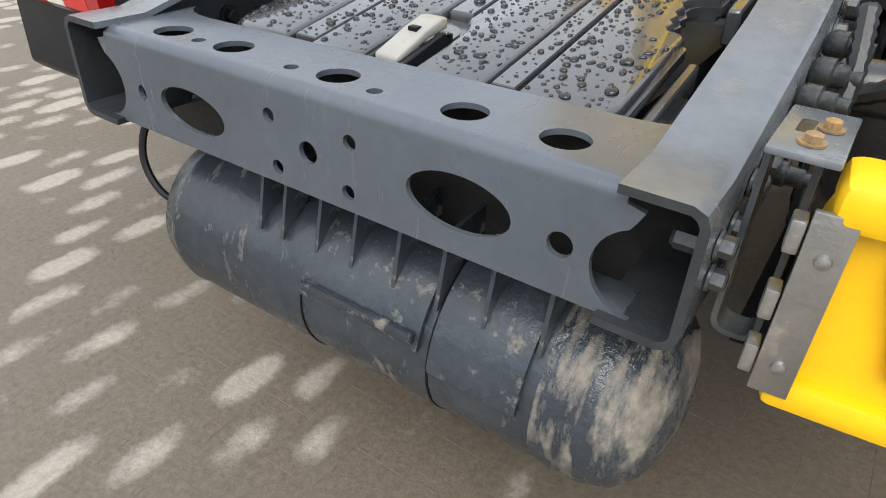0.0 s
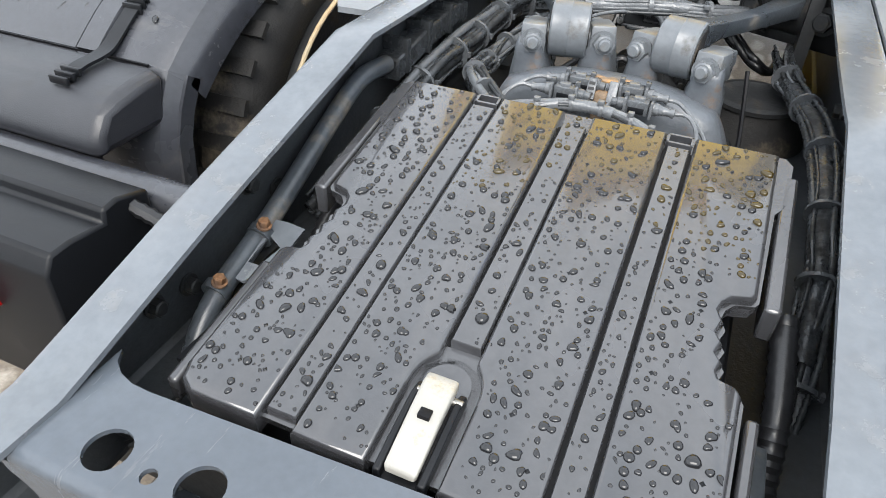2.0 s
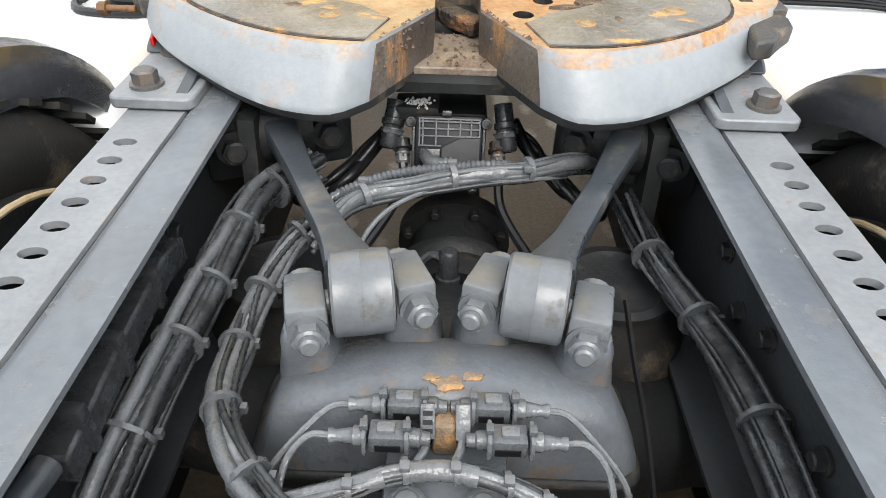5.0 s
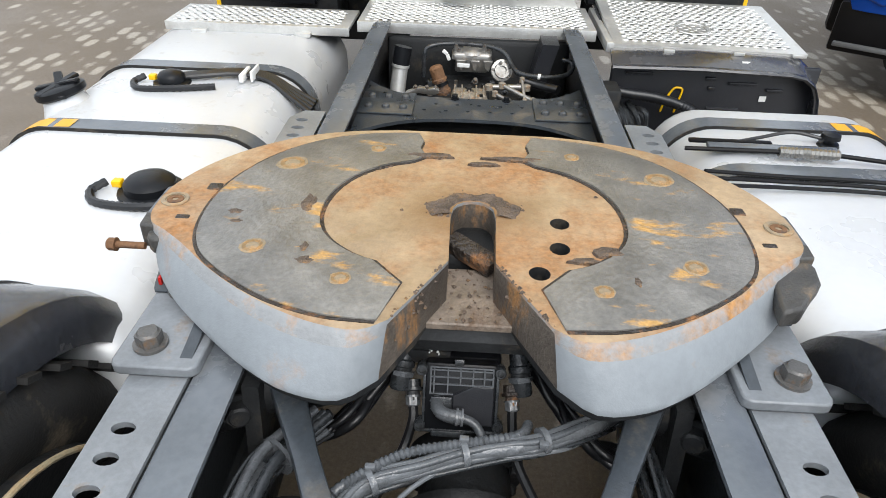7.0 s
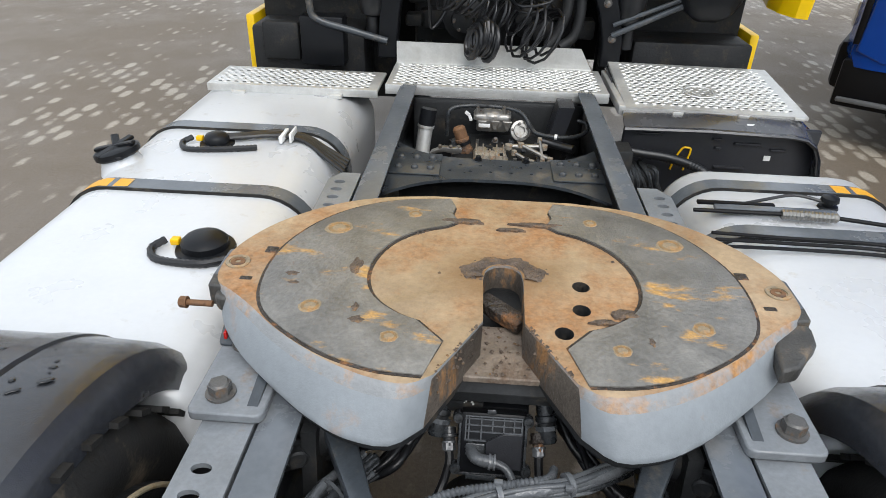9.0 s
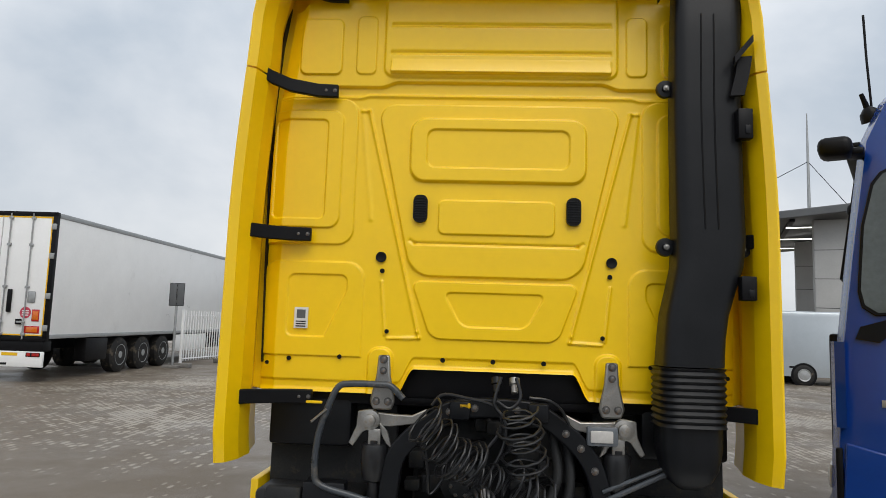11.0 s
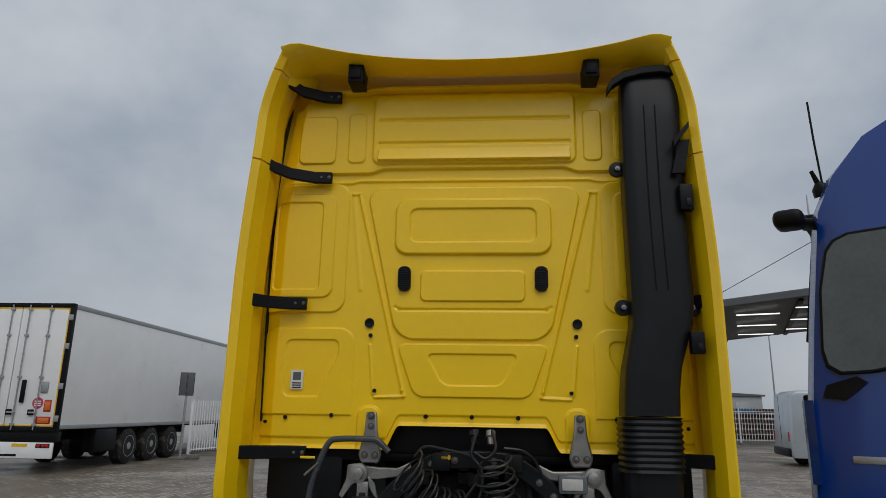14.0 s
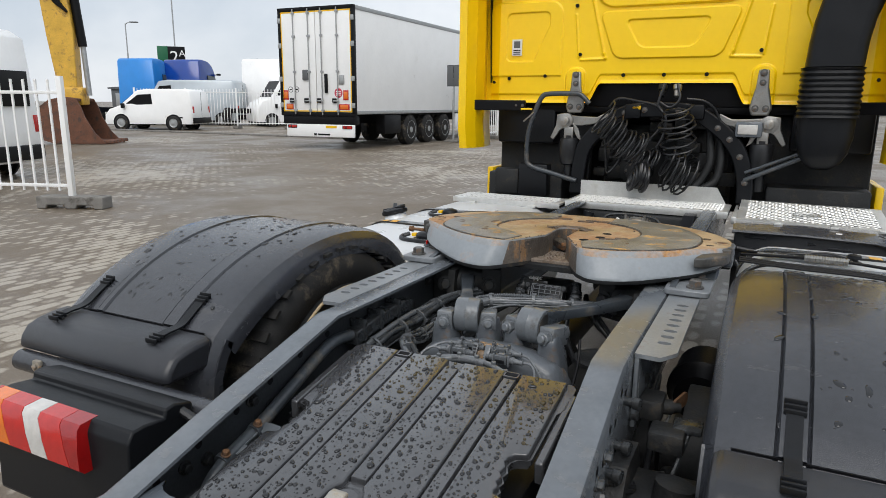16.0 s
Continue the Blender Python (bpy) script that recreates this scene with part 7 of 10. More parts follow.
        part("housing_hose", tube(bmesh.new(), [(0.50 + 0.012 * k, 3.04, 0.64 - 0.01 * (k % 3)), (0.52 + 0.014 * k, 3.0 + 0.01 * math.sin(a), 0.61 + 0.012 * math.cos(a)), (0.55 + 0.012 * k, 2.99, 0.56), (0.54 + 0.02 * k, 3.02, 0.48)], 0.008 if k % 2 else 0.011, 8, 6, 0.0015 if k % 3 == 0 else 0.0), M_HOSE if k % 2 else M_LOOM, hs)
    bm = prism(bmesh.new(), [(0.955, 0.0), (0.985, 0.0), (0.962, -0.016)], lambda u, v, w: (u, 3.056 + 0.4 * v + w, 0.802 + v), 0, 0.003)
    part("housing_label", bm, M_STICKER, hs)
    for x in (0.70, 0.95, 1.16):
        part("housing_clip", B((x - 0.02, 3.085, 0.812), (x + 0.02, 3.098, 0.826), 0.003), M_TREAD, hs)


catwalk()


# -- cross brace with bolt rows, gearbox and engine parts between the rails --
def brace_and_gearbox():
    def edge(y0, dip):
        return [(x, y0 + dip * (abs(x) / 0.33) ** 2.4) for x in [0.33 - 0.66 * k / 16 for k in range(17)]]
    outline = [(-0.345, 2.36)] + [(x, 2.49 - 0.125 * (abs(x) / 0.335) ** 3) for x in [-0.31 + 0.62 * k / 14 for k in range(15)]] + [(0.345, 2.36), (0.345, 2.78)] + [(x, 2.655 + 0.115 * (abs(x) / 0.335) ** 4) for x in [0.31 - 0.62 * k / 14 for k in range(15)]] + [(-0.345, 2.78)]
    holes = [oval(-0.15 + 0.033 * k, 2.55 + 0.05 * (k % 2), 0.0065, 0.0065, 10) for k in range(10)]
    bm = sheet(bmesh.new(), outline, holes, lambda u, v: (u, v, 0.772))
    for f in bm.faces:
        f.normal_update()
        if f.normal.z < 0:
            f.normal_flip()
    br = part("cross_brace", bm, M_FRAME_DIRTY, TRUCK, "dark gusseted cross brace with bolt rows", mods=(("SOLIDIFY", 0.010),))
    part("brace_web", B((-0.32, 2.57, 0.62), (0.32, 2.58, 0.765)), M_UNDER, br)
    for s in (-1, 1):
        part("gusset_plate", B((s * 0.263 - 0.082, 2.495, 0.7735), (s * 0.263 + 0.082, 2.665, 0.780), 0.003), M_FRAME_DIRTY, br)
        for i in range(3):
            for j in range(2):
                part("brace_bolt", lathe(bmesh.new(), (s * (0.212 + 0.052 * i), 2.54 + 0.082 * j, 0.780), (0, 0, 1), [(0, 0.013), (0.007, 0.012), (0.011, 0.007), (0.012, 0.001)], 12), M_FRAME_DIRTY, br)
    for s in (-0.06, 0.10):
        part("brace_bolt", hexbolt(bmesh.new(), (s, 2.645, 0.773), (0, 0, 1), 0.010, 0.012, 1.3), M_BLACK, br)
    gb_ = part("gearbox", B((-0.17, 2.80, 0.40), (0.20, 3.60, 0.66), 0.04, 3), M_UNDER, TRUCK, "dirty aluminium gearbox with actuators")
    al = M_STEEL
    random.seed(7)
    act = part("actuator", B((-0.075, 3.105, 0.70), (0.050, 3.17, 0.758), 0.010), al, gb_, "bright cast actuator")
    part("actuator_lid", loft(bmesh.new(), [[(x, y, z) for x, y in rrect(-0.088 + e, 3.095 + e, 0.062 - e, 3.175 - e, 0.014, 4)] for z, e in ((0.752, 0.0), (0.768, 0.0), (0.776, 0.006), (0.778, 0.016))]), al, act, sharp=40)
    part("actuator_dome", lathe(bmesh.new(), (-0.012, 3.13, 0.776), (0, -0.15, 1), [(0, 0.044), (0.006, 0.040), (0.012, 0.028), (0.014, 0.012), (0.0142, 0.001)], 20), al, act)
    for x, h in ((-0.072, 0.022), (-0.060, 0.008), (0.032, 0.024), (0.048, 0.010)):
        part("lid_lug", cyl(bmesh.new(), (x, 3.112, 0.772), (x, 3.112, 0.776 + h), 0.008, 10), al, act)
        part("lid_bolt", hexbolt(bmesh.new(), (x, 3.112, 0.776 + h), (0, 0, 1), 0.0065, 0.006, 1.2), M_BOLT, act)
    for a in (-0.070, -0.018, 0.030):
        part("cast_web", prism(bmesh.new(), [(a, 0.752), (a + 0.036, 0.752), (a + 0.022, 0.712), (a + 0.008, 0.722)], lambda u, v, w: (u, w, v), 3.088, 3.104), al, act, mods=(("BEVEL", 0.002),))
    part("actuator_plate", B((-0.066, 3.082, 0.728), (-0.020, 3.087, 0.742), 0.001, 2, None), M_CLAMP_WHITE, act)
    part("actuator_flange", lathe(bmesh.new(), (0.098, 3.08, 0.722), (0.2, -1, 0.45), [(0, 0.040), (0.016, 0.040), (0.018, 0.030), (0.024, 0.028), (0.024, 0.016), (0.014, 0.015), (0.014, 0.001)], 22), al, gb_)
    for k in range(5):
        a = 0.5 + 1.2566 * k
        part("flange_bolt", hexbolt(bmesh.new(), (0.100 + 0.033 * math.cos(a), 3.062, 0.728 + 0.030 * math.sin(a)), (0.2, -1, 0.45), 0.0055, 0.005, 1.2), M_BOLT, gb_)
    can = part("solenoid", lathe(bmesh.new(), (-0.101, 2.985, 0.64), (-0.34, 0.10, 0.94), [(0, 0.024), (0.022, 0.024), (0.024, 0.028), (0.034, 0.028), (0.036, 0.0245), (0.068, 0.0245), (0.070, 0.028), (0.078, 0.028), (0.080, 0.0245), (0.118, 0.0245), (0.126, 0.018), (0.127, 0.004)], 20), M_RUST, gb_, "rusty solenoid can")
    part("solenoid_band", lathe(bmesh.new(), (-0.118, 2.99, 0.690), (-0.34, 0.10, 0.94), [(0, 0.0275), (0, 0.0285), (0.012, 0.0285), (0.012, 0.0275)], 20), M_BLACK, can)
    # ribbed lower casting, selector lever and struts
    low = part("shift_casting", loft(bmesh.new(), [[(x, y, z) for x, y in rrect(-0.080 + e, 2.89 + e, 0.050 - e, 2.99 - e, 0.016, 4)] for z, e in ((0.60, 0.0), (0.672, 0.0), (0.686, 0.006), (0.690, 0.016))]), M_CRUSTY, gb_, "grey ribbed casting")
    for k in range(5):
        part("cast_rib", B((-0.072 + 0.026 * k, 2.884, 0.61), (-0.066 + 0.026 * k, 2.99, 0.697), 0.002), M_CRUSTY, low)
    part("casting_neck", lathe(bmesh.new(), (-0.015, 2.93, 0.684), (0, -0.4, 1), [(0, 0.030), (0.006, 0.030), (0.008, 0.022), (0.010, 0.022), (0.010, 0.016), (0.002, 0.015), (0.002, 0.001)], 20), al, low)
    part("selector_lever", loft(bmesh.new(), [[(x, y + a * 0.011, z + b * h) for a, b in rrect(-1, -1, 1, 1, 0.4, 2)] for x, y, z, h in ((-0.243, 2.895, 0.684, 0.004), (-0.236, 2.898, 0.688, 0.010), (-0.215, 2.90, 0.697, 0.008), (-0.19, 2.905, 0.703, 0.012), (-0.16, 2.90, 0.700, 0.011), (-0.135, 2.90, 0.703, 0.014), (-0.122, 2.90, 0.702, 0.006))]), al, gb_, "bright forged lever")
    for x in (-0.205, -0.165, -0.135):
        part("lever_bolt", hexbolt(bmesh.new(), (x, 2.898, 0.710), (0, -0.4, 1), 0.007, 0.008, 1.3), M_BOLT, gb_)
    for a, b, r in (((0.10, 2.955, 0.712), (0.208, 2.895, 0.682), 0.008), ((0.055, 2.96, 0.702), (0.185, 2.955, 0.708), 0.0105), ((0.075, 2.93, 0.69), (0.14, 2.885, 0.672), 0.007), ((0.17, 2.97, 0.73), (0.18, 2.89, 0.68), 0.006)):
        rod = part("selector_rod", cyl(bmesh.new(), a, b, r, 12), al, gb_)
        for q in (a, b):
            part("rod_joint", lathe(bmesh.new(), (q[0], q[1], q[2] - 0.010), (0, 0, 1), [(0, r * 1.5), (0.018, r * 1.5), (0.020, r), (0.0205, 0.001)], 12), M_CRUSTY, rod)
    for k in range(70):
        x, y = random.uniform(-0.17, 0.21), random.uniform(2.83, 3.08)
        z, r = random.uniform(0.63, 0.69), random.uniform(0.006, 0.016)
        if k % 3 == 0:
            bm = cyl(bmesh.new(), (x, y, z - 0.03), (x, y, z + r), r, 10)
        elif k % 3 == 1:
            bm = B((x - r, y - r * 1.3, z - 0.02), (x + r, y + r * 1.3, z + r), 0.004)
        else:
            bm = hexbolt(bmesh.new(), (x, y, z), (random.uniform(-0.6, 0.6), random.uniform(-0.9, 0), 1), r * 0.7, r, 1.3)
        part("gearbox_fitting", bm, random.choice((al, M_UNDER, M_LOOM, M_BOLT)), gb_)
    part("exhaust_pipe", tube(bmesh.new(), [(-0.285, 2.95, 0.55), (-0.28, 2.97, 0.64), (-0.270, 3.0, 0.74), (-0.262, 3.01, 0.79)], 0.028, 16), M_TREAD, gb_)
    part("pipe_sleeve", cyl(bmesh.new(), (-0.2685, 3.001, 0.752), (-0.257, 3.012, 0.818), 0.031, 18), M_BLACK, gb_)
    gh = part("gear_hose", tube(bmesh.new(), [(-0.192, 3.10, 0.68), (-0.19, 3.10, 0.755), (-0.178, 3.108, 0.788), (-0.13, 3.118, 0.800), (-0.05, 3.122, 0.803), (0.05, 3.115, 0.799), (0.105, 3.09, 0.786), (0.138, 3.05, 0.750), (0.165, 3.02, 0.735), (0.247, 3.0, 0.732), (0.315, 3.02, 0.732), (0.352, 3.05, 0.742), (0.352, 3.08, 0.765), (0.32, 3.09, 0.77)], 0.0085, 10), M_LOOM, gb_)
    part("hose_band", cyl(bmesh.new(), (0.228, 3.0035, 0.7325), (0.238, 3.0015, 0.7322), 0.0105, 14), M_CLAMP_WHITE, gh)
    part("pipe_band", lathe(bmesh.new(), (-0.2685, 3.0005, 0.748), (0.15, 0.15, 0.97), [(0, 0.029), (0, 0.0325), (0.010, 0.0325), (0.010, 0.029)], 20), M_TREAD, gb_)
    part("fan_cowl", loft(bmesh.new(), [[(x, y, z) for x, z in ((0.20, zb), (0.26, zb), (0.30, 0.83), (0.24, 0.83))] for y, zb in ((3.06, 0.66), (3.18, 0.62))]), M_BOLSTER, gb_)
    part("gear_hose", tube(bmesh.new(), [(0.30, 2.95, 0.705), (0.24, 3.0, 0.70), (0.17, 3.02, 0.71)], 0.016, 10), M_HOSE, gb_)
    for k in range(6):
        part("gear_cable", tube(bmesh.new(), [(0.25 + 0.01 * k, 2.86, 0.60), (0.27 + 0.008 * k, 2.93, 0.655), (0.29, 3.0 + 0.01 * k, 0.66), (0.28, 3.10, 0.62)], 0.006, 7), M_HOSE, gb_)
    for x, z, turn in ((-0.112, 0.776, 40), (-0.100, 0.758, 70)):
        part("white_connector", B((-0.011, -0.006, -0.006), (0.011, 0.006, 0.006), 0.002, 2, pose(x, 3.10, z, 0, turn, 0)), M_CLAMP_WHITE, gb_)
    part("heat_shield", B((-0.34, 3.19, 0.50), (0.36, 3.23, 0.80), 0.02), M_UNDER, gb_)
    for s in (-1, 1):
        part("hanger", B((s * 0.395 - 0.012, 2.87, 0.60), (s * 0.395 + 0.10 * (s > 0) + 0.012, 2.98, 0.74), 0.01), M_UNDER, RAILS[s])


brace_and_gearbox()

# -- cab --
CX = -0.017


def smooth01(t):
    t = np.clip(t, 0, 1)
    return t * t * (3 - 2 * t)


def cab_wall():
    """The pressed rear wall: swages, raised fields and a stepped lower edge are all relief of one skin."""
    nu, nv = 690, 690
    u = np.linspace(-1.176, 1.176, nu)
    ax = np.abs(u)
    zb = 1.425 + 0.125 * smooth01((0.475 - ax) / 0.085)
    zt = 3.545 - 0.03 * smooth01((ax - 0.55) / 0.15) - 0.10 * smooth01((ax - 0.95) / 0.2) ** 2
    v = np.linspace(0, 1, nv)
    X = np.repeat(u[None, :], nv, 0)
    Z = zb[None, :] + v[:, None] * (zt - zb)[None, :]
    # the wall narrows upwards
    X = X * (1 - 0.075 * smooth01((Z - 2.6) / 1.0))
    H = np.zeros_like(X)

    def sd_box(cx, cz, hx, hz, r):
        qx, qz = np.abs(X - cx) - hx + r, np.abs(Z - cz) - hz + r
        return np.hypot(np.maximum(qx, 0), np.maximum(qz, 0)) + np.minimum(np.maximum(qx, qz), 0) - r

    def sd_trap(cx, z0, z1, h0, h1, r):
        """Distance to a symmetrical tapering field, half-widths h0 below and h1 above."""
        k = (h1 - h0) / (z1 - z0)
        side = (np.abs(X - cx) - (h0 + k * (Z - z0))) / math.hypot(1, k)
        up, dn = Z - z1, z0 - Z
        a = np.maximum(side, np.maximum(up, dn)) + r
        b = np.hypot(np.maximum(side + r, 0), np.maximum(np.maximum(up, dn) + r, 0))
        return np.where((side + r > 0) & (np.maximum(up, dn) + r > 0), b, a) - r

    AX = np.abs(X)

    def step(d, h, w=0.008):
        """A raised (or sunk) field with a narrow sloping flank."""
        nonlocal H
        H = H + 1.35 * h * smooth01(-d / w + 0.5)

    def ridge(d, h, w=0.007):
        nonlocal H
        H = H + 1.35 * h * np.exp(-(d / w) ** 2)

    def seg(x0, z0, x1, z1):
        """Distance to a straight stroke; both halves of the wall carry it."""
        dx, dz = x1 - x0, z1 - z0
        t = np.clip(((AX - x0) * dx + (Z - z0) * dz) / (dx * dx + dz * dz), 0, 1)
        return np.hypot(AX - x0 - t * dx, Z - z0 - t * dz)
    # middle field, wide above, narrow below, with its framed window and two smaller fields
    step(sd_trap(0, 2.015, 2.905, 0.425, 0.628, 0.10), 0.012, 0.010)
    step(sd_box(0, 2.663, 0.445, 0.165, 0.075), 0.016, 0.014)
    step(sd_box(0, 2.670, 0.362, 0.100, 0.045), -0.009, 0.010)
    step(sd_box(0, 2.316, 0.292, 0.087, 0.032), 0.009)
    ridge(seg(0.0, 2.180, 0.41, 2.180), -0.006)
    ridge(seg(0.41, 2.180, 0.435, 2.195), -0.006)
    step(sd_trap(0, 1.703, 1.990, 0.315, 0.420, 0.05), 0.009)
    step(sd_trap(0, 1.766, 1.936, 0.160, 0.254, 0.035), -0.008)
    # slender strut between the middle and the flanks
    ridge(seg(0.671, 2.870, 0.382, 1.735), 0.008, 0.008)
    ridge(seg(0.382, 1.735, 0.372, 1.708), 0.008, 0.008)
    ridge(seg(0.372, 1.703, 0.530, 1.698), 0.007)
    ridge(seg(0.545, 1.715, 0.572, 1.98), 0.006)
    ridge(seg(0.671, 2.870, 0.708, 2.868), 0.006)
    ridge(seg(0.708, 2.868, 0.640, 2.30), 0.004, 0.012)
    for s in (-1, 1):
        # upper flank: three nested frames, open towards the outer edge
        step(sd_box(s * 1.000, 2.548, 0.272, 0.383, 0.08), 0.009)
        step(sd_box(s * 1.020, 2.557, 0.218, 0.309, 0.06), 0.009)
        step(sd_box(s * 1.020, 2.556, 0.140, 0.261, 0.030), -0.008)
        # lower flank with its skewed field
        step(np.maximum(sd_box(s * 0.93, 1.70, 0.270, 0.375, 0.09), (1.60 - Z)), 0.008, 0.010)
        skew = np.maximum(sd_box(s * 0.895, 1.853, 0.150, 0.156, 0.035), ((0.735 + (1.95 - Z) * 0.46) - AX) / 1.10)
        step(skew, -0.008)
        # header corner fields
        step(sd_box(s * 0.935, 3.210, 0.110, 0.152, 0.035), 0.009)
        step(sd_box(s * 0.697, 3.220, 0.052, 0.158, 0.030), 0.007)
        # swelling under the cab mount lever
        step(sd_box(s * 0.560, 1.50, 0.062, 0.150, 0.055), 0.012, 0.014)
    # waist swage and header field
    zw = 2.995 + 0.028 * smooth01((0.62 - AX) / 0.10)
    H = H + 0.022 * smooth01((Z - zw) / 0.012 + 0.5)
    ridge(Z - (2.940 + 0.012 * smooth01((0.72 - AX) / 0.05)), 0.007, 0.008)
    step(sd_box(0, 3.275, 0.600, 0.225, 0.05), 0.010, 0.016)
    for zz in (3.332, 3.180):
        ridge(np.where(AX < 0.57, Z - zz, 9), -0.007, 0.009)
    H = H + np.where(AX < 0.565, 0.026 * np.clip((3.145 - Z) / 0.075, 0, 1) * smooth01((Z - 3.066) / 0.008 + 0.5), 0)
    # edge crease, the crease above the hem, the rolled hem itself
    edge = np.clip((AX - 1.096 * (1 - 0.075 * smooth01((Z - 2.6) / 1.0))) / 0.08, 0, 1)
    low = zb[None, :] + 0.055
    H = H - 0.010 * smooth01((low - Z) / 0.016 + 0.5)
    H = H + 0.014 * np.exp(-((v[:, None] * (zt - zb)[None, :]) / 0.012) ** 2)
    Y = 3.735 - H + 0.045 * edge
    Y = Y + 0.05 * np.clip((Z - 3.45) / 0.1, 0, 1) ** 2
    V = np.stack([X + CX, Y, Z], -1).reshape(-1, 3)
    i = np.arange(nu * nv).reshape(nv, nu)
    Fc = np.stack([i[:-1, :-1], i[:-1, 1:], i[1:, 1:], i[1:, :-1]], -1).reshape(-1, 4)
    ob = mesh_np("cab_rear_wall", V.tolist(), Fc.tolist(), M_YELLOW, TRUCK, label="yellow pressed steel cab rear wall with raised panels")
    ob.data.shade_smooth()
    return ob


WALL = cab_wall()


def cab_shell():
    # side skins, roof and floor behind the rear wall
    for s in (-1, 1):
        loops = []
        for z in (1.42, 2.0, 2.6, 3.0, 3.3, 3.5, 3.64):
            w = 1.225 - 0.09 * max(0, (z - 2.6) / 1.0) - 0.04 * max(0, (z - 3.3) / 0.35)
            loops.append([(CX + s * (w - 0.085), 3.80, z), (CX + s * w, 3.86, z), (CX + s * w, 5.7, z), (CX + s * (w - 0.1), 5.9, z)])
        part("cab_side", loft(bmesh.new(), loops, cap=False, closed=False), M_YELLOW, WALL, mods=(("SOLIDIFY", 0.02),))
    # floor and tunnel are blackened to stand for the shade under the cab
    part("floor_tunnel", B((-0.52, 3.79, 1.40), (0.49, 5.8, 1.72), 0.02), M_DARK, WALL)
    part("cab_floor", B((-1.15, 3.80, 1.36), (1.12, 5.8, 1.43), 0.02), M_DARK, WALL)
    # roof cap with its rear lip that dips in the middle
    nx = 41
    loops = []
    for y, zo, dip, hw in ((3.80, 3.60, 0.0, 1.02), (3.66, 3.615, 0.0, 1.03), (3.595, 3.612, 0.01, 1.04), (3.588, 3.583, 0.02, 1.06), (3.560, 3.580, 0.025, 1.07), (3.47, 3.592, 0.045, 1.085), (3.40, 3.606, 0.080, 1.095), (3.385, 3.617, 0.098, 1.105), (3.395, 3.627, 0.098, 1.105), (3.45, 3.645, 0.09, 1.11), (3.9, 3.72, 0.04, 1.10), (4.6, 3.80, 0.02, 1.08), (5.4, 3.80, 0.02, 1.05)):
        row = []
        for k in range(nx):
            t = -1 + 2 * k / (nx - 1)
            rise = dip * (1.35 * abs(t) ** 2.3 - 0.42)
            fall = -0.055 * max(0, (abs(t) - 0.88) / 0.12) ** 2 if y > 3.38 else 0
            row.append((CX + t * hw, y - 0.055 * (1 - abs(t) ** 2) * (-1 if y < 3.65 else 0), zo + rise + fall))
        loops.append(row)
    part("roof_cap", loft(bmesh.new(), loops, cap=False, closed=False), M_YELLOW, WALL, "yellow roof lip", mods=(("SOLIDIFY", 0.012),), sharp=60)
    loops = []
    for k in range(33):
        x = -0.99 + 1.98 * k / 32
        z = 3.512 + 0.022 * (1 - float(smooth01(np.array((abs(x) - 0.60) / 0.10)))) - 0.03 * max(0.0, (abs(x) - 0.85) / 0.14)
        loops.append([(CX + x, y, z + h) for y, h in ((3.745, -0.012), (3.690, -0.012), (3.676, -0.004), (3.680, 0.010), (3.745, 0.014))])
    part("wall_top_lip", loft(bmesh.new(), loops), M_YELLOW, WALL, "yellow folded lip along the wall top")
    for x in (-0.70, 0.66):
        p = part("roof_bracket", B((x - 0.045, 3.50, 3.485), (x + 0.045, 3.64, 3.615), 0.006), M_DARK, WALL, "black roof bracket")
        part("bracket_face", B((x - 0.032, 3.488, 3.505), (x + 0.032, 3.504, 3.585), 0.004), M_DARK, WALL)
    for s in (-1, 1):
        # side fairings: hollow section with an inward return, split at the waist
        for z0, z1, nm in ((1.115, 2.985, "lower"), (2.995, 3.530, "upper"), (3.538, 3.64, "upper")):
            loops = []
            n = 14
            for k in range(n + 1):
                z = z0 + (z1 - z0) * k / n
                xo = 1.272 - 0.045 * smooth01(np.array((z - 2.2) / 1.2)) - 0.12 * max(0, (z - 3.25) / 0.4) ** 1.5
                xi = xo - 0.083 + 0.012 * max(0, (z - 3.2) / 0.4)
                yr = 3.435 + 0.03 * max(0, (z - 2.8)) - 0.05 * max(0, (z - 3.3) / 0.35)
                kick = 0.03 * max(0, 1 - (z - 1.115) / 0.05) * (nm == "lower")
                pts = [(xo, 3.95), (xo + 0.004, 3.60), (xo, yr + 0.02), (xo - 0.006, yr), (xo - 0.016, yr - 0.004), (xo - 0.050, yr + 0.020), (xi + 0.012, yr + 0.085), (xi + 0.003, yr + 0.12), (xi, 3.69), (xi + 0.03, 3.80), (xi + 0.06, 3.95)]
                loops.append([(CX + s * x, y + kick, z) for x, y in pts])
            part("side_fairing", loft(bmesh.new(), loops), M_YELLOW, WALL, "yellow side air deflector", sharp=11)
        # slanted cheek inside the roof corner
        A_, B_, C_, D_ = (1.118, 3.455, 3.672), (0.955, 3.690, 3.606), (0.985, 3.700, 3.500), (1.128, 3.510, 3.505)
        bm = bmesh.new()
        bm.faces.new([bm.verts.new((CX + s * x, y, z)) for x, y, z in (A_, B_, C_, D_)])
        part("roof_cheek", bm, M_YELLOW, WALL, mods=(("SOLIDIFY", 0.008),))
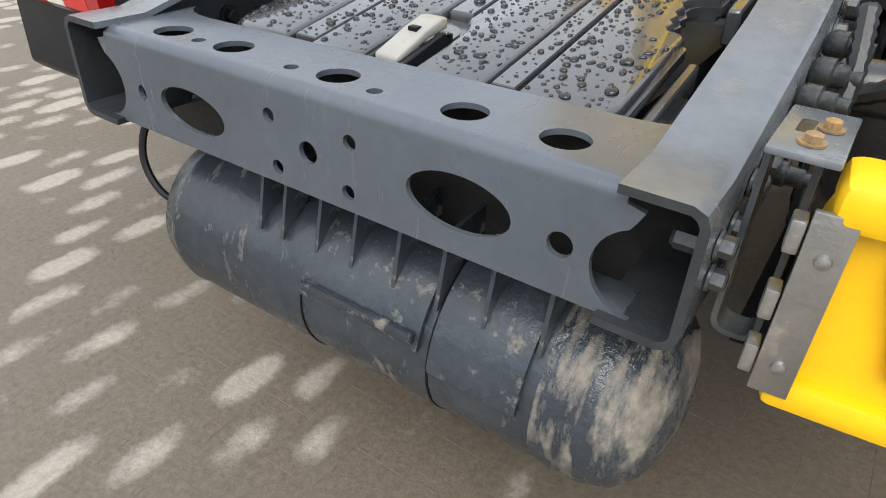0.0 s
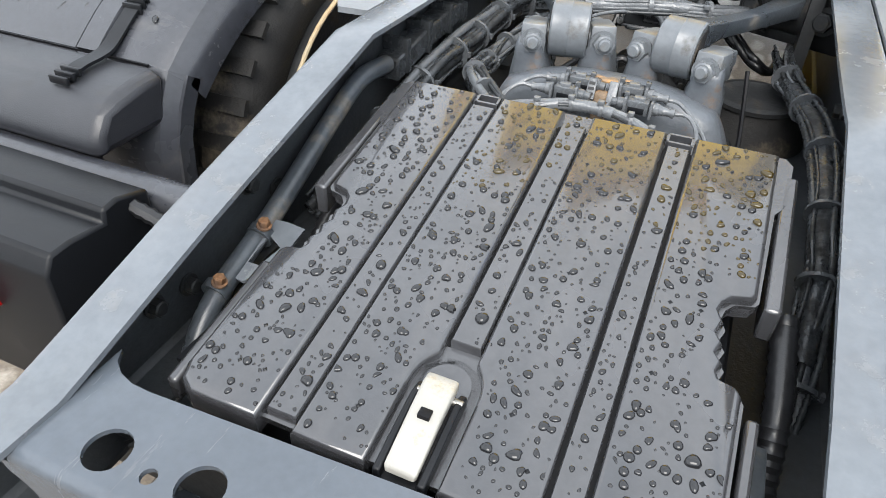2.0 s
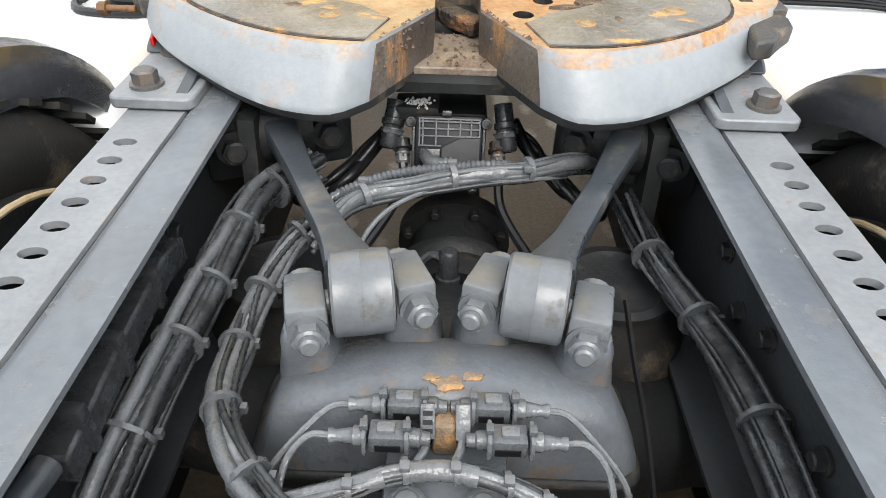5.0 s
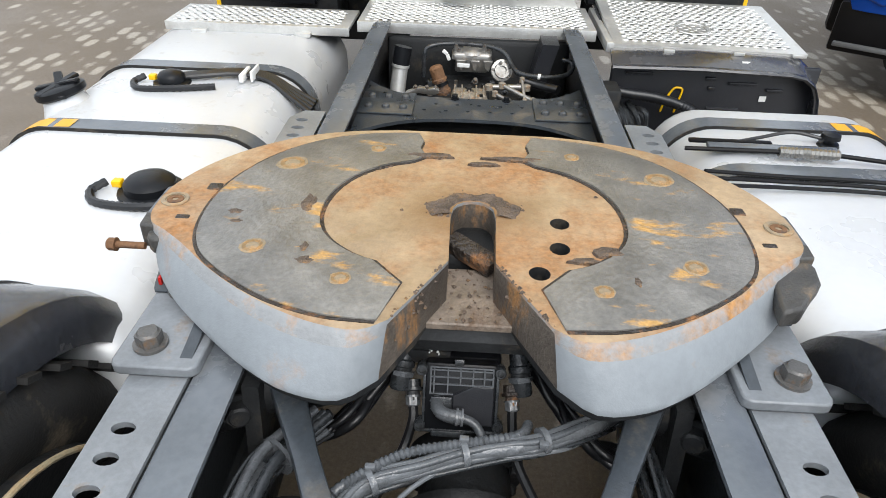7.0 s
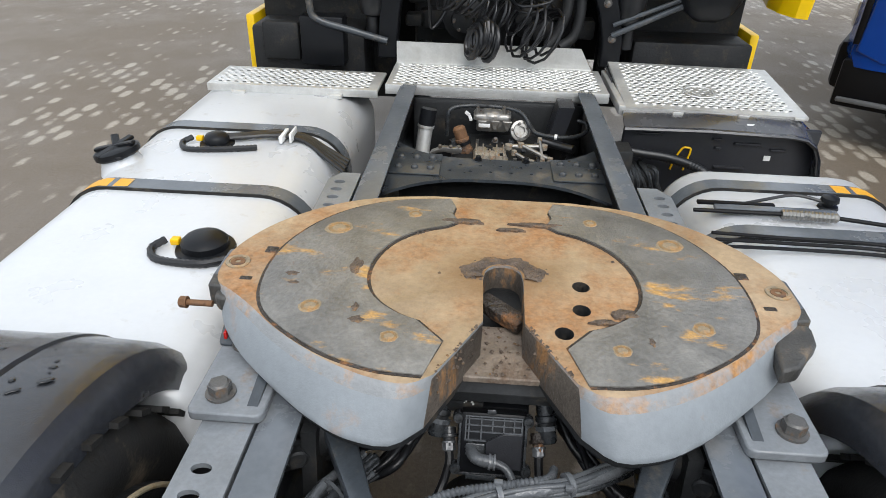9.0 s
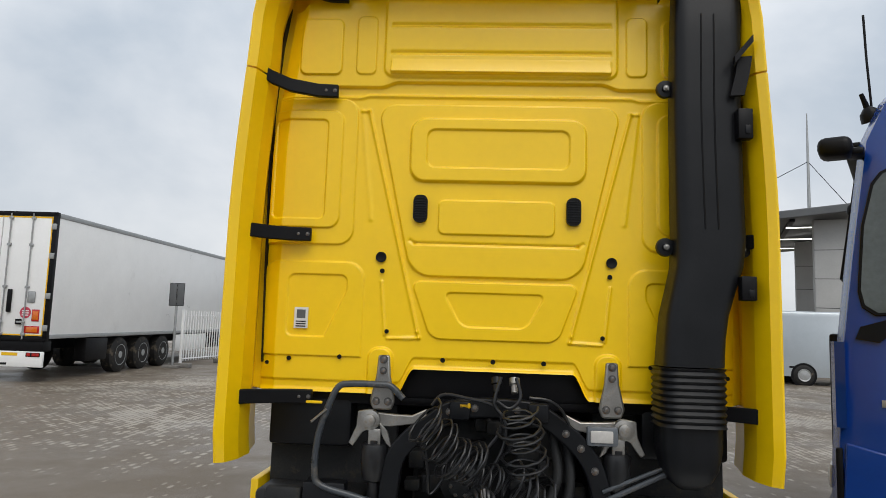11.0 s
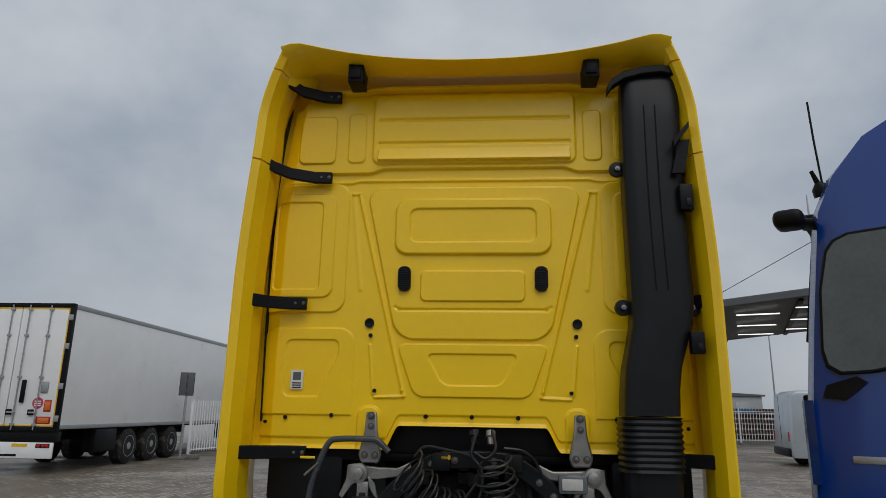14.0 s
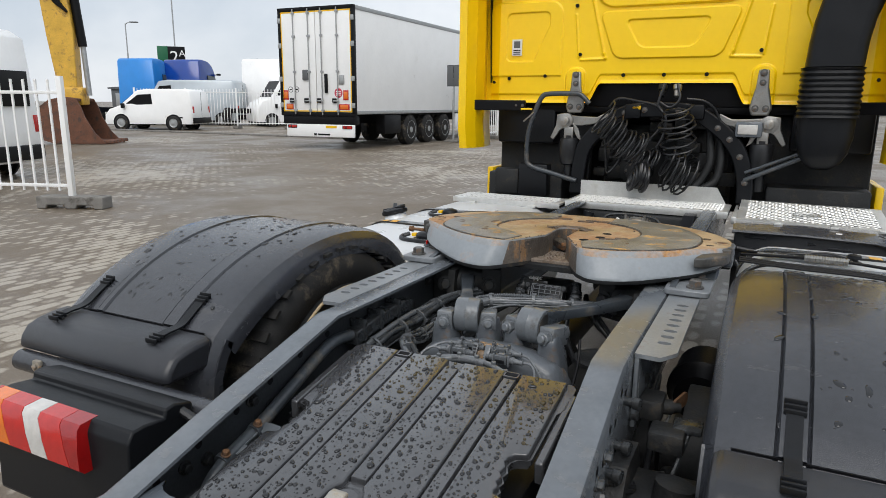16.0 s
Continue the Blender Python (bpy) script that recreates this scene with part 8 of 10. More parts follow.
        # dark strip drawn as the shadow in the gap beside the wall
        if s < 0:
            bm = loft(bmesh.new(), [[(CX + s * (x + dx), y, z) for dx, y in ((-0.003, 3.752), (0.0035, 3.752), (0.0035, 3.80), (-0.003, 3.80))] for x, z in ((1.166, 1.56), (1.179, 2.0), (1.188, 2.42), (1.193, 2.86), (1.168, 3.23), (1.136, 3.46))])
            part("edge_seal", bm, M_DARK, WALL)
        # pillar strip behind the gap
        bm = loft(bmesh.new(), [[(CX + s * (x - 0.085 * float(smooth01(np.array((z - 2.6) / 1.0)))), y, z) for x, y in ((1.10, 3.83), (1.10, 3.80), (1.25, 3.80), (1.25, 3.83))] for z in (1.43, 1.6, 2.2, 2.6, 2.8, 3.0, 3.2, 3.4, 3.58)])
        part("pillar_strip", bm, M_YELLOW, WALL)
        # black arms between wall and fairing
        for z, dz, xin in ((1.405, 0.0, 0.88), (2.205, 0.0, 0.93), (2.955, 0.03, 0.83), (3.475, 0.05, 0.80)):
            if s > 0 and z > 2.5:
                continue
            xa, xb = (xin, 1.245 - 0.09 * max(0, (z - 2.6)))
            bm = loft(bmesh.new(), [[(CX + s * x, y, zz + h) for y, h in ((yy, -0.034), (yy + 0.03, -0.034), (yy + 0.03, 0.034), (yy, 0.034))] for x, yy, zz in ((xa, 3.665, z), (xa + 0.10, 3.655, z), ((xa + xb) / 2 + 0.04, 3.61, z + dz * 0.3), (xb - 0.07, 3.56, z + dz), (xb, 3.50, z + dz * 2))])
            arm = part("fairing_arm", bm, M_DARK, WALL, "black fairing arm", mods=(("BEVEL", 0.005),))
            if z > 2.5:
                part("arm_plate", B((CX + s * xb - 0.012, 3.55, z + dz * 2 - 0.09), (CX + s * xb + 0.012, 3.60, z + dz * 2 + 0.06), 0.004), M_DARK, WALL)
            for x in (xa + 0.015, xa + 0.06):
                part("arm_screw", hexbolt(bmesh.new(), (CX + s * x, 3.664, z), (0, -1, 0), 0.008, 0.006), M_BOLT, WALL)
    for z, h in ((2.745, 0.085), (1.98, 0.065)):
        part("fairing_clamp", B((CX + 1.10, 3.45, z - h * 0.85), (CX + 1.168, 3.50, z + h * 0.85), 0.006), M_DARK, WALL, "black fairing clamp")
        part("clamp_slot", B((CX + 1.13, 3.446, z - h * 0.6), (CX + 1.155, 3.452, z - h * 0.1), 0.002), M_BLACK, WALL)
    part("fairing_clamp", loft(bmesh.new(), [[(CX + x - 0.03, 3.46, z), (CX + x + 0.03, 3.45, z), (CX + x + 0.03, 3.47, z), (CX + x - 0.03, 3.48, z)] for x, z in ((1.10, 2.88), (1.125, 2.98), (1.14, 3.07))]), M_DARK, WALL, "black fairing clamp")
    part("fairing_clamp", loft(bmesh.new(), [[(CX + x, 3.42, z - 0.018), (CX + x, 3.45, z - 0.018), (CX + x, 3.45, z + 0.018), (CX + x, 3.42, z + 0.018)] for x, z in ((1.08, 3.04), (1.12, 3.09), (1.165, 3.145))]), M_DARK, WALL, "black fairing clamp")
    part("duct_bracket", loft(bmesh.new(), [[(CX + x, y, z + h) for y, h in ((3.475, -0.024), (3.535, -0.024), (3.535, 0.024), (3.475, 0.024))] for x, y_, z in ((0.755, 0, 3.385), (0.785, 0, 3.435), (0.85, 0, 3.478), (0.95, 0, 3.505), (1.06, 0, 3.515), (1.12, 0, 3.500), (1.14, 0, 3.445))]), M_DARK, WALL, mods=(("BEVEL", 0.006),))
    # plugs, bolt heads, vents, label
    for x, z, r in [(q * x, z, r) for q in (-1, 1) for x, z, r in ((0.577, 2.105, 0.027), (0.568, 2.035, 0.012), (0.533, 1.733, 0.011), (0.248, 1.60, 0.012), (0.765, 1.60, 0.011), (1.02, 1.585, 0.011), (1.13, 1.56, 0.010))] + [(0, 1.60, 0.012)]:
        part("hole_plug", lathe(bmesh.new(), (CX + x, 3.726, z), (0, -1, 0), [(0, r), (0.004, r), (0.005, r * 0.75), (0.003, r * 0.6), (0.003, 0.001)], 20), M_DARK, WALL)
    for x in (-0.385, 0.385):
        bm = prism(bmesh.new(), rrect(CX + x - 0.036, 2.285, CX + x + 0.036, 2.425, 0.03, 5), lambda a, b, w: (a, w, b), 3.695, 3.722)
        vt = part("air_vent", bm, M_DARK, WALL, "black slotted cab vent")
        for k in range(9):
            part("vent_slat", B((CX + x - 0.028, 3.690, 2.305 + 0.0125 * k), (CX + x + 0.028, 3.696, 2.311 + 0.0125 * k)), M_BLACK, WALL)
    lb = part("type_label", B((CX - 1.005, 3.724, 1.735), (CX - 0.935, 3.729, 1.84)), M_STICKER, WALL, "small white printed label")
    for k in range(3):
        part("print_bar", B((CX - 0.995, 3.7225, 1.742 + 0.012 * k), (CX - 0.945, 3.7238, 1.748 + 0.012 * k)), M_DARK, WALL)
    part("print_block", B((CX - 0.992, 3.7225, 1.785), (CX - 0.948, 3.7238, 1.828)), M_ROOF, WALL)
    for s in (-1, 1):
        # yellow sill ends and dark wings below the cab
        part("sill_end", B((s * 1.215 - 0.022, 3.86, 0.62), (s * 1.215 + 0.022, 4.4, 0.965), 0.012), M_YELLOW, WALL, "yellow sill panel")
        part("wing_shield", B((min(s * 0.50, s * 1.17), 3.95, 0.55), (max(s * 0.50, s * 1.17), 4.02, 1.40), 0.02), M_UNDER, WALL)
        part("wing_box", B((min(s * 0.72, s * 1.14), 3.80, 1.15), (max(s * 0.72, s * 1.14), 3.96, 1.40), 0.02), M_BLACK, WALL)
        part("wing_lower", B((min(s * 0.62, s * 1.16), 3.70, 0.62), (max(s * 0.62, s * 1.16), 3.95, 0.95), 0.02), M_UNDER, WALL)
    part("control_box", B((-0.90, 3.60, 0.80), (-0.70, 3.70, 1.02), 0.01), M_BLACK, WALL)
    part("control_cover", B((-1.10, 3.66, 0.80), (-0.92, 3.72, 0.98), 0.02), M_UNDER, WALL)
    # tunnel darkened, and an added black sheet behind it, for the under-cab shade
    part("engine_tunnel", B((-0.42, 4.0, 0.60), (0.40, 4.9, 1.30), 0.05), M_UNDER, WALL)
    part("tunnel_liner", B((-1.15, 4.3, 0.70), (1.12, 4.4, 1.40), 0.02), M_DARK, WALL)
    part("yellow_tag", B((-0.92, 3.655, 1.375), (-0.84, 3.665, 1.388), 0.003), M_YELLOW, WALL)


cab_shell()


def intake_duct():
    """The air intake: flat upper duct, swan neck, bellows and bowl."""
    prof = [(3.50, 0.985, 0.155, 0.06), (3.44, 0.985, 0.160, 0.075), (3.2, 0.975, 0.158, 0.08), (2.8, 0.968, 0.157, 0.085), (2.4, 0.972, 0.158, 0.09), (2.2, 0.975, 0.158, 0.095), (2.08, 0.965, 0.152, 0.10), (1.97, 0.935, 0.145, 0.105), (1.86, 0.905, 0.140, 0.11), (1.75, 0.890, 0.137, 0.115), (1.62, 0.882, 0.137, 0.12)]
    loops = []
    for z, x, hw, hd in prof:
        loops.append([(x + u * hw, 3.575 + v * hd, z) for u, v in rrect(-1, -1, 1, 1, 0.45, 5)])
    ob = part("air_intake_duct", loft(bmesh.new(), loops), M_BLACK, WALL, "black plastic air intake duct with bellows", sharp=50)
    for x in (0.935, 0.995):
        pts = [(x + dx, 3.575 - hd - 0.0005, z) for z, dx, hd in ((3.30, 0.0, 0.078), (2.8, -0.006, 0.085), (2.45, -0.002, 0.089), (2.25, 0.002, 0.094))]
        part("duct_groove", tube(bmesh.new(), pts, 0.004, 6), M_DARK, WALL)
    bel = []
    for k in range(19):
        z = 1.615 - 0.0145 * k
        g = 0.0 if k % 2 else 0.010
        bel.append([(0.878 + u * (0.142 + g), 3.575 + v * (0.118 + g), z) for u, v in rrect(-1, -1, 1, 1, 0.5, 5)])
    part("bellows", loft(bmesh.new(), bel), M_BLACK, WALL, "black rubber bellows", sharp=20)
    bow = [[(0.878 + u * hw, 3.585 + v * hd, z) for u, v in rrect(-1, -1, 1, 1, 0.6, 6)] for z, hw, hd in ((1.352, 0.140, 0.115), (1.25, 0.138, 0.115), (1.16, 0.120, 0.105), (1.105, 0.09, 0.085), (1.075, 0.05, 0.05), (1.068, 0.01, 0.01))]
    part("intake_bowl", loft(bmesh.new(), bow), M_BLACK, WALL, sharp=60)
    for x, z in ((0.79, 2.955), (0.785, 2.175), (1.14, 2.175)):
        bm = lathe(bmesh.new(), (x, 3.60, z), (0, -1, 0), [(0, 0.045), (0.02, 0.042), (0.022, 0.02), (0.03, 0.018)], 20)
        part("duct_lug", bm, M_BLACK, WALL)
        part("lug_screw", hexbolt(bmesh.new(), (x, 3.57, z), (0, -1, 0), 0.010, 0.006), M_STEEL, WALL)
    part("intake_strut", tube(bmesh.new(), [(0.50, 3.62, 0.985), (0.79, 3.60, 1.13)], 0.013, 10, 0), M_FRAME_DIRTY, WALL)
    part("intake_strut", tube(bmesh.new(), [(0.50, 3.62, 1.03), (0.79, 3.60, 1.16)], 0.010, 10, 0), M_FRAME_DIRTY, WALL)


intake_duct()


def cab_mount():
    """Arched rear cab mount with its levers, struts, hand rail, work lamp and the coiled lines."""
    arch = [(-0.505, 0.84), (-0.50, 0.95), (-0.475, 1.13), (-0.40, 1.235), (-0.31, 1.30), (-0.22, 1.365), (-0.10, 1.385), (0.10, 1.385), (0.21, 1.365), (0.33, 1.285), (0.40, 1.22), (0.465, 1.12), (0.505, 0.97), (0.51, 0.84)]
    loops = []
    P = spline([(x, 3.66, z) for x, z in arch], 4)
    for i, p in enumerate(P):
        t = (P[min(i + 1, len(P) - 1)] - P[max(0, i - 1)]).normalized()
        n = Vector((-t.z, 0, t.x))
        loops.append([p + n * a + Vector((0, b, 0)) for a, b in ((-0.045, -0.035), (0.045, -0.035), (0.045, 0.05), (-0.045, 0.05))])
    ob = part("cab_mount_arch", loft(bmesh.new(), loops), M_BLACK, TRUCK, "black arched cab mount with bolts", mods=(("BEVEL", 0.008),))
    for i in [k for k in range(4, len(P) - 3, 4) if P[k].x > 0.15 or P[k].z > 1.35]:
        part("arch_bolt", hexbolt(bmesh.new(), (P[i].x, 3.624, P[i].z), (0, -1, 0), 0.013, 0.010, 1.4), M_BOLT, ob)
    for s in (-1, 1):
        x = s * 0.545
        lv = part("mount_lever", prism(bmesh.new(), [(x - 0.028, 1.62), (x + 0.028, 1.62), (x + 0.035, 1.52), (x + 0.062, 1.40), (x + 0.045, 1.36), (x - 0.045, 1.36), (x - 0.062, 1.40), (x - 0.035, 1.52)], lambda u, v, w: (u, w, v), 3.635, 3.66), M_STEEL, TRUCK, "grey forged cab mount lever", mods=(("BEVEL", 0.010),))
        for dx, z, r in ((0, 1.60, 0.015), (0, 1.545, 0.013), (-0.028, 1.40, 0.014), (0.028, 1.40, 0.014)):
            part("lever_bolt", hexbolt(bmesh.new(), (x + dx, 3.635, z), (0, -1, 0), r, 0.010, 1.4), M_BOLT, lv)
        part("pivot", lathe(bmesh.new(), (s * 0.60, 3.66, 1.31), (0, -1, 0), [(0, 0.05), (0.03, 0.048), (0.034, 0.03), (0.05, 0.028), (0.055, 0.012)], 24), M_STEEL, lv)
        part("cross_arm", loft(bmesh.new(), [[(s * xx, y, z + h) for y, h in ((3.65, -hh), (3.68, -hh), (3.68, hh), (3.65, hh))] for xx, y_, z, hh in ((0.62, 0, 1.315, 0.035), (0.5, 0, 1.31, 0.03), (0.40, 0, 1.315, 0.022), (0.33, 0, 1.34, 0.03))]), M_STEEL, lv, mods=(("BEVEL", 0.006),))
        part("lock_hook", prism(bmesh.new(), [(s * 0.60, 1.36), (s * 0.66, 1.35), (s * 0.665, 1.28), (s * 0.70, 1.20), (s * 0.68, 1.185), (s * 0.635, 1.25), (s * 0.60, 1.27)], lambda u, v, w: (u, w, v), 3.64, 3.665), M_STEEL, lv, mods=(("BEVEL", 0.004),))
        part("lock_claw", prism(bmesh.new(), [(s * 0.555, 1.30), (s * 0.515, 1.26), (s * 0.500, 1.205), (s * 0.488, 1.178), (s * 0.520, 1.200), (s * 0.545, 1.245)], lambda u, v, w: (u, w, v), 3.645, 3.665), M_STEEL, lv, mods=(("BEVEL", 0.004),))
        part("lock_plate", B((s * 0.575 - 0.03, 3.63, 1.19), (s * 0.575 + 0.03, 3.65, 1.27), 0.006), M_STEEL, lv)
        part("cab_strut", lathe(bmesh.new(), (s * 0.575, 3.67, 0.92), (0, 0, 1), [(0, 0.03), (0.10, 0.03), (0.11, 0.052), (0.14, 0.062), (0.25, 0.066), (0.275, 0.060), (0.28, 0.044), (0.295, 0.044), (0.30, 0.030), (0.34, 0.030)], 24), M_HOSE, lv)
    # work lamp
    lamp = part("work_lamp", B((0.425, 3.605, 1.235), (0.57, 3.65, 1.325), 0.012), M_FRAME, TRUCK, "rectangular work lamp with clear lens")
    part("lamp_lens", B((0.44, 3.597, 1.252), (0.545, 3.607, 1.308), 0.006), M_CLEAR, lamp)
    # hand rail
    part("hand_rail", tube(bmesh.new(), [(-0.44, 3.60, 1.42), (-0.50, 3.60, 1.475), (-0.56, 3.60, 1.482), (-0.70, 3.60, 1.48), (-0.755, 3.60, 1.46), (-0.80, 3.60, 1.36), (-0.84, 3.60, 1.22), (-0.845, 3.60, 1.06), (-0.81, 3.60, 1.005), (-0.66, 3.60, 0.965), (-0.50, 3.60, 0.925)], 0.016, 12), M_FRAME_DIRTY, TRUCK, "grey bent tube hand rail")
    part("rail_spring_pin", tube(bmesh.new(), [(-0.80, 3.58, 1.36), (-0.87, 3.58, 1.30)], 0.006, 6, 0), M_STEEL, TRUCK, "small bright steel pin")
    # coiled air and electric lines
    def coil(a, b, r0, turns, rr, sag, label, seed):
        random.seed(seed)
        a, b = Vector(a), Vector(b)
        d = (b - a)
        s_ = d.normalized().cross(Vector((0, 1, 0))).normalized()
        pts, n = [], turns * 12
        for k in range(n + 1):
            t = k / n
            c = a.lerp(b, t) + Vector((0, 0, -sag * math.sin(math.pi * t)))
            ang = 2 * math.pi * turns * t
            r = r0 * (1 + 0.22 * math.sin(ang * 0.31 + seed) + 0.08 * math.sin(ang * 0.83) + random.uniform(-0.03, 0.03))
            pts.append(c + s_ * r * math.cos(ang) + (d.normalized() * 0.42 + Vector((0, -0.75, 0.1))) * r * math.sin(ang))
        return part("coiled_line", tube(bmesh.new(), pts, rr, 7, 1), M_HOSE, TRUCK, label)
    coil((-0.335, 3.53, 1.35), (-0.08, 3.50, 1.15), 0.092, 12, 0.0060, 0.06, "coiled black air line", 1)
    coil((-0.12, 3.50, 1.16), (0.02, 3.49, 1.09), 0.078, 5, 0.0060, 0.05, "coiled black air line", 2)
    coil((0.10, 3.52, 1.40), (0.145, 3.50, 1.10), 0.088, 8, 0.0064, 0.0, "coiled black electric line", 3)
    coil((0.07, 3.49, 1.10), (0.22, 3.48, 1.02), 0.105, 7, 0.0062, 0.06, "coiled black electric line", 4)
    coil((-0.115, 3.43, 0.975), (-0.03, 3.43, 0.955), 0.062, 13, 0.0105, -0.035, "tight black coil resting on the walkway", 5)
    for pts in ([(-0.30, 3.55, 1.40), (-0.25, 3.55, 1.45), (-0.15, 3.56, 1.44), (0.0, 3.56, 1.40), (0.02, 3.56, 1.30), (-0.05, 3.54, 1.2)], [(0.02, 3.57, 1.54), (-0.01, 3.55, 1.42), (0.04, 3.54, 1.34), (0.03, 3.53, 1.22), (-0.06, 3.50, 1.05), (-0.07, 3.46, 0.99)],
                [(0.09, 3.57, 1.54), (0.11, 3.55, 1.45), (0.06, 3.54, 1.40), (0.0, 3.54, 1.43)], [(0.15, 3.55, 1.45), (0.24, 3.56, 1.44), (0.30, 3.58, 1.40), (0.34, 3.60, 1.33)], [(-0.33, 3.58, 1.22), (-0.31, 3.58, 1.1), (-0.30, 3.6, 0.99), (-0.24, 3.62, 1.06), (-0.22, 3.62, 1.14)]):
        part("air_line", tube(bmesh.new(), pts, 0.008, 8), M_HOSE, TRUCK, "black air line")
    for x in (0.0, 0.085):
        part("line_coupling", lathe(bmesh.new(), (x, 3.62, 1.53), (0, -0.4, -0.9), [(0, 0.026), (0.03, 0.026), (0.034, 0.018), (0.07, 0.016), (0.072, 0.01)], 14), M_STEEL if x else M_BLACK, TRUCK, "air line coupling")
    part("yellow_valve_tag", B((-0.175, 3.60, 1.385), (-0.12, 3.615, 1.41), 0.006), M_YELLOW_PLASTIC, TRUCK, "yellow coupling cap")
    for x in (-0.17, 0.20):
        part("socket_box", B((x - 0.05, 3.60, 1.33), (x + 0.05, 3.66, 1.42), 0.015), M_BLACK, TRUCK, "black socket box")
    for x0, dx in ((0.27, 0.0), (0.33, 0.02)):
        part("coolant_line", tube(bmesh.new(), [(x0, 3.72, 1.35), (x0 + 0.02, 3.70, 1.2), (x0 + 0.03, 3.68, 1.08), (x0 - 0.01 + dx, 3.66, 0.97), (x0 - 0.05, 3.64, 0.92)], 0.024, 12), M_UNDER, TRUCK, "dark coolant hose")
    part("engine_cover", lathe(bmesh.new(), (-0.16, 3.86, 1.0), (0, -1, 0), [(0, 0.11), (0.08, 0.10), (0.10, 0.06), (0.13, 0.055), (0.135, 0.02)], 24), M_UNDER, TRUCK, "dirty engine housing")
    for a in range(0, 360, 60):
        part("housing_bolt", hexbolt(bmesh.new(), (-0.16 + 0.045 * math.cos(radians(a)), 3.73, 1.0 + 0.045 * math.sin(radians(a))), (0, -1, 0), 0.008, 0.008), M_BOLT, WALL)
    random.seed(31)
    for k in range(26):
        x, z = random.uniform(-0.40, 0.40), random.uniform(0.92, 1.38)
        y = random.uniform(3.74, 3.95)
        part("engine_part", B((x - random.uniform(.02, .07), y, z - random.uniform(.02, .06)), (x + random.uniform(.02, .07), y + 0.1, z + random.uniform(.02, .06)), 0.012), M_UNDER, WALL)


cab_mount()

# ---- the yard ----
gb = bmesh.new()
for q in ((-400, -400), (400, -400), (400, 400), (-400, 400)):
    gb.verts.new((*q, -0.004))
gb.faces.new(gb.verts)
GROUND = tagged(part("ground", gb, M_GROUND), "dirty grey-brown block paving of the yard", "ground", kind="structure")


def truck_wheel(parent, x, y, r=0.5, w=0.28, s=1, rim=None, m=Matrix()):
    bm = lathe(bmesh.new(), (x - w / 2, y, r), (1, 0, 0), [(0, r * 0.6), (0, r * 0.85), (w * 0.15, r), (w * 0.85, r), (w, r * 0.85), (w, r * 0.6)], 32)
    t = part("tyre", bm, M_RUBBER, parent)
    xa = x + s * (w / 2)
    bm = lathe(bmesh.new(), (xa - s * 0.06, y, r), (s, 0, 0), [(0, r * 0.2), (0.0, r * 0.5), (0.05, r * 0.56), (0.065, r * 0.6), (0.066, r * 0.58), (0.03, r * 0.5), (0.03, r * 0.25), (0.07, r * 0.18), (0.07, 0.01)], 28)
    part("rim", bm, rim or M_GALV, t)
    for a in range(0, 360, 36):
        p = (xa - s * 0.028, y + r * 0.37 * math.cos(radians(a)), r + r * 0.37 * math.sin(radians(a)))
        part("rim_hole", lathe(bmesh.new(), p, (s, 0, 0), [(0, r * 0.07), (0.002, r * 0.07), (0.003, 0.002)], 10), M_DARK, t)
    return t


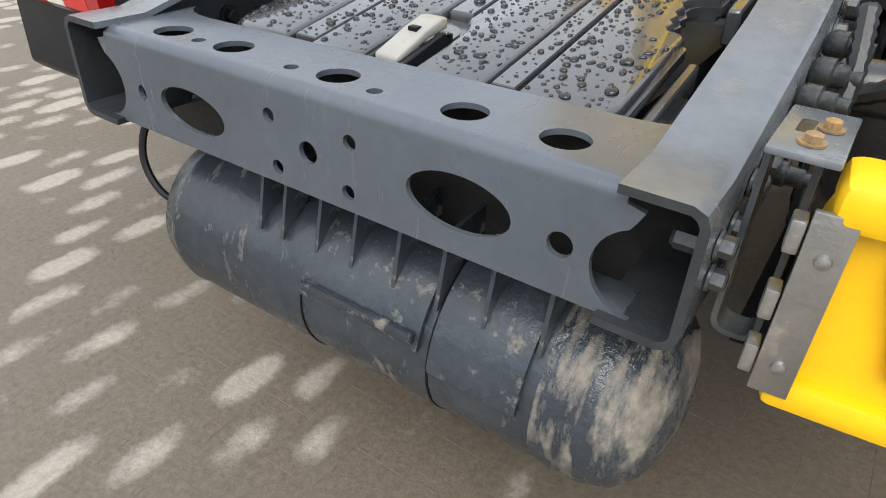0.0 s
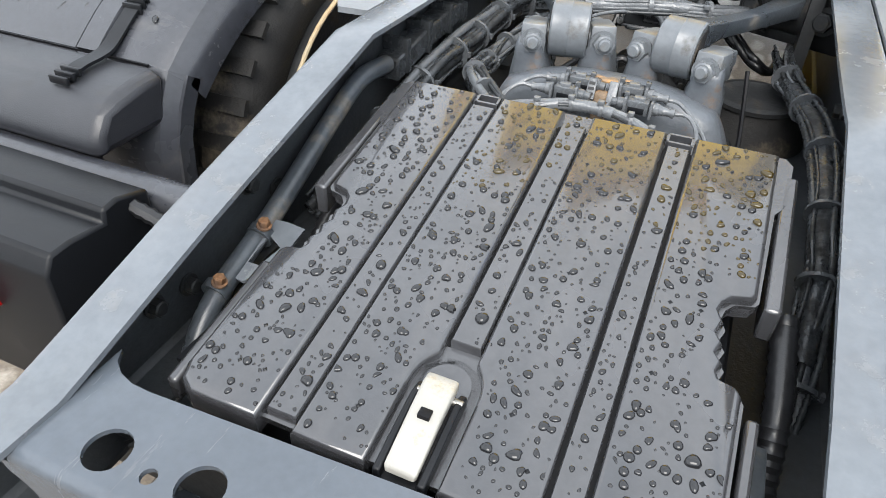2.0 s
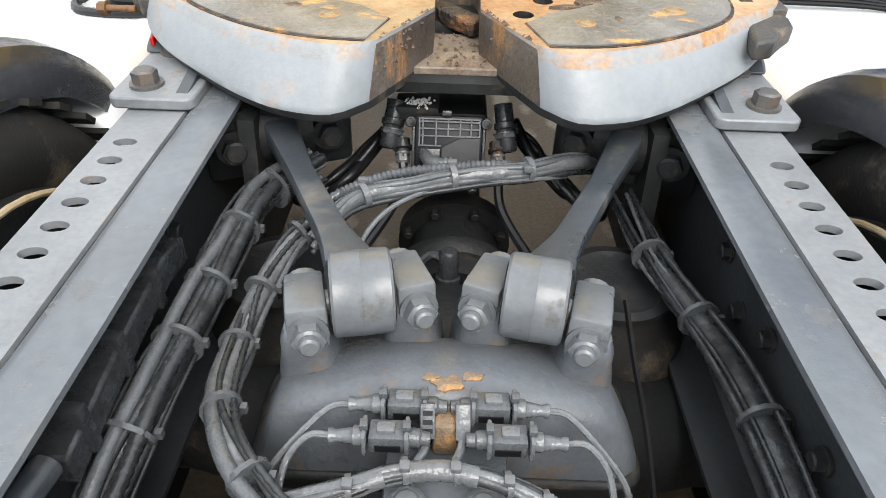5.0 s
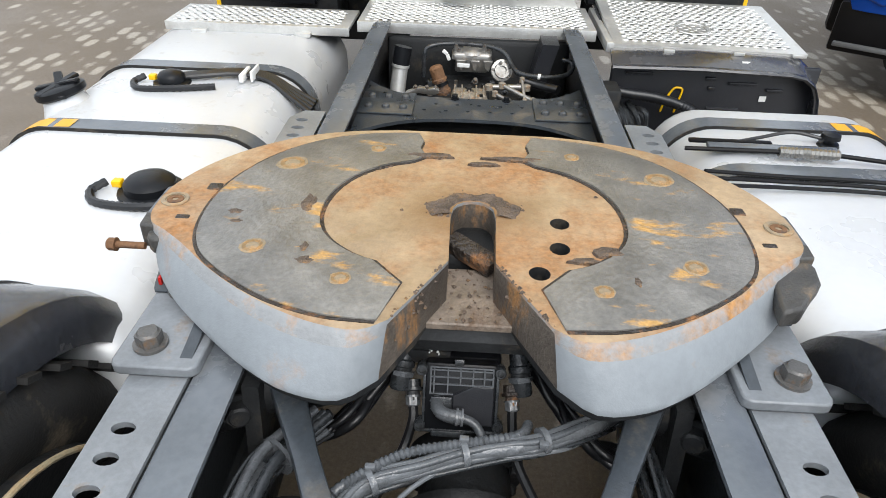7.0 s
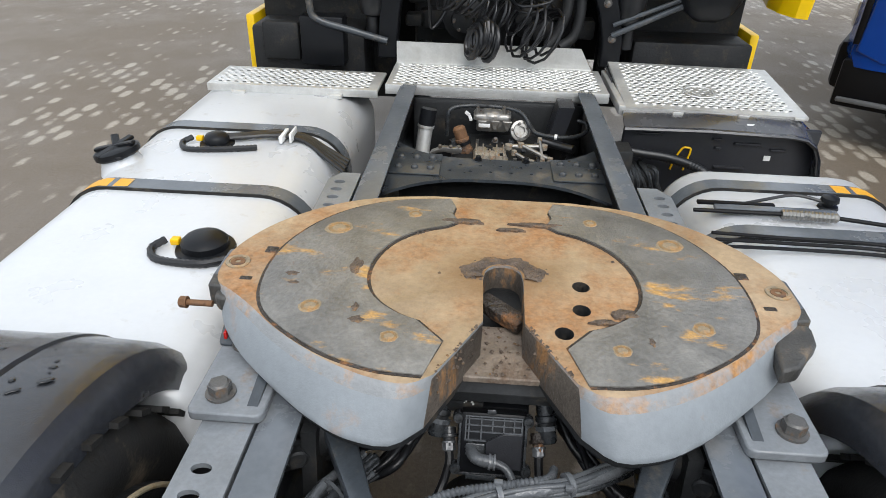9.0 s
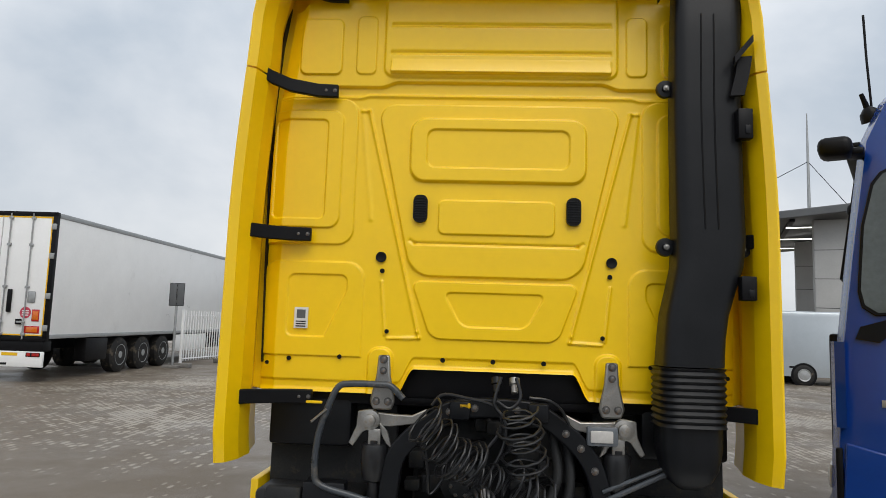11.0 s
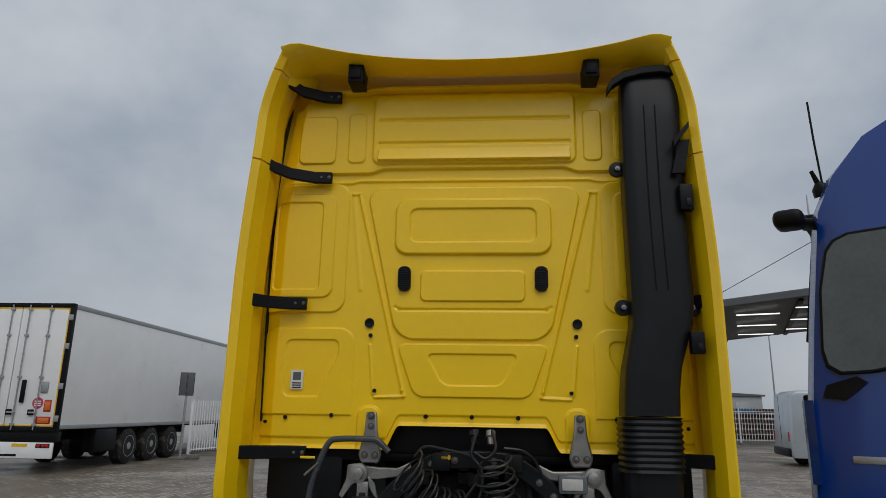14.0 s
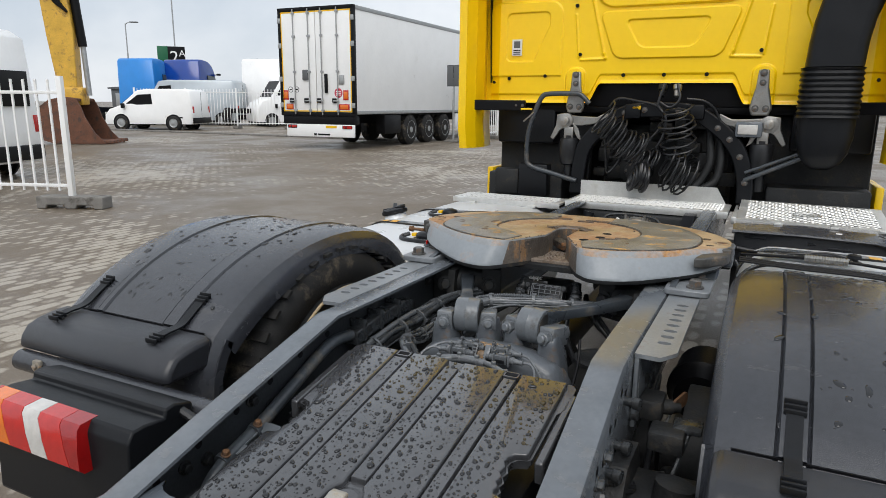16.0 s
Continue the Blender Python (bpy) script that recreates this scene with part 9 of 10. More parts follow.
def trailer():
    """A white refrigerated semi-trailer seen from behind: rear frame, two doors with bars, bumper, three axles."""
    T = thing("semi_trailer", pose(-10.15, 15.42, 0, 0, 0, 1.2), "white refrigerated semi-trailer with closed rear doors", "trailer")
    W, Lg, zb, zt = 2.62, 13.4, 1.02, 4.02
    part("box_body", B((-W, 0.10, zb), (0, Lg, zt), 0.03), M_WHITE, T)
    part("top_rail", B((-0.015, 0.10, zt - 0.13), (0.012, Lg, zt - 0.01), 0.01), M_GALV, T)
    part("bottom_rail", B((-0.015, 0.10, zb), (0.014, Lg, zb + 0.10), 0.01), M_GALV, T)
    for lo, hi in (((-W, -0.03, zt - 0.10), (0, 0.10, zt)), ((-W, -0.03, zb - 0.06), (0, 0.10, zb + 0.05)), ((-W, -0.03, zb), (-W + 0.09, 0.10, zt)), ((-0.09, -0.03, zb), (0, 0.10, zt))):
        part("rear_frame", B(lo, hi, 0.008), M_DARK, T, "dark rear door frame")
    for xa, xb in ((-W + 0.10, -W / 2 - 0.012), (-W / 2 + 0.012, -0.10)):
        d = part("rear_door", B((xa, -0.015, zb + 0.06), (xb, 0.06, zt - 0.11), 0.01), M_WHITE, T, "white insulated door")
        for xx in (xa, xb - 0.025):
            if abs(xx + W / 2) > 0.1:
                part("edge_marking", B((xx, -0.019, zb + 0.06), (xx + 0.03, -0.0155, zt - 0.11)), M_YELLOW_PLASTIC, d)
        part("edge_marking", B((xa, -0.019, zt - 0.15), (xb, -0.0155, zt - 0.115)), M_YELLOW_PLASTIC, d)
        part("edge_marking", B((xa, -0.019, zb + 0.065), (xb, -0.0155, zb + 0.095)), M_YELLOW_PLASTIC, d)
        for fx in ((0.38, 0.82) if xa < -W / 2 else (0.17, 0.62)):
            x = xa + (xb - xa) * fx
            bar = part("lock_bar", cyl(bmesh.new(), (x, -0.05, zb - 0.02), (x, -0.05, zt - 0.05), 0.017, 10), M_GALV, d)
            for z in (zb + 0.1, zb + 1.2, zb + 2.2, zt - 0.16):
                part("bar_guide", B((x - 0.05, -0.06, z - 0.03), (x + 0.05, -0.016, z + 0.03), 0.008), M_GALV, d)
            part("bar_handle", B((x - 0.16, -0.085, zb + 0.36), (x + 0.05, -0.06, zb + 0.40), 0.006), M_GALV, d)
            part("handle_catch", B((x - 0.19, -0.075, zb + 0.32), (x - 0.06, -0.02, zb + 0.45), 0.01), M_DARK, d)
    for x in (-W + 0.02, -0.07):
        for z in (zb + 0.25, zb + 1.0, zb + 1.95, zt - 0.35):
            part("hinge", B((x - 0.02, -0.06, z - 0.07), (x + 0.09, -0.025, z + 0.07), 0.01), M_GALV, T)
    for x, z, w, h, m_ in ((-0.30, 1.42, 0.09, 0.14, M_AMBER), (-0.36, 1.14, 0.18, 0.085, M_AMBER), (-W + 0.20, 1.42, 0.09, 0.14, M_AMBER), (-W + 0.33, 1.14, 0.13, 0.085, M_AMBER)):
        part("reflector_panel", B((x - w, -0.024, z), (x + w, -0.018, z + h * 2), 0.004), M_RED, T)
        part("reflector_field", B((x - w * 0.75, -0.028, z + h * 0.3), (x + w * 0.75, -0.0245, z + h * 1.7), 0.003), M_AMBER, T)
    part("round_sticker", cyl(bmesh.new(), (-0.55, -0.018, 1.62), (-0.55, -0.022, 1.62), 0.135, 24), mat("sticker_pink_red", (0.55, 0.06, 0.10), 0.5), T, "round red sticker")
    for k in range(3):
        part("sticker_bar", B((-0.63, -0.026, 1.55 + 0.05 * k), (-0.47, -0.0225, 1.575 + 0.05 * k)), M_WHITE, T)
    for x in (-W + 0.38, -W + 0.60):
        part("speed_disc", cyl(bmesh.new(), (x, -0.018, 1.72), (x, -0.021, 1.72), 0.085, 20), M_DARK, T)
        part("speed_disc_face", cyl(bmesh.new(), (x, -0.0205, 1.72), (x, -0.0225, 1.72), 0.07, 20), M_WHITE, T)
        part("speed_bar", B((x - 0.04, -0.0245, 1.70), (x + 0.04, -0.0228, 1.74)), M_DARK, T)
    part("document_box", B((-1.78, -0.06, 1.98), (-1.58, -0.016, 2.28), 0.02), M_ROOF, T)
    part("plate_box", B((-0.52, -0.045, 1.86), (-0.34, -0.016, 2.12), 0.02), M_GALV, T)
    part("door_buffer", B((-1.0, -0.075, 1.62), (-0.90, -0.016, 2.16), 0.02), M_DARK, T, "black door holder")
    part("under_beam", B((-W + 0.05, 0.0, 0.72), (-0.05, 0.30, 0.97), 0.02), M_DARK, T)
    bp_ = part("bumper", B((-W + 0.20, -0.05, 0.36), (-0.02, 0.02, 0.72), 0.015), M_WHITE, T, "white rear bumper with lamps")
    for x in (-W + 0.42, -0.25):
        part("tail_lamp", B((x - 0.17, -0.062, 0.60), (x + 0.17, -0.045, 0.70), 0.008), M_DARK, bp_)
        for dx in (-0.10, 0.02, 0.11):
            part("lamp_field", B((x + dx - 0.04, -0.068, 0.615), (x + dx + 0.04, -0.060, 0.685), 0.006), M_RED, bp_)
    part("number_plate_bar", B((-1.0, -0.056, 0.62), (-0.62, -0.050, 0.69)), M_YELLOW_PLASTIC, bp_)
    part("maker_mark", B((-1.42, -0.054, 0.40), (-1.32, -0.0505, 0.46), 0.01), M_DARK, bp_)
    part("maker_bar", B((-1.28, -0.054, 0.405), (-0.86, -0.0505, 0.455)), M_DARK, bp_)
    part("chassis_beam", B((-W / 2 - 0.6, 0.3, 0.72), (-W / 2 + 0.6, Lg, 1.0)), M_DARK, T)
    for k, y in enumerate((3.45, 4.78, 6.11)):
        truck_wheel(T, -0.20, y, 0.49, 0.36, 1, M_GALV)
        truck_wheel(T, -W + 0.20, y, 0.49, 0.36, -1, M_GALV)
    part("wing_box", B((-0.35, 1.7, 0.40), (-0.02, 2.75, 1.0), 0.05), M_DARK, T)
    part("side_guard", B((-0.06, 7.0, 0.42), (0.0, 9.6, 0.98), 0.02), M_WHITE, T)
    part("pallet_box", B((-0.40, 9.7, 0.45), (0.0, 11.8, 1.0), 0.02), M_DARK, T)


trailer()


def fence(x0, y0, x1, y1, h, label, blocks=True, z0=0.16, gap=0.115):
    """White mobile fence panels: posts, rails and upright bars on concrete feet."""
    a, b = Vector((x0, y0, 0)), Vector((x1, y1, 0))
    d, L = (b - a).normalized(), (b - a).length
    ang = math.degrees(math.atan2(d.y, d.x))
    T = thing("yard_fence", pose(x0, y0, 0, 0, 0, ang), label, "fence", "fence panels")
    k = 0.0
    while k <= L + 0.01:
        part("post", B((k - 0.035, -0.035, 0.05), (k + 0.035, 0.035, h + 0.04), 0.006), M_WHITE, T)
        if blocks:
            part("concrete_foot", B((k - 0.12, -0.36, 0.0), (k + 0.12, 0.36, 0.14), 0.02), M_CONCRETE, T)
        k += 2.6 if L > 3 else L
    for z in (z0 + 0.05, h - 0.18):
        part("rail", B((0, -0.016, z), (L, 0.016, z + 0.04), 0.004), M_WHITE, T)
    n = int(L / gap)
    for k in range(1, n):
        x = k * L / n
        part("upright", B((x - 0.0125, -0.0125, z0), (x + 0.0125, 0.0125, h), 0.002, 1), M_WHITE, T)
    return T


near = fence(-7.42, 4.80, -10.6, 3.55, 1.62, "white steel fence panel on a concrete foot", False, 0.22, 0.16)
near_foot = thing("fence_foot", pose(-7.42, 4.80, 0, 0, 0, 23), "grey concrete fence foot block", "concrete block")
bm_ = prism(bmesh.new(), [(-0.42, 0.0), (-0.30, 0.0), (-0.28, 0.05), (-0.06, 0.05), (-0.04, 0.0), (0.10, 0.0), (0.12, 0.05), (0.32, 0.05), (0.34, 0.0), (0.46, 0.0), (0.46, 0.16), (-0.42, 0.16)], lambda u, v, w: (u, w, v), -0.12, 0.12)
part("block", bm_, M_CONCRETE, near_foot, mods=(("BEVEL", 0.015),))
fence(-28.5, 22.9, -18.6, 27.4, 1.95, "white steel yard fence on concrete feet", True, 0.2, 0.16)
fence(-9.5, 21.1, -9.05, 23.6, 1.8, "white steel fence beside the trailer", True, 0.2, 0.14)
fence(11.5, 40.0, 24.5, 39.0, 2.0, "white steel fence across the yard", True, 0.2, 0.16)


def van(name, m, Lg, W, H, paint, label, hood=0.9, wind=0.55):
    """A panel van: lofted body with bonnet and raked windscreen, glass, wheels, lamps."""
    T = thing(name, m, label, "van", "parked vans")
    prof = [(0.0, 0.35), (0.0, 0.85), (0.10, H * 0.94), (0.35, H), (Lg - hood - wind - 0.5, H), (Lg - hood - wind, H * 0.97), (Lg - hood + 0.05, H * 0.60), (Lg - 0.25, H * 0.50), (Lg - 0.03, H * 0.36), (Lg, 0.32), (Lg - 0.05, 0.26), (0.05, 0.28)]
    loops = []
    for k, (w, ins) in enumerate(((-W / 2, 0.10), (-W / 2 + 0.03, 0.03), (-W / 2 + 0.12, 0.0), (W / 2 - 0.12, 0.0), (W / 2 - 0.03, 0.03), (W / 2, 0.10))):
        loops.append([(x + (ins if x < 0.2 else -ins if x > Lg - 0.4 else 0), w + (0.05 if w < 0 else -0.05) * (z > H * 0.7) * (abs(w) > W / 2 - 0.05), z - ins * (z > H * 0.55) * 0.8) for x, z in prof])
    b = part("body", loft(bmesh.new(), loops), paint, T, sharp=50)
    for s in (-1, 1):
        yy = s * (W / 2 - 0.022)
        q = [(Lg - hood - wind - 0.75, H * 0.63), (Lg - hood - 0.18, H * 0.60), (Lg - hood - wind - 0.05, H * 0.86), (Lg - hood - wind - 0.7, H * 0.88)]
        part("side_window", prism(bmesh.new(), q, lambda u, v, w: (u, w, v), yy - 0.012 * s, yy + 0.012 * s), M_DARK, T)
        part("side_moulding", B((0.5, yy - 0.02, 0.55), (Lg - 0.6, yy + 0.02, 0.62), 0.006), M_DARK, T)
        for x in (0.95, Lg - 0.85):
            bm = lathe(bmesh.new(), (x, s * (W / 2 - 0.16), 0.33), (0, s, 0), [(0, 0.2), (0, 0.30), (0.03, 0.33), (0.17, 0.33), (0.20, 0.29), (0.20, 0.2)], 24)
            t = part("tyre", bm, M_RUBBER, T)
            part("rim", lathe(bmesh.new(), (x, s * (W / 2 + 0.035), 0.33), (0, s, 0), [(0, 0.21), (0.03, 0.2), (0.01, 0.17), (0.02, 0.05), (0.03, 0.01)], 20), M_GALV, t)
            part("wheel_arch", lathe(bmesh.new(), (x, s * (W / 2 - 0.06), 0.33), (0, s, 0), [(0, 0.41), (0.068, 0.40), (0.070, 0.34)], 28), M_DARK, T)
        part("tail_light", B((-0.01, s * (W / 2 - 0.14) - 0.05, 0.80), (0.05, s * (W / 2 - 0.14) + 0.05, 1.10), 0.01), M_RED, T)
        part("mirror", B((Lg - hood - 0.25, s * (W / 2 + 0.10) - 0.09, 1.0), (Lg - hood - 0.12, s * (W / 2 + 0.10) + 0.09, 1.22), 0.03), M_DARK, T)
    part("windscreen", prism(bmesh.new(), [(Lg - hood - wind + 0.03, H * 0.93), (Lg - hood + 0.03, H * 0.62), (Lg - hood + 0.05, H * 0.63), (Lg - hood - wind + 0.05, H * 0.95)], lambda u, v, w: (u, w, v), -W / 2 + 0.14, W / 2 - 0.14), M_DARK, T)
    part("rear_bumper", B((-0.05, -W / 2 + 0.05, 0.32), (0.08, W / 2 - 0.05, 0.58), 0.03), M_DARK, T)
    part("door_split", B((-0.004, -0.006, 0.6), (0.006, 0.006, H * 0.93)), M_DARK, T)
    return T


van("panel_van", pose(-24.0, 22.95, 0, 0, 0, 200), 4.4, 1.85, 1.88, M_WHITE, "small white panel van parked by the fence", 0.85, 0.85)
van("panel_van", pose(-27.0, 29.0, 0, 0, 0, 205), 5.9, 2.0, 2.5, M_SILVER, "grey high-roof panel van behind the fence")
van("panel_van", pose(9.98, 24.3, 0, 0, 0, -8), 5.9, 2.0, 2.45, M_SILVER, "silver panel van standing in the yard", 0.9, 0.5)
van("panel_van", pose(-22.5, 33.0, 0, 0, 0, 240), 5.9, 2.0, 2.6, M_WHITE, "white high-roof van behind the fence")


def tractor(name, m, paint, label, roof=3.8, near=False):
    """A cab-over tractor unit: lofted cab, glazed front and sides, visor, steps, wheels, chassis. Its nose points along +x."""
    T = thing(name, m, label, "truck", "parked tractor units")
    W = 2.46
    prof = [(-0.0, 1.05), (0.0, roof - 0.15), (0.15, roof - 0.02), (0.6, roof), (1.1, roof - 0.06), (1.5, roof - 0.28), (1.76, roof - 0.58), (1.88, roof - 0.85), (1.98, 2.25), (2.06, 1.55), (2.09, 0.95), (2.10, 0.60), (2.06, 0.52), (1.80, 0.52), (1.74, 0.60), (1.58, 0.98), (1.2, 1.10), (0.8, 1.05)]
    loops = []
    for w, ins in ((-W / 2, 0.13), (-W / 2 + 0.02, 0.05), (-W / 2 + 0.13, 0.0), (W / 2 - 0.13, 0.0), (W / 2 - 0.02, 0.05), (W / 2, 0.13)):
        loops.append([(x - (ins if x > 1.6 else -ins if x < 0.1 else 0), w * (1 - 0.06 * max(0, (z - 2.4) / 1.4)), z - (ins * 0.8 if z > roof - 0.3 else 0)) for x, z in prof])
    part("cab_body", loft(bmesh.new(), loops), paint, T, sharp=48)
    fr = [(1.86, 2.90), (1.985, 2.12), (2.0, 2.12), (1.88, 2.92)]
    part("windscreen", prism(bmesh.new(), [(x + 0.02, z) for x, z in fr], lambda u, v, w: (u, w, v), -W / 2 + 0.2, W / 2 - 0.2), M_DARK, T)
    part("grille", B((2.05, -0.85, 0.75), (2.11, 0.85, 1.75), 0.02), M_DARK, T)
    part("bumper", B((1.85, -W / 2 + 0.10, 0.34), (2.14, W / 2 - 0.10, 0.66), 0.05), M_DARK, T)
    for s in (-1, 1):
        y0 = s * (W / 2 - 0.004)
        g = [(0.92, 2.04), (1.62, 1.90), (1.80, 1.89), (1.87, 1.94), (1.89, 2.04), (1.86, 2.45), (1.80, 2.72), (1.75, 2.79), (1.66, 2.83), (0.98, 2.86), (0.91, 2.80)]
        part("window_frame", prism(bmesh.new(), [(1.40 + (x - 1.40) * 1.04, 2.36 + (z - 2.36) * 1.045) for x, z in g], lambda u, v, w: (u, w - s * 0.035 * max(0, v - 2.4), v), y0 - 0.006, y0 + 0.010), M_DARK, T, mods=(("BEVEL", 0.006),))
        part("side_window", prism(bmesh.new(), g, lambda u, v, w: (u, w - s * 0.035 * max(0, v - 2.4), v), y0 + s * 0.006, y0 + s * 0.016), M_DARKGLASS, T)
        part("door_seam", B((0.86, y0 - 0.004, 1.06), (0.868, y0 + 0.012 * 1, 2.9)), M_DARK, T)
        part("door_handle", B((0.93, y0 - 0.02, 1.72), (1.10, y0 + 0.03, 1.78), 0.01), M_DARK, T)
        part("model_bar", B((1.60, y0 - 0.008, 1.30), (1.80, y0 + 0.010, 1.345), 0.002), M_GALV, T)
        part("mirror_corner", prism(bmesh.new(), [(1.72, 1.86), (1.90, 1.80), (1.93, 1.72), (1.80, 1.70), (1.66, 1.82)], lambda u, v, w: (u, w, v), y0 - 0.004, y0 + 0.014), M_DARK, T)
        part("corner_panel", prism(bmesh.new(), [(1.62, 0.98), (2.0, 1.06), (2.03, 0.62), (1.86, 0.56), (1.70, 0.62)], lambda u, v, w: (u, w, v), y0 - 0.03, y0 + 0.015), paint, T, mods=(("BEVEL", 0.012),))
        part("side_marker", B((1.60, y0 - 0.01, 0.72), (1.68, y0 + 0.03, 0.79), 0.01), M_AMBER, T)
        part("air_slot", B((2.02, y0 - 0.05, 0.66), (2.06, y0 + 0.012, 1.02), 0.008), M_DARK, T)
        part("step_well", B((1.66, s * (W / 2 - 0.14) - 0.13, 0.26), (2.08, s * (W / 2 - 0.14) + 0.12, 0.56), 0.02), M_DARK, T)
        part("step_tread", B((1.70, s * (W / 2 - 0.10) - 0.06, 0.30), (2.05, s * (W / 2 - 0.10) + 0.12, 0.325), 0.006), M_ROOF, T)
        part("wheel_arch", lathe(bmesh.new(), (1.20, s * (W / 2 - 0.10), 0.52), (0, s, 0), [(0, 0.56), (0.11, 0.56), (0.115, 0.50), (0.0, 0.50)], 36), M_DARK, T)
        for z in (0.42, 0.72):
            part("entry_step", B((1.0, s * (W / 2 - 0.20) - 0.17, z), (1.7, s * (W / 2 - 0.20) + 0.17, z + 0.05), 0.01), M_GALV, T)
        part("step_box", B((0.98, s * (W / 2 - 0.14) - 0.10, 0.36), (1.04, s * (W / 2 - 0.14) + 0.10, 1.05), 0.02), M_DARK, T)
        part("corner_deflector", loft(bmesh.new(), [[(2.08, s * (W / 2 - 0.12), z), (2.05, s * (W / 2 + 0.0), z), (1.99, s * (W / 2 + 0.03), z), (2.0, s * (W / 2 - 0.02), z)] for z in (1.15, 1.3, 1.70)]), paint, T)
        part("camera_arm", B((1.84, s * (W / 2 - 0.02) - 0.10, 2.92), (1.95, s * (W / 2 - 0.02) + 0.10, 2.97), 0.02), M_DARK, T)
        part("camera_housing", B((1.90, s * (W / 2 + 0.10) - 0.13, 2.90), (2.10, s * (W / 2 + 0.10) + 0.10, 3.03), 0.05, 3), M_DARK, T, "black mirror camera")
        part("headlamp", B((1.98, s * 0.90 - 0.2, 0.72), (2.12, s * 0.90 + 0.2, 0.90), 0.04), M_CLEAR, T)
        for x, r in ((1.32, 0.5), (-2.2, 0.5)):
            bm = lathe(bmesh.new(), (x, s * (W / 2 - 0.32), r), (0, s, 0), [(0, 0.28), (0, 0.42), (0.04, r), (0.26, r), (0.30, 0.42), (0.30, 0.28)], 32)
            t = part("tyre", bm, M_RUBBER, T)
            part("rim", lathe(bmesh.new(), (x, s * (W / 2 - 0.06), r), (0, s, 0), [(0, 0.28), (0.04, 0.29), (0.0, 0.24), (0.03, 0.12), (0.08, 0.1), (0.08, 0.01)], 24), M_GALV, t)
        part("chassis_rail", B((-3.2, s * 0.40 - 0.04, 0.7), (1.0, s * 0.40 + 0.04, 0.96)), M_DARK, T)
    part("sun_visor", B((1.78, -1.0, roof - 0.85), (1.98, 1.0, roof - 0.80), 0.02), M_DARK, T)
    part("roof_aerial", tube(bmesh.new(), [(1.80, 0.92, roof - 0.58), (1.82, 0.94, roof - 0.2), (1.83, 0.95, roof + 0.12)], 0.009, 6, 0), M_DARK, T)
    part("aerial_foot", lathe(bmesh.new(), (1.80, 0.92, roof - 0.64), (0.3, 0.4, 0.9), [(0, 0.07), (0.06, 0.06), (0.10, 0.02), (0.2, 0.014)], 16), M_DARK, T)
    return T


M_DARKGLASS = mat("tinted_glass", (0.07, 0.085, 0.085), 0.03, 0, 0.2, 2, None, 0, 3, 0, 100, 0.02, coat=0.5)
tractor("tractor_truck", pose(4.63, 4.89, 0, 0, 0, 148), M_BLUE, "dark blue tractor unit parked close by", 3.88, True)
tractor("tractor_truck", pose(-33.6, 27.2, 0, 0, 0, 106), M_BLUE_LIGHT, "light blue tractor unit in the row beyond the fence")
tractor("tractor_truck", pose(-31.8, 29.0, 0, 0, 0, 106), M_BLUE, "dark blue tractor unit in the row beyond the fence")
tractor("tractor_truck", pose(-26.7, 30.2, 0, 0, 0, 108), M_WHITE, "white tractor unit beyond the fence")
tractor("tractor_truck", pose(13.2, 47.0, 0, 0, 0, 0), M_WHITE, "white yard tractor behind the far fence", 3.4)
bus = van("camper_van", pose(-11.0, 6.0, 0, 0, 0, 197), 6.4, 2.1, 2.55, M_WHITE, "white camper van standing behind the near fence panel")
for q_ in (-1, 1):
    part("saloon_window", B((0.25, q_ * 1.045 - 0.012, 1.25), (2.9, q_ * 1.045 + 0.012, 1.85), 0.01), M_DARK, bus)
part("rear_window", B((-0.02, -0.8, 1.25), (0.03, 0.8, 1.85), 0.01), M_DARK, bus)


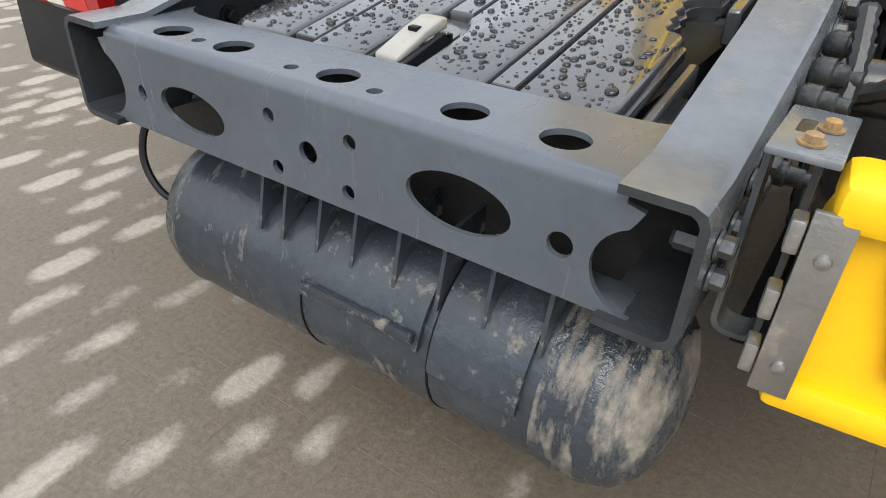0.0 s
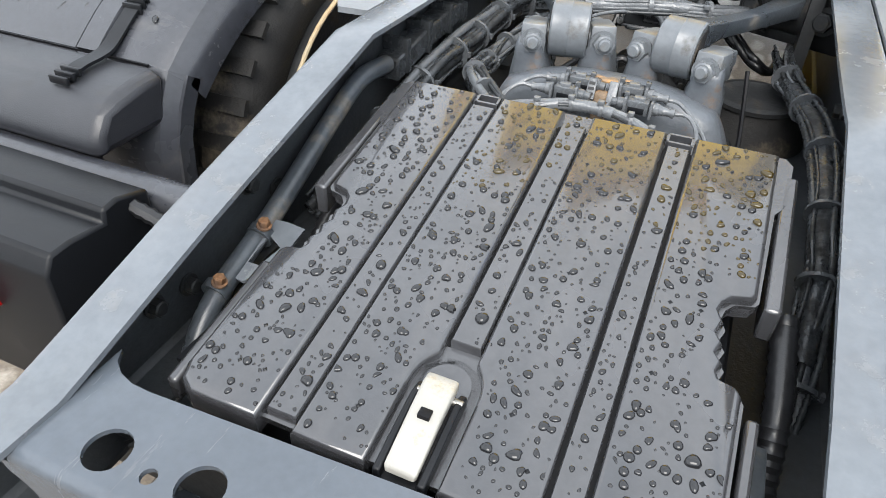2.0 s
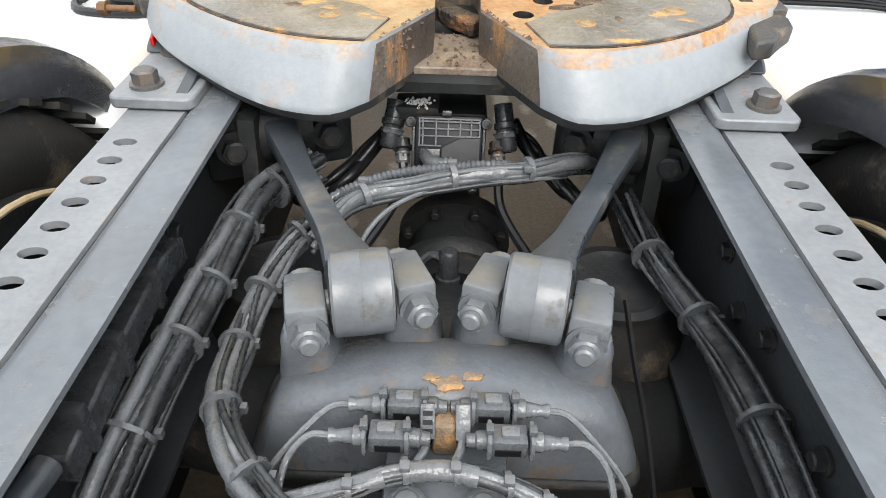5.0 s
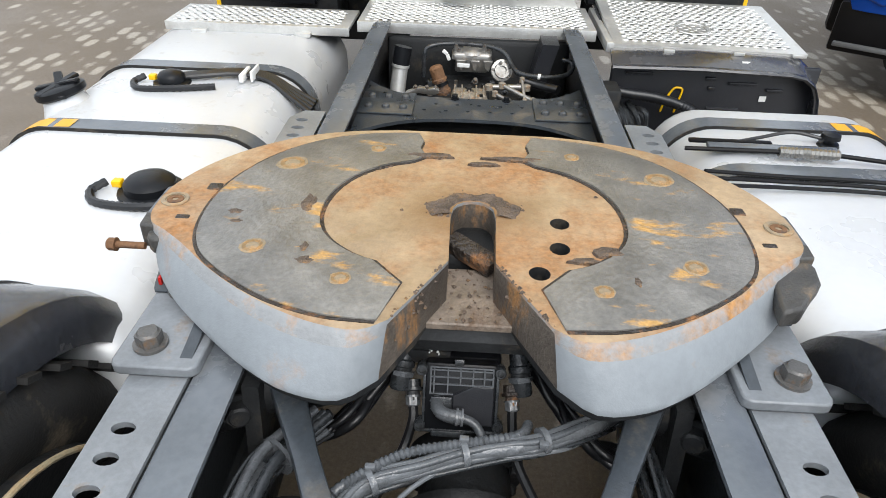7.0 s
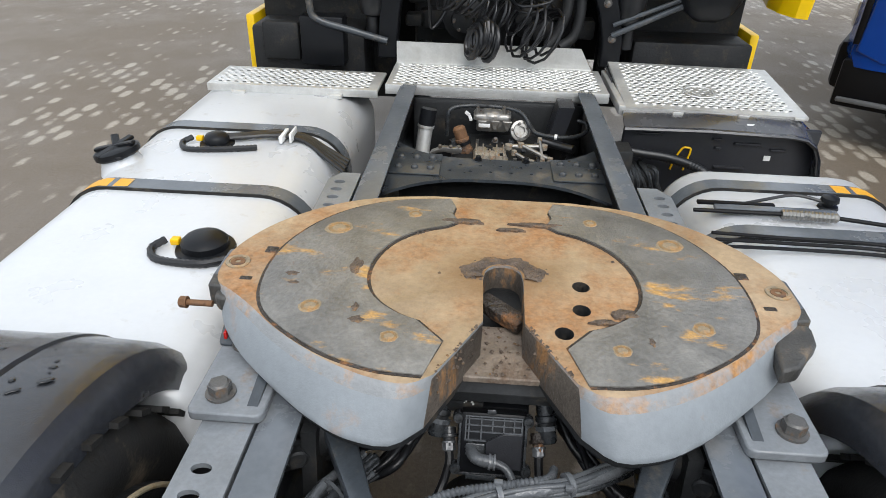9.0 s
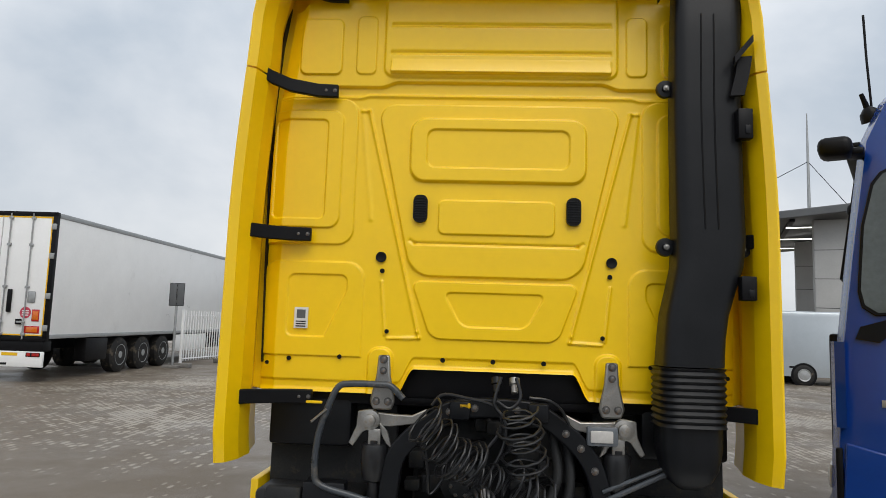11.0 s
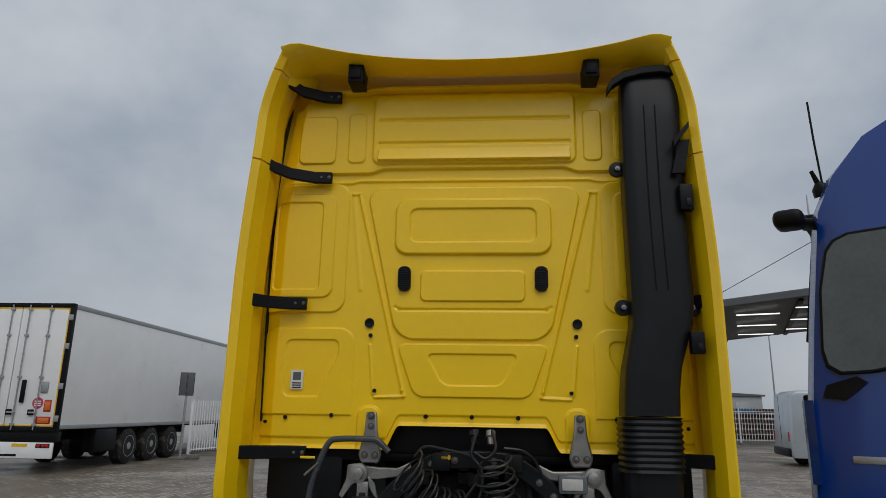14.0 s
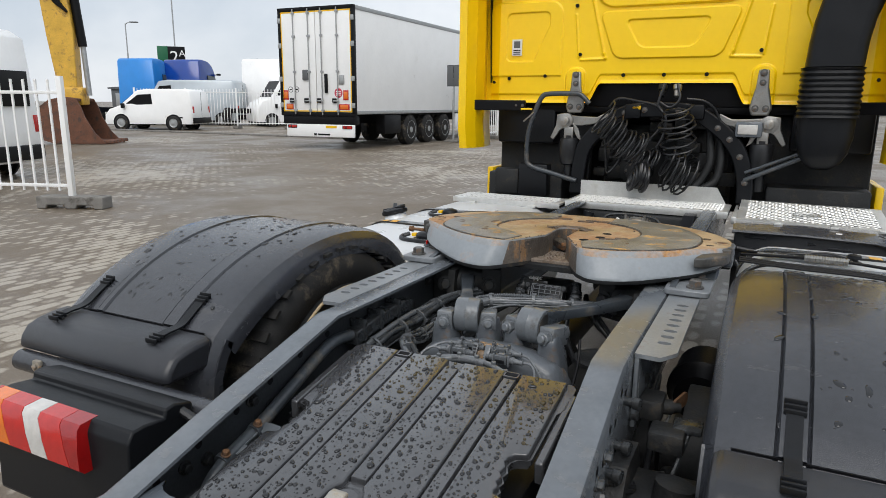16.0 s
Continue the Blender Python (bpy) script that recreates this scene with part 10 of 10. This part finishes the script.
def excavator():
    T = thing("excavator_arm", pose(-19.5, 13.4, 0, 0, 0, 35), "yellow excavator arm resting on a rusty bucket", "excavator")
    def arm(pts, name, m_, w):
        part(name, prism(bmesh.new(), pts, lambda u, v, q: (u, q, v), -w / 2, w / 2), m_, T, mods=(("BEVEL", 0.03),))
    arm([(-0.80, 6.6), (0.0, 6.5), (0.24, 3.4), (0.18, 1.25), (-0.08, 1.1), (-0.32, 1.2), (-0.55, 3.3)], "dipper", M_EXCAV, 0.5)
    arm([(-6.0, 5.4), (-1.2, 5.9), (-0.5, 5.9), (-0.5, 6.5), (-1.2, 6.8), (-6.0, 6.2)], "boom", M_EXCAV, 0.6)
    shell = [(1.05, 0.02), (-0.45, 0.02), (-0.80, 0.14), (-0.98, 0.42), (-0.97, 0.80), (-0.82, 1.12), (-0.50, 1.36), (-0.10, 1.45), (0.30, 1.40)]
    inner = [(0.28, 1.32), (-0.08, 1.36), (-0.44, 1.28), (-0.74, 1.06), (-0.88, 0.78), (-0.88, 0.46), (-0.74, 0.22), (-0.42, 0.11), (1.03, 0.09)]
    part("bucket", prism(bmesh.new(), shell + inner, lambda u, v, q: (u, q, v), -0.75, 0.75), M_BUCKET, T, "rusty bucket")
    for s in (-1, 1):
        part("bucket_cheek", prism(bmesh.new(), shell + [(0.42, 1.15), (0.52, 0.80), (0.75, 0.36)], lambda u, v, q: (u, q, v), s * 0.75 - 0.03, s * 0.75 + 0.03), M_BUCKET, T)
    for k in range(5):
        part("tooth", B((1.0, -0.72 + 0.325 * k, 0.02), (1.28, -0.58 + 0.325 * k, 0.12), 0.02), M_BUCKET, T)
    part("link", B((-0.3, -0.3, 1.2), (0.35, 0.3, 1.75), 0.06), M_EXCAV, T)
    part("cylinder", cyl(bmesh.new(), (0.45, 0, 1.5), (0.40, 0, 3.2), 0.08, 14), M_GALV, T)
    part("cylinder_barrel", cyl(bmesh.new(), (0.40, 0, 3.0), (0.25, 0, 5.0), 0.13, 16), M_DARK, T)
    for k in range(4):
        part("hydraulic_hose", tube(bmesh.new(), [(-0.9, -0.36 + 0.06 * k, 6.4), (-0.45, -0.36 + 0.06 * k, 6.0), (-0.30 + 0.08 * k, -0.34, 5.1), (-0.25 + 0.06 * k, -0.32, 4.4), (0.15, -0.30, 4.0)], 0.035, 8), M_DARK, T)


excavator()


def sign_post(x, y, z0, w, h, label, pole=2.6):
    T = thing("road_sign", pose(x, y, 0, 0, 0, 8), label, "sign")
    part("pole", cyl(bmesh.new(), (0, 0, 0.0), (0, 0, pole), 0.04, 12), M_GALV, T)
    for xa, xb in ((-w / 2, -0.015), (0.015, w / 2)):
        part("sign_back", B((xa, -0.05, z0), (xb, -0.03, z0 + h), 0.006), M_ROOF, T, "grey sign back")
        part("sign_rim", B((xa - 0.012, -0.046, z0 - 0.012), (xb + 0.012, -0.034, z0 + h + 0.012), 0.004), M_DARK, T)
    part("base_foot", B((-0.25, -0.25, 0), (0.25, 0.25, 0.08), 0.015), M_CONCRETE, T)
    return T


sign_post(-9.66, 20.9, 1.95, 0.44, 0.70, "grey back of a road sign on a steel post")


def bay_sign():
    T = thing("bay_sign", pose(-42.0, 37.5, 0, 0, 0, 48), "dark green bay sign with white lettering", "sign")
    part("pole", cyl(bmesh.new(), (0.3, 0, 0), (0.3, 0, 12.0), 0.05, 12), M_GALV, T)
    part("lamp_head", B((0.0, -0.12, 11.9), (0.6, 0.12, 12.0), 0.02), M_ROOF, T)
    part("panel", B((-1.0, -0.15, 4.05), (1.0, 0.0, 5.45), 0.02), M_DARK, T)
    part("green_field", B((-1.0, -0.17, 4.05), (-0.25, -0.14, 5.45), 0.01), M_GREEN, T)
    for txt, x, z, sz in (("2", -0.12, 4.22, 1.30), ("A", 0.55, 4.72, 0.70)):
        cu = bpy.data.curves.new("lettering", "FONT")
        cu.body, cu.size, cu.extrude = txt, sz, 0.01
        ob = new("lettering", cu)
        ob.parent = T
        ob.matrix_basis = pose(x, -0.165, z, 90, 0, 0)
        ob.data.materials.append(M_WHITE)
        PLACE[ob] = Vector()
        tagged(ob, "white raised sign lettering")


bay_sign()


def lamp_post(x, y, h, name="street_lamp", two=False):
    T = thing(name, pose(x, y, 0, 0, 0, 30), "grey steel lamp post", "street lamp", "yard lamps")
    part("pole", lathe(bmesh.new(), (0, 0, 0), (0, 0, 1), [(0, 0.10), (h * 0.5, 0.075), (h, 0.05)], 12), M_GALV, T)
    part("lamp_arm", tube(bmesh.new(), [(0, 0, h - 0.1), (0.3, 0, h + 0.1), (0.8, 0, h + 0.15)], 0.04, 8), M_GALV, T)
    part("lamp_head", B((0.5, -0.16, h + 0.1), (1.3, 0.16, h + 0.2), 0.03), M_ROOF, T)


lamp_post(-60.0, 48.0, 9.0)
lamp_post(26.0, 64.0, 9.0)


M_PIER = mat("pale_grey_panel", (0.42, 0.42, 0.41), 0.6, 0, 0.06, 1.0)


def canopy():
    """A raised canopy on slab columns with strip lights, and a guyed mast on it."""
    T = thing("canopy_building", pose(11.3, 37.0, 0, 0, 0, -20), "grey steel canopy roof on concrete piers", "building")
    part("roof_deck", prism(bmesh.new(), [(0, 7.25), (0.4, 7.5), (26, 9.9), (26, 9.5), (0.2, 7.05)], lambda u, v, w: (u, w, v), -1.0, 16), M_ROOF, T, mods=(("BEVEL", 0.05),))
    for k in range(6):
        part("roof_beam", B((1.0 + 4 * k, -0.6, 7.0 + 0.38 * k), (1.25 + 4 * k, 15.5, 7.25 + 0.38 * k)), M_DARK, T)
    part("edge_trim", prism(bmesh.new(), [(-0.05, 7.22), (-0.05, 7.40), (0.5, 7.55), (0.4, 7.3)], lambda u, v, w: (u, w, v), -1.05, 16.05), M_ROOF, T)
    for y in (0.5, 10.0):
        pier = part("pier", B((6.2, y, 0), (7.8, y + 0.8, 7.6), 0.04), M_PIER, T, "grey panelled pier")
        for z in (1.5, 3.0, 4.5, 6.0):
            part("pier_joint", B((6.19, y - 0.006, z), (7.81, y + 0.002, z + 0.03)), M_DARK, T)
    glow = bpy.data.materials.new("strip_light")
    glow.use_nodes = True
    glow.node_tree.nodes["Principled BSDF"].inputs["Emission Color"].default_value = (1, 0.97, 0.9, 1)
    glow.node_tree.nodes["Principled BSDF"].inputs["Emission Strength"].default_value = 1.6
    for k in range(5):
        for y in (1.5, 6.5, 11.5):
            part("strip_light", B((2.0 + 3 * k, y, 7.05 + 0.285 * k), (4.2 + 3 * k, y + 0.14, 7.1 + 0.285 * k)), glow, T)
    part("mast", lathe(bmesh.new(), (6.3, 3, 7.6), (0, 0, 1), [(0, 0.10), (5.0, 0.06), (6.5, 0.03)], 10), M_GALV, T)
    for x in (-0.6, 9.0):
        part("guy_wire", tube(bmesh.new(), [(6.3, 3, 11.3), (x, 3, 7.6)], 0.02, 5, 0), M_DARK, T)


canopy()


def bare_tree(x, y, h, seed):
    """A leafless crown: forking limbs with many fine twigs."""
    random.seed(seed)
    T = thing("bare_tree", pose(x, y, 0), "leafless winter tree with fine twigs", "tree", "bare trees")
    tr, br = bmesh.new(), bmesh.new()
    tube(tr, [(0, 0, 0), (0.05, 0.03, h * 0.25), (0.0, 0.08, h * 0.45)], 0.16, 8, 3)

    def grow(p, d, L, r, depth):
        q = p + d * L
        tube(br, [p, p.lerp(q, 0.5) + Vector((random.uniform(-1, 1), random.uniform(-1, 1), 0.4)) * L * 0.06, q], r, 5, 2)
        if depth:
            for _ in range(3):
                e = (d + Vector((random.uniform(-0.8, 0.8), random.uniform(-0.8, 0.8), random.uniform(-0.15, 0.6)))).normalized()
                grow(p.lerp(q, random.uniform(0.55, 1.0)), e, L * random.uniform(0.55, 0.8), r * 0.6, depth - 1)
    for k in range(5):
        a = k * 1.256
        grow(Vector((0, 0.05, h * random.uniform(0.32, 0.45))), Vector((math.cos(a) * 0.6, math.sin(a) * 0.6, 1)).normalized(), h * 0.24, 0.06, 4)
    part("trunk", tr, M_BARK, T)
    part("crown", br, M_BARK, T)


bare_tree(-13.5, 52.0, 8.0, 3)
bare_tree(-9.5, 55.0, 6.5, 5)
bare_tree(27.0, 92.0, 8.0, 8)


def far_row():
    """Low sheds and stock on the far side of the yard."""
    for x, y, w, d, h, m_, lab in ((-100, 90, 30, 12, 3.4, M_ROOF, "low grey shed across the yard"), (-60, 95, 26, 12, 4.0, M_WHITE, "low white shed across the yard"), (30, 120, 36, 14, 5.0, M_GALV, "long grey warehouse in the distance"), (60, 60, 22, 14, 7.0, M_ROOF, "grey warehouse in the distance"), (-10, 110, 60, 14, 5.0, M_ROOF, "grey warehouse on the horizon"), (0, -70, 80, 14, 7.0, M_ROOF, "grey warehouse behind the camera")):
        T = thing("shed", pose(x, y, 0, 0, 0, 10), lab, "building", "sheds round the yard")
        part("wall", B((-w / 2, 0, 0), (w / 2, d, h), 0.05), m_, T)
        part("roof", prism(bmesh.new(), [(-w / 2 - 0.4, h), (w / 2 + 0.4, h), (w / 2 + 0.4, h + 0.3), (0, h + 1.0), (-w / 2 - 0.4, h + 0.3)], lambda u, v, q: (u, q, v), -0.4, d + 0.4), M_ROOF, T)
        for k in range(int(w / 5)):
            xx = -w / 2 + 2.5 + 5 * k
            part("shed_door", B((xx - 1.5, -0.06, 0), (xx + 1.5, 0.01, min(4.0, h - 0.8)), 0.02), M_DARK if k % 2 else M_GALV, T)
    for k in range(9):
        T = thing("stock_stack", pose(17.5 + 2.6 * k, 50 + 0.6 * (k % 3), 0, 0, 0, 5 * (k % 4)), ("blue" if k % 3 == 0 else "rust-brown") + " stacked pallets behind the fence", "pallets", "pallet stacks")
        for j in range(6):
            part("layer", B((-1.1, -0.6, 0.02 + 0.36 * j), (1.1, 0.6, 0.30 + 0.36 * j), 0.02), M_BLUE_LIGHT if (k % 3 == 0 and j > 4) else M_BUCKET, T)


far_row()
kerb = part("kerb_line", B((-30.0, 20.2, -0.012), (-11.5, 20.5, 0.06), 0.02, 2, pose(0, 0, 0, 0, 0, 0)), M_CONCRETE)
tagged(kerb, "pale concrete kerb strip in the paving", "kerb", kind="structure")
lane = part("lane_line", B((9.0, 21.6, -0.011), (26.0, 21.75, 0.004), 0.0, 1, pose(0, 0, 0, 0, 0, -14)), M_WHITE)
tagged(lane, "worn white painted yard line", "line", kind="structure")


# ---- beads of rain on the lid and mudguards ----
def bead(V, Fc, cx, cy, zf, r, asp, ang, h, seed_):
    b = len(V)
    ca, sa = math.cos(ang), math.sin(ang)
    n = 12
    wild = 0.5 + 0.5 * math.sin(seed_ * 5.3)
    wob = [1 + 0.16 * wild * math.sin(2 * math.pi * k / n * 2 + seed_) + 0.14 * wild * math.sin(2 * math.pi * k / n * 3 + seed_ * 1.7) for k in range(n)]
    for f, hh in ((1.0, 0.0), (0.97, 0.42), (0.82, 0.80), (0.45, 1.0)):
        for k in range(n):
            t = 2 * math.pi * k / n
            u, v = r * f * wob[k] * math.cos(t) * asp, r * f * wob[k] * math.sin(t)
            x, y = cx + u * ca - v * sa, cy + u * sa + v * ca
            V.append((x, y, zf(x, y) + hh * h))
    for i in range(3):
        for k in range(n):
            Fc.append((b + i * n + k, b + i * n + (k + 1) % n, b + (i + 1) * n + (k + 1) % n, b + (i + 1) * n + k))
    Fc.append(tuple(b + 3 * n + k for k in range(n)))


def lid_top(x, y):
    if any(xa + 0.005 < x < xb - 0.005 for xa, xb in FIELDS):
        return lid_z(y) + 0.0088
    if any(xa + 0.001 < x < xb - 0.001 for xa, xb in STRIPS):
        return lid_z(y) + 0.0081
    return lid_z(y) - 0.0038


def rain():
    random.seed(21)
    V, Fc, V2, F2 = [], [], [], []
    edges = [e for pair in FIELDS + STRIPS for e in pair]
    taken = []
    for k in range(3200):
        x, y = random.uniform(-0.268, 0.270), random.uniform(0.148, 0.716)
        if -0.045 < x < 0.04 and y < 0.295 or abs(x) > 0.225 and 0.32 < y < 0.485:
            continue
        r = random.choice((0.0012, 0.0014, 0.0017, 0.0021, 0.0026, 0.0032, 0.0040, 0.0048)) * random.uniform(0.85, 1.2)
        if random.random() < 0.03:
            r *= 1.55
        if min(abs(x - e) for e in edges) < r * 1.5 + 0.002 or abs(y - 0.708) < 0.014 and (abs(x + 0.141) < 0.024 or abs(x - 0.145) < 0.024):
            continue
        if any(abs(x - a) < (r + q) * 1.25 and abs(y - b) < (r + q) * 1.25 for a, b, q in taken):
            continue
        taken.append((x, y, r))
        olive = y > 0.57 + 0.06 * math.sin(x * 11) - 0.10 * (x > 0.1) and x > -0.13 and random.random() < 0.8
        bead(V2 if olive else V, F2 if olive else Fc, x, y, lid_top, r, random.choice((1.0, 1.0, 1.15, 1.3, 1.7)), random.uniform(0, 3.14), r * 0.72, k * 0.77)
    for xa, xb in FIELDS:
        for i in range(3):
            for j in range(11):
                x, y = xa + (xb - xa) * (0.2 + 0.3 * i), 0.185 + 0.048 * j
                if -0.05 < x < 0.045 and y < 0.30 or abs(x) > 0.22 and 0.32 < y < 0.49 or y > 0.69 or random.random() < 0.25:
                    continue
                bead(V, Fc, x, y, lid_top, random.uniform(0.0042, 0.0056), random.choice((1.0, 1.1)), random.uniform(0, 3), 0.0030, i + j)
    shade(mesh_np("rain_bead", V, Fc, M_WATER, LID, kind="stuff"), 60)
    shade(mesh_np("oily_bead", V2, F2, M_WATER_OLIVE, LID, kind="stuff"), 60)
    # moulded studs in a grid
    V, Fc = [], []
    for xa, xb in FIELDS:
        for i in range(3):
            for j in range(11):
                x, y = xa + (xb - xa) * (0.2 + 0.3 * i), 0.185 + 0.048 * j
                if -0.05 < x < 0.045 and y < 0.30 or abs(x) > 0.22 and 0.32 < y < 0.49 or y > 0.69:
                    continue
                b, z = len(V), lid_top(x, y)
                V += [(x - 0.0034, y, z), (x, y - 0.0034, z - 0.0007), (x + 0.0034, y, z), (x, y + 0.0034, z + 0.0007), (x, y, z + 0.0022)]
                Fc += [(b, b + 1, b + 4), (b + 1, b + 2, b + 4), (b + 2, b + 3, b + 4), (b + 3, b, b + 4)]
    mesh_np("moulded_stud", V, Fc, M_BLACK, LID, kind="stuff")

    def guard_top(s):
        P = sorted(MG)
        def fn(x, y):
            for (ya, za), (yb, zb) in zip(P, P[1:]):
                if ya <= y <= yb:
                    return za + (zb - za) * (y - ya) / (yb - ya) + 0.0045
            return 0.9
        return fn
    for s in (-1, 1):
        V, Fc = [], []
        for k in range(230):
            x, y = s * random.uniform(0.68, 1.14), random.uniform(0.60, 1.45)
            r = random.choice((0.0018, 0.0024, 0.0032, 0.005, 0.0065))
            bead(V, Fc, x, y, guard_top(s), r, random.choice((1, 1.4, 2.0)), random.uniform(0, 3), r * 0.4, k)
        shade(mesh_np("rain_bead", V, Fc, M_WATER, GUARD[s], kind="stuff"), 60)


rain()


# ---- paving stones ----
def paving():
    PX, PY, gap = 0.105, 0.21, 0.0001
    ch = 0.0002

    def stone(cx, cy, dz):
        a, b = (PX - gap) / 2, (PY - gap) / 2
        return [(cx - a, cy - b, -0.03), (cx + a, cy - b, -0.03), (cx + a, cy + b, -0.03), (cx - a, cy + b, -0.03),
                (cx - a, cy - b, dz - 0.0005), (cx + a, cy - b, dz - 0.0005), (cx + a, cy + b, dz - 0.0005), (cx - a, cy + b, dz - 0.0005),
                (cx - a + ch, cy - b + ch, dz), (cx + a - ch, cy - b + ch, dz), (cx + a - ch, cy + b - ch, dz), (cx - a + ch, cy + b - ch, dz)]
    QF = [(8, 9, 10, 11), (4, 5, 9, 8), (5, 6, 10, 9), (6, 7, 11, 10), (7, 4, 8, 11), (0, 1, 5, 4), (1, 2, 6, 5), (2, 3, 7, 6), (3, 0, 4, 7)]
    corner = {0: (0, 0), 1: (1, 0), 2: (1, 1), 3: (0, 1), 4: (0, 0), 5: (1, 0), 6: (1, 1), 7: (0, 1), 8: (.08, .05), 9: (.92, .05), 10: (.92, .95), 11: (.08, .95)}
    UV1 = [corner[i] for f in QF for i in f]
    me = bpy.data.meshes.new("paver")
    me.from_pydata(stone(0, 0, 0), [], QF)
    me.materials.append(M_PAVE_NEAR)
    me.uv_layers.new(name="UVMap").data.foreach_set("uv", np.array(UV1, dtype=np.float32).ravel())
    rng = np.random.default_rng(5)
    V, Fc, UV, n_near = [], [], [], 0
    for i in range(-140, 40):
        for j in range(-12, 80):
            cx, cy = i * PX, j * PY + (PY / 2 if i % 2 else 0)
            dz = float(rng.uniform(-0.0001, 0.0001))
            if -1.35 < cx < 0.62 and -0.52 < cy < 1.02 and n_near < 300:
                ob = new("paver", me)
                ob.parent = GROUND
                ob.location = (cx, cy, dz + 0.004)
                n_near += 1
                continue
            b = len(V)
            V += stone(cx, cy, dz)
            Fc += [tuple(b + k for k in f) for f in QF]
            UV += UV1
    mesh_np("paving_field", V, Fc, M_PAVE, GROUND, UV, kind="stuff").location = (0, 0, 0.004)


paving()
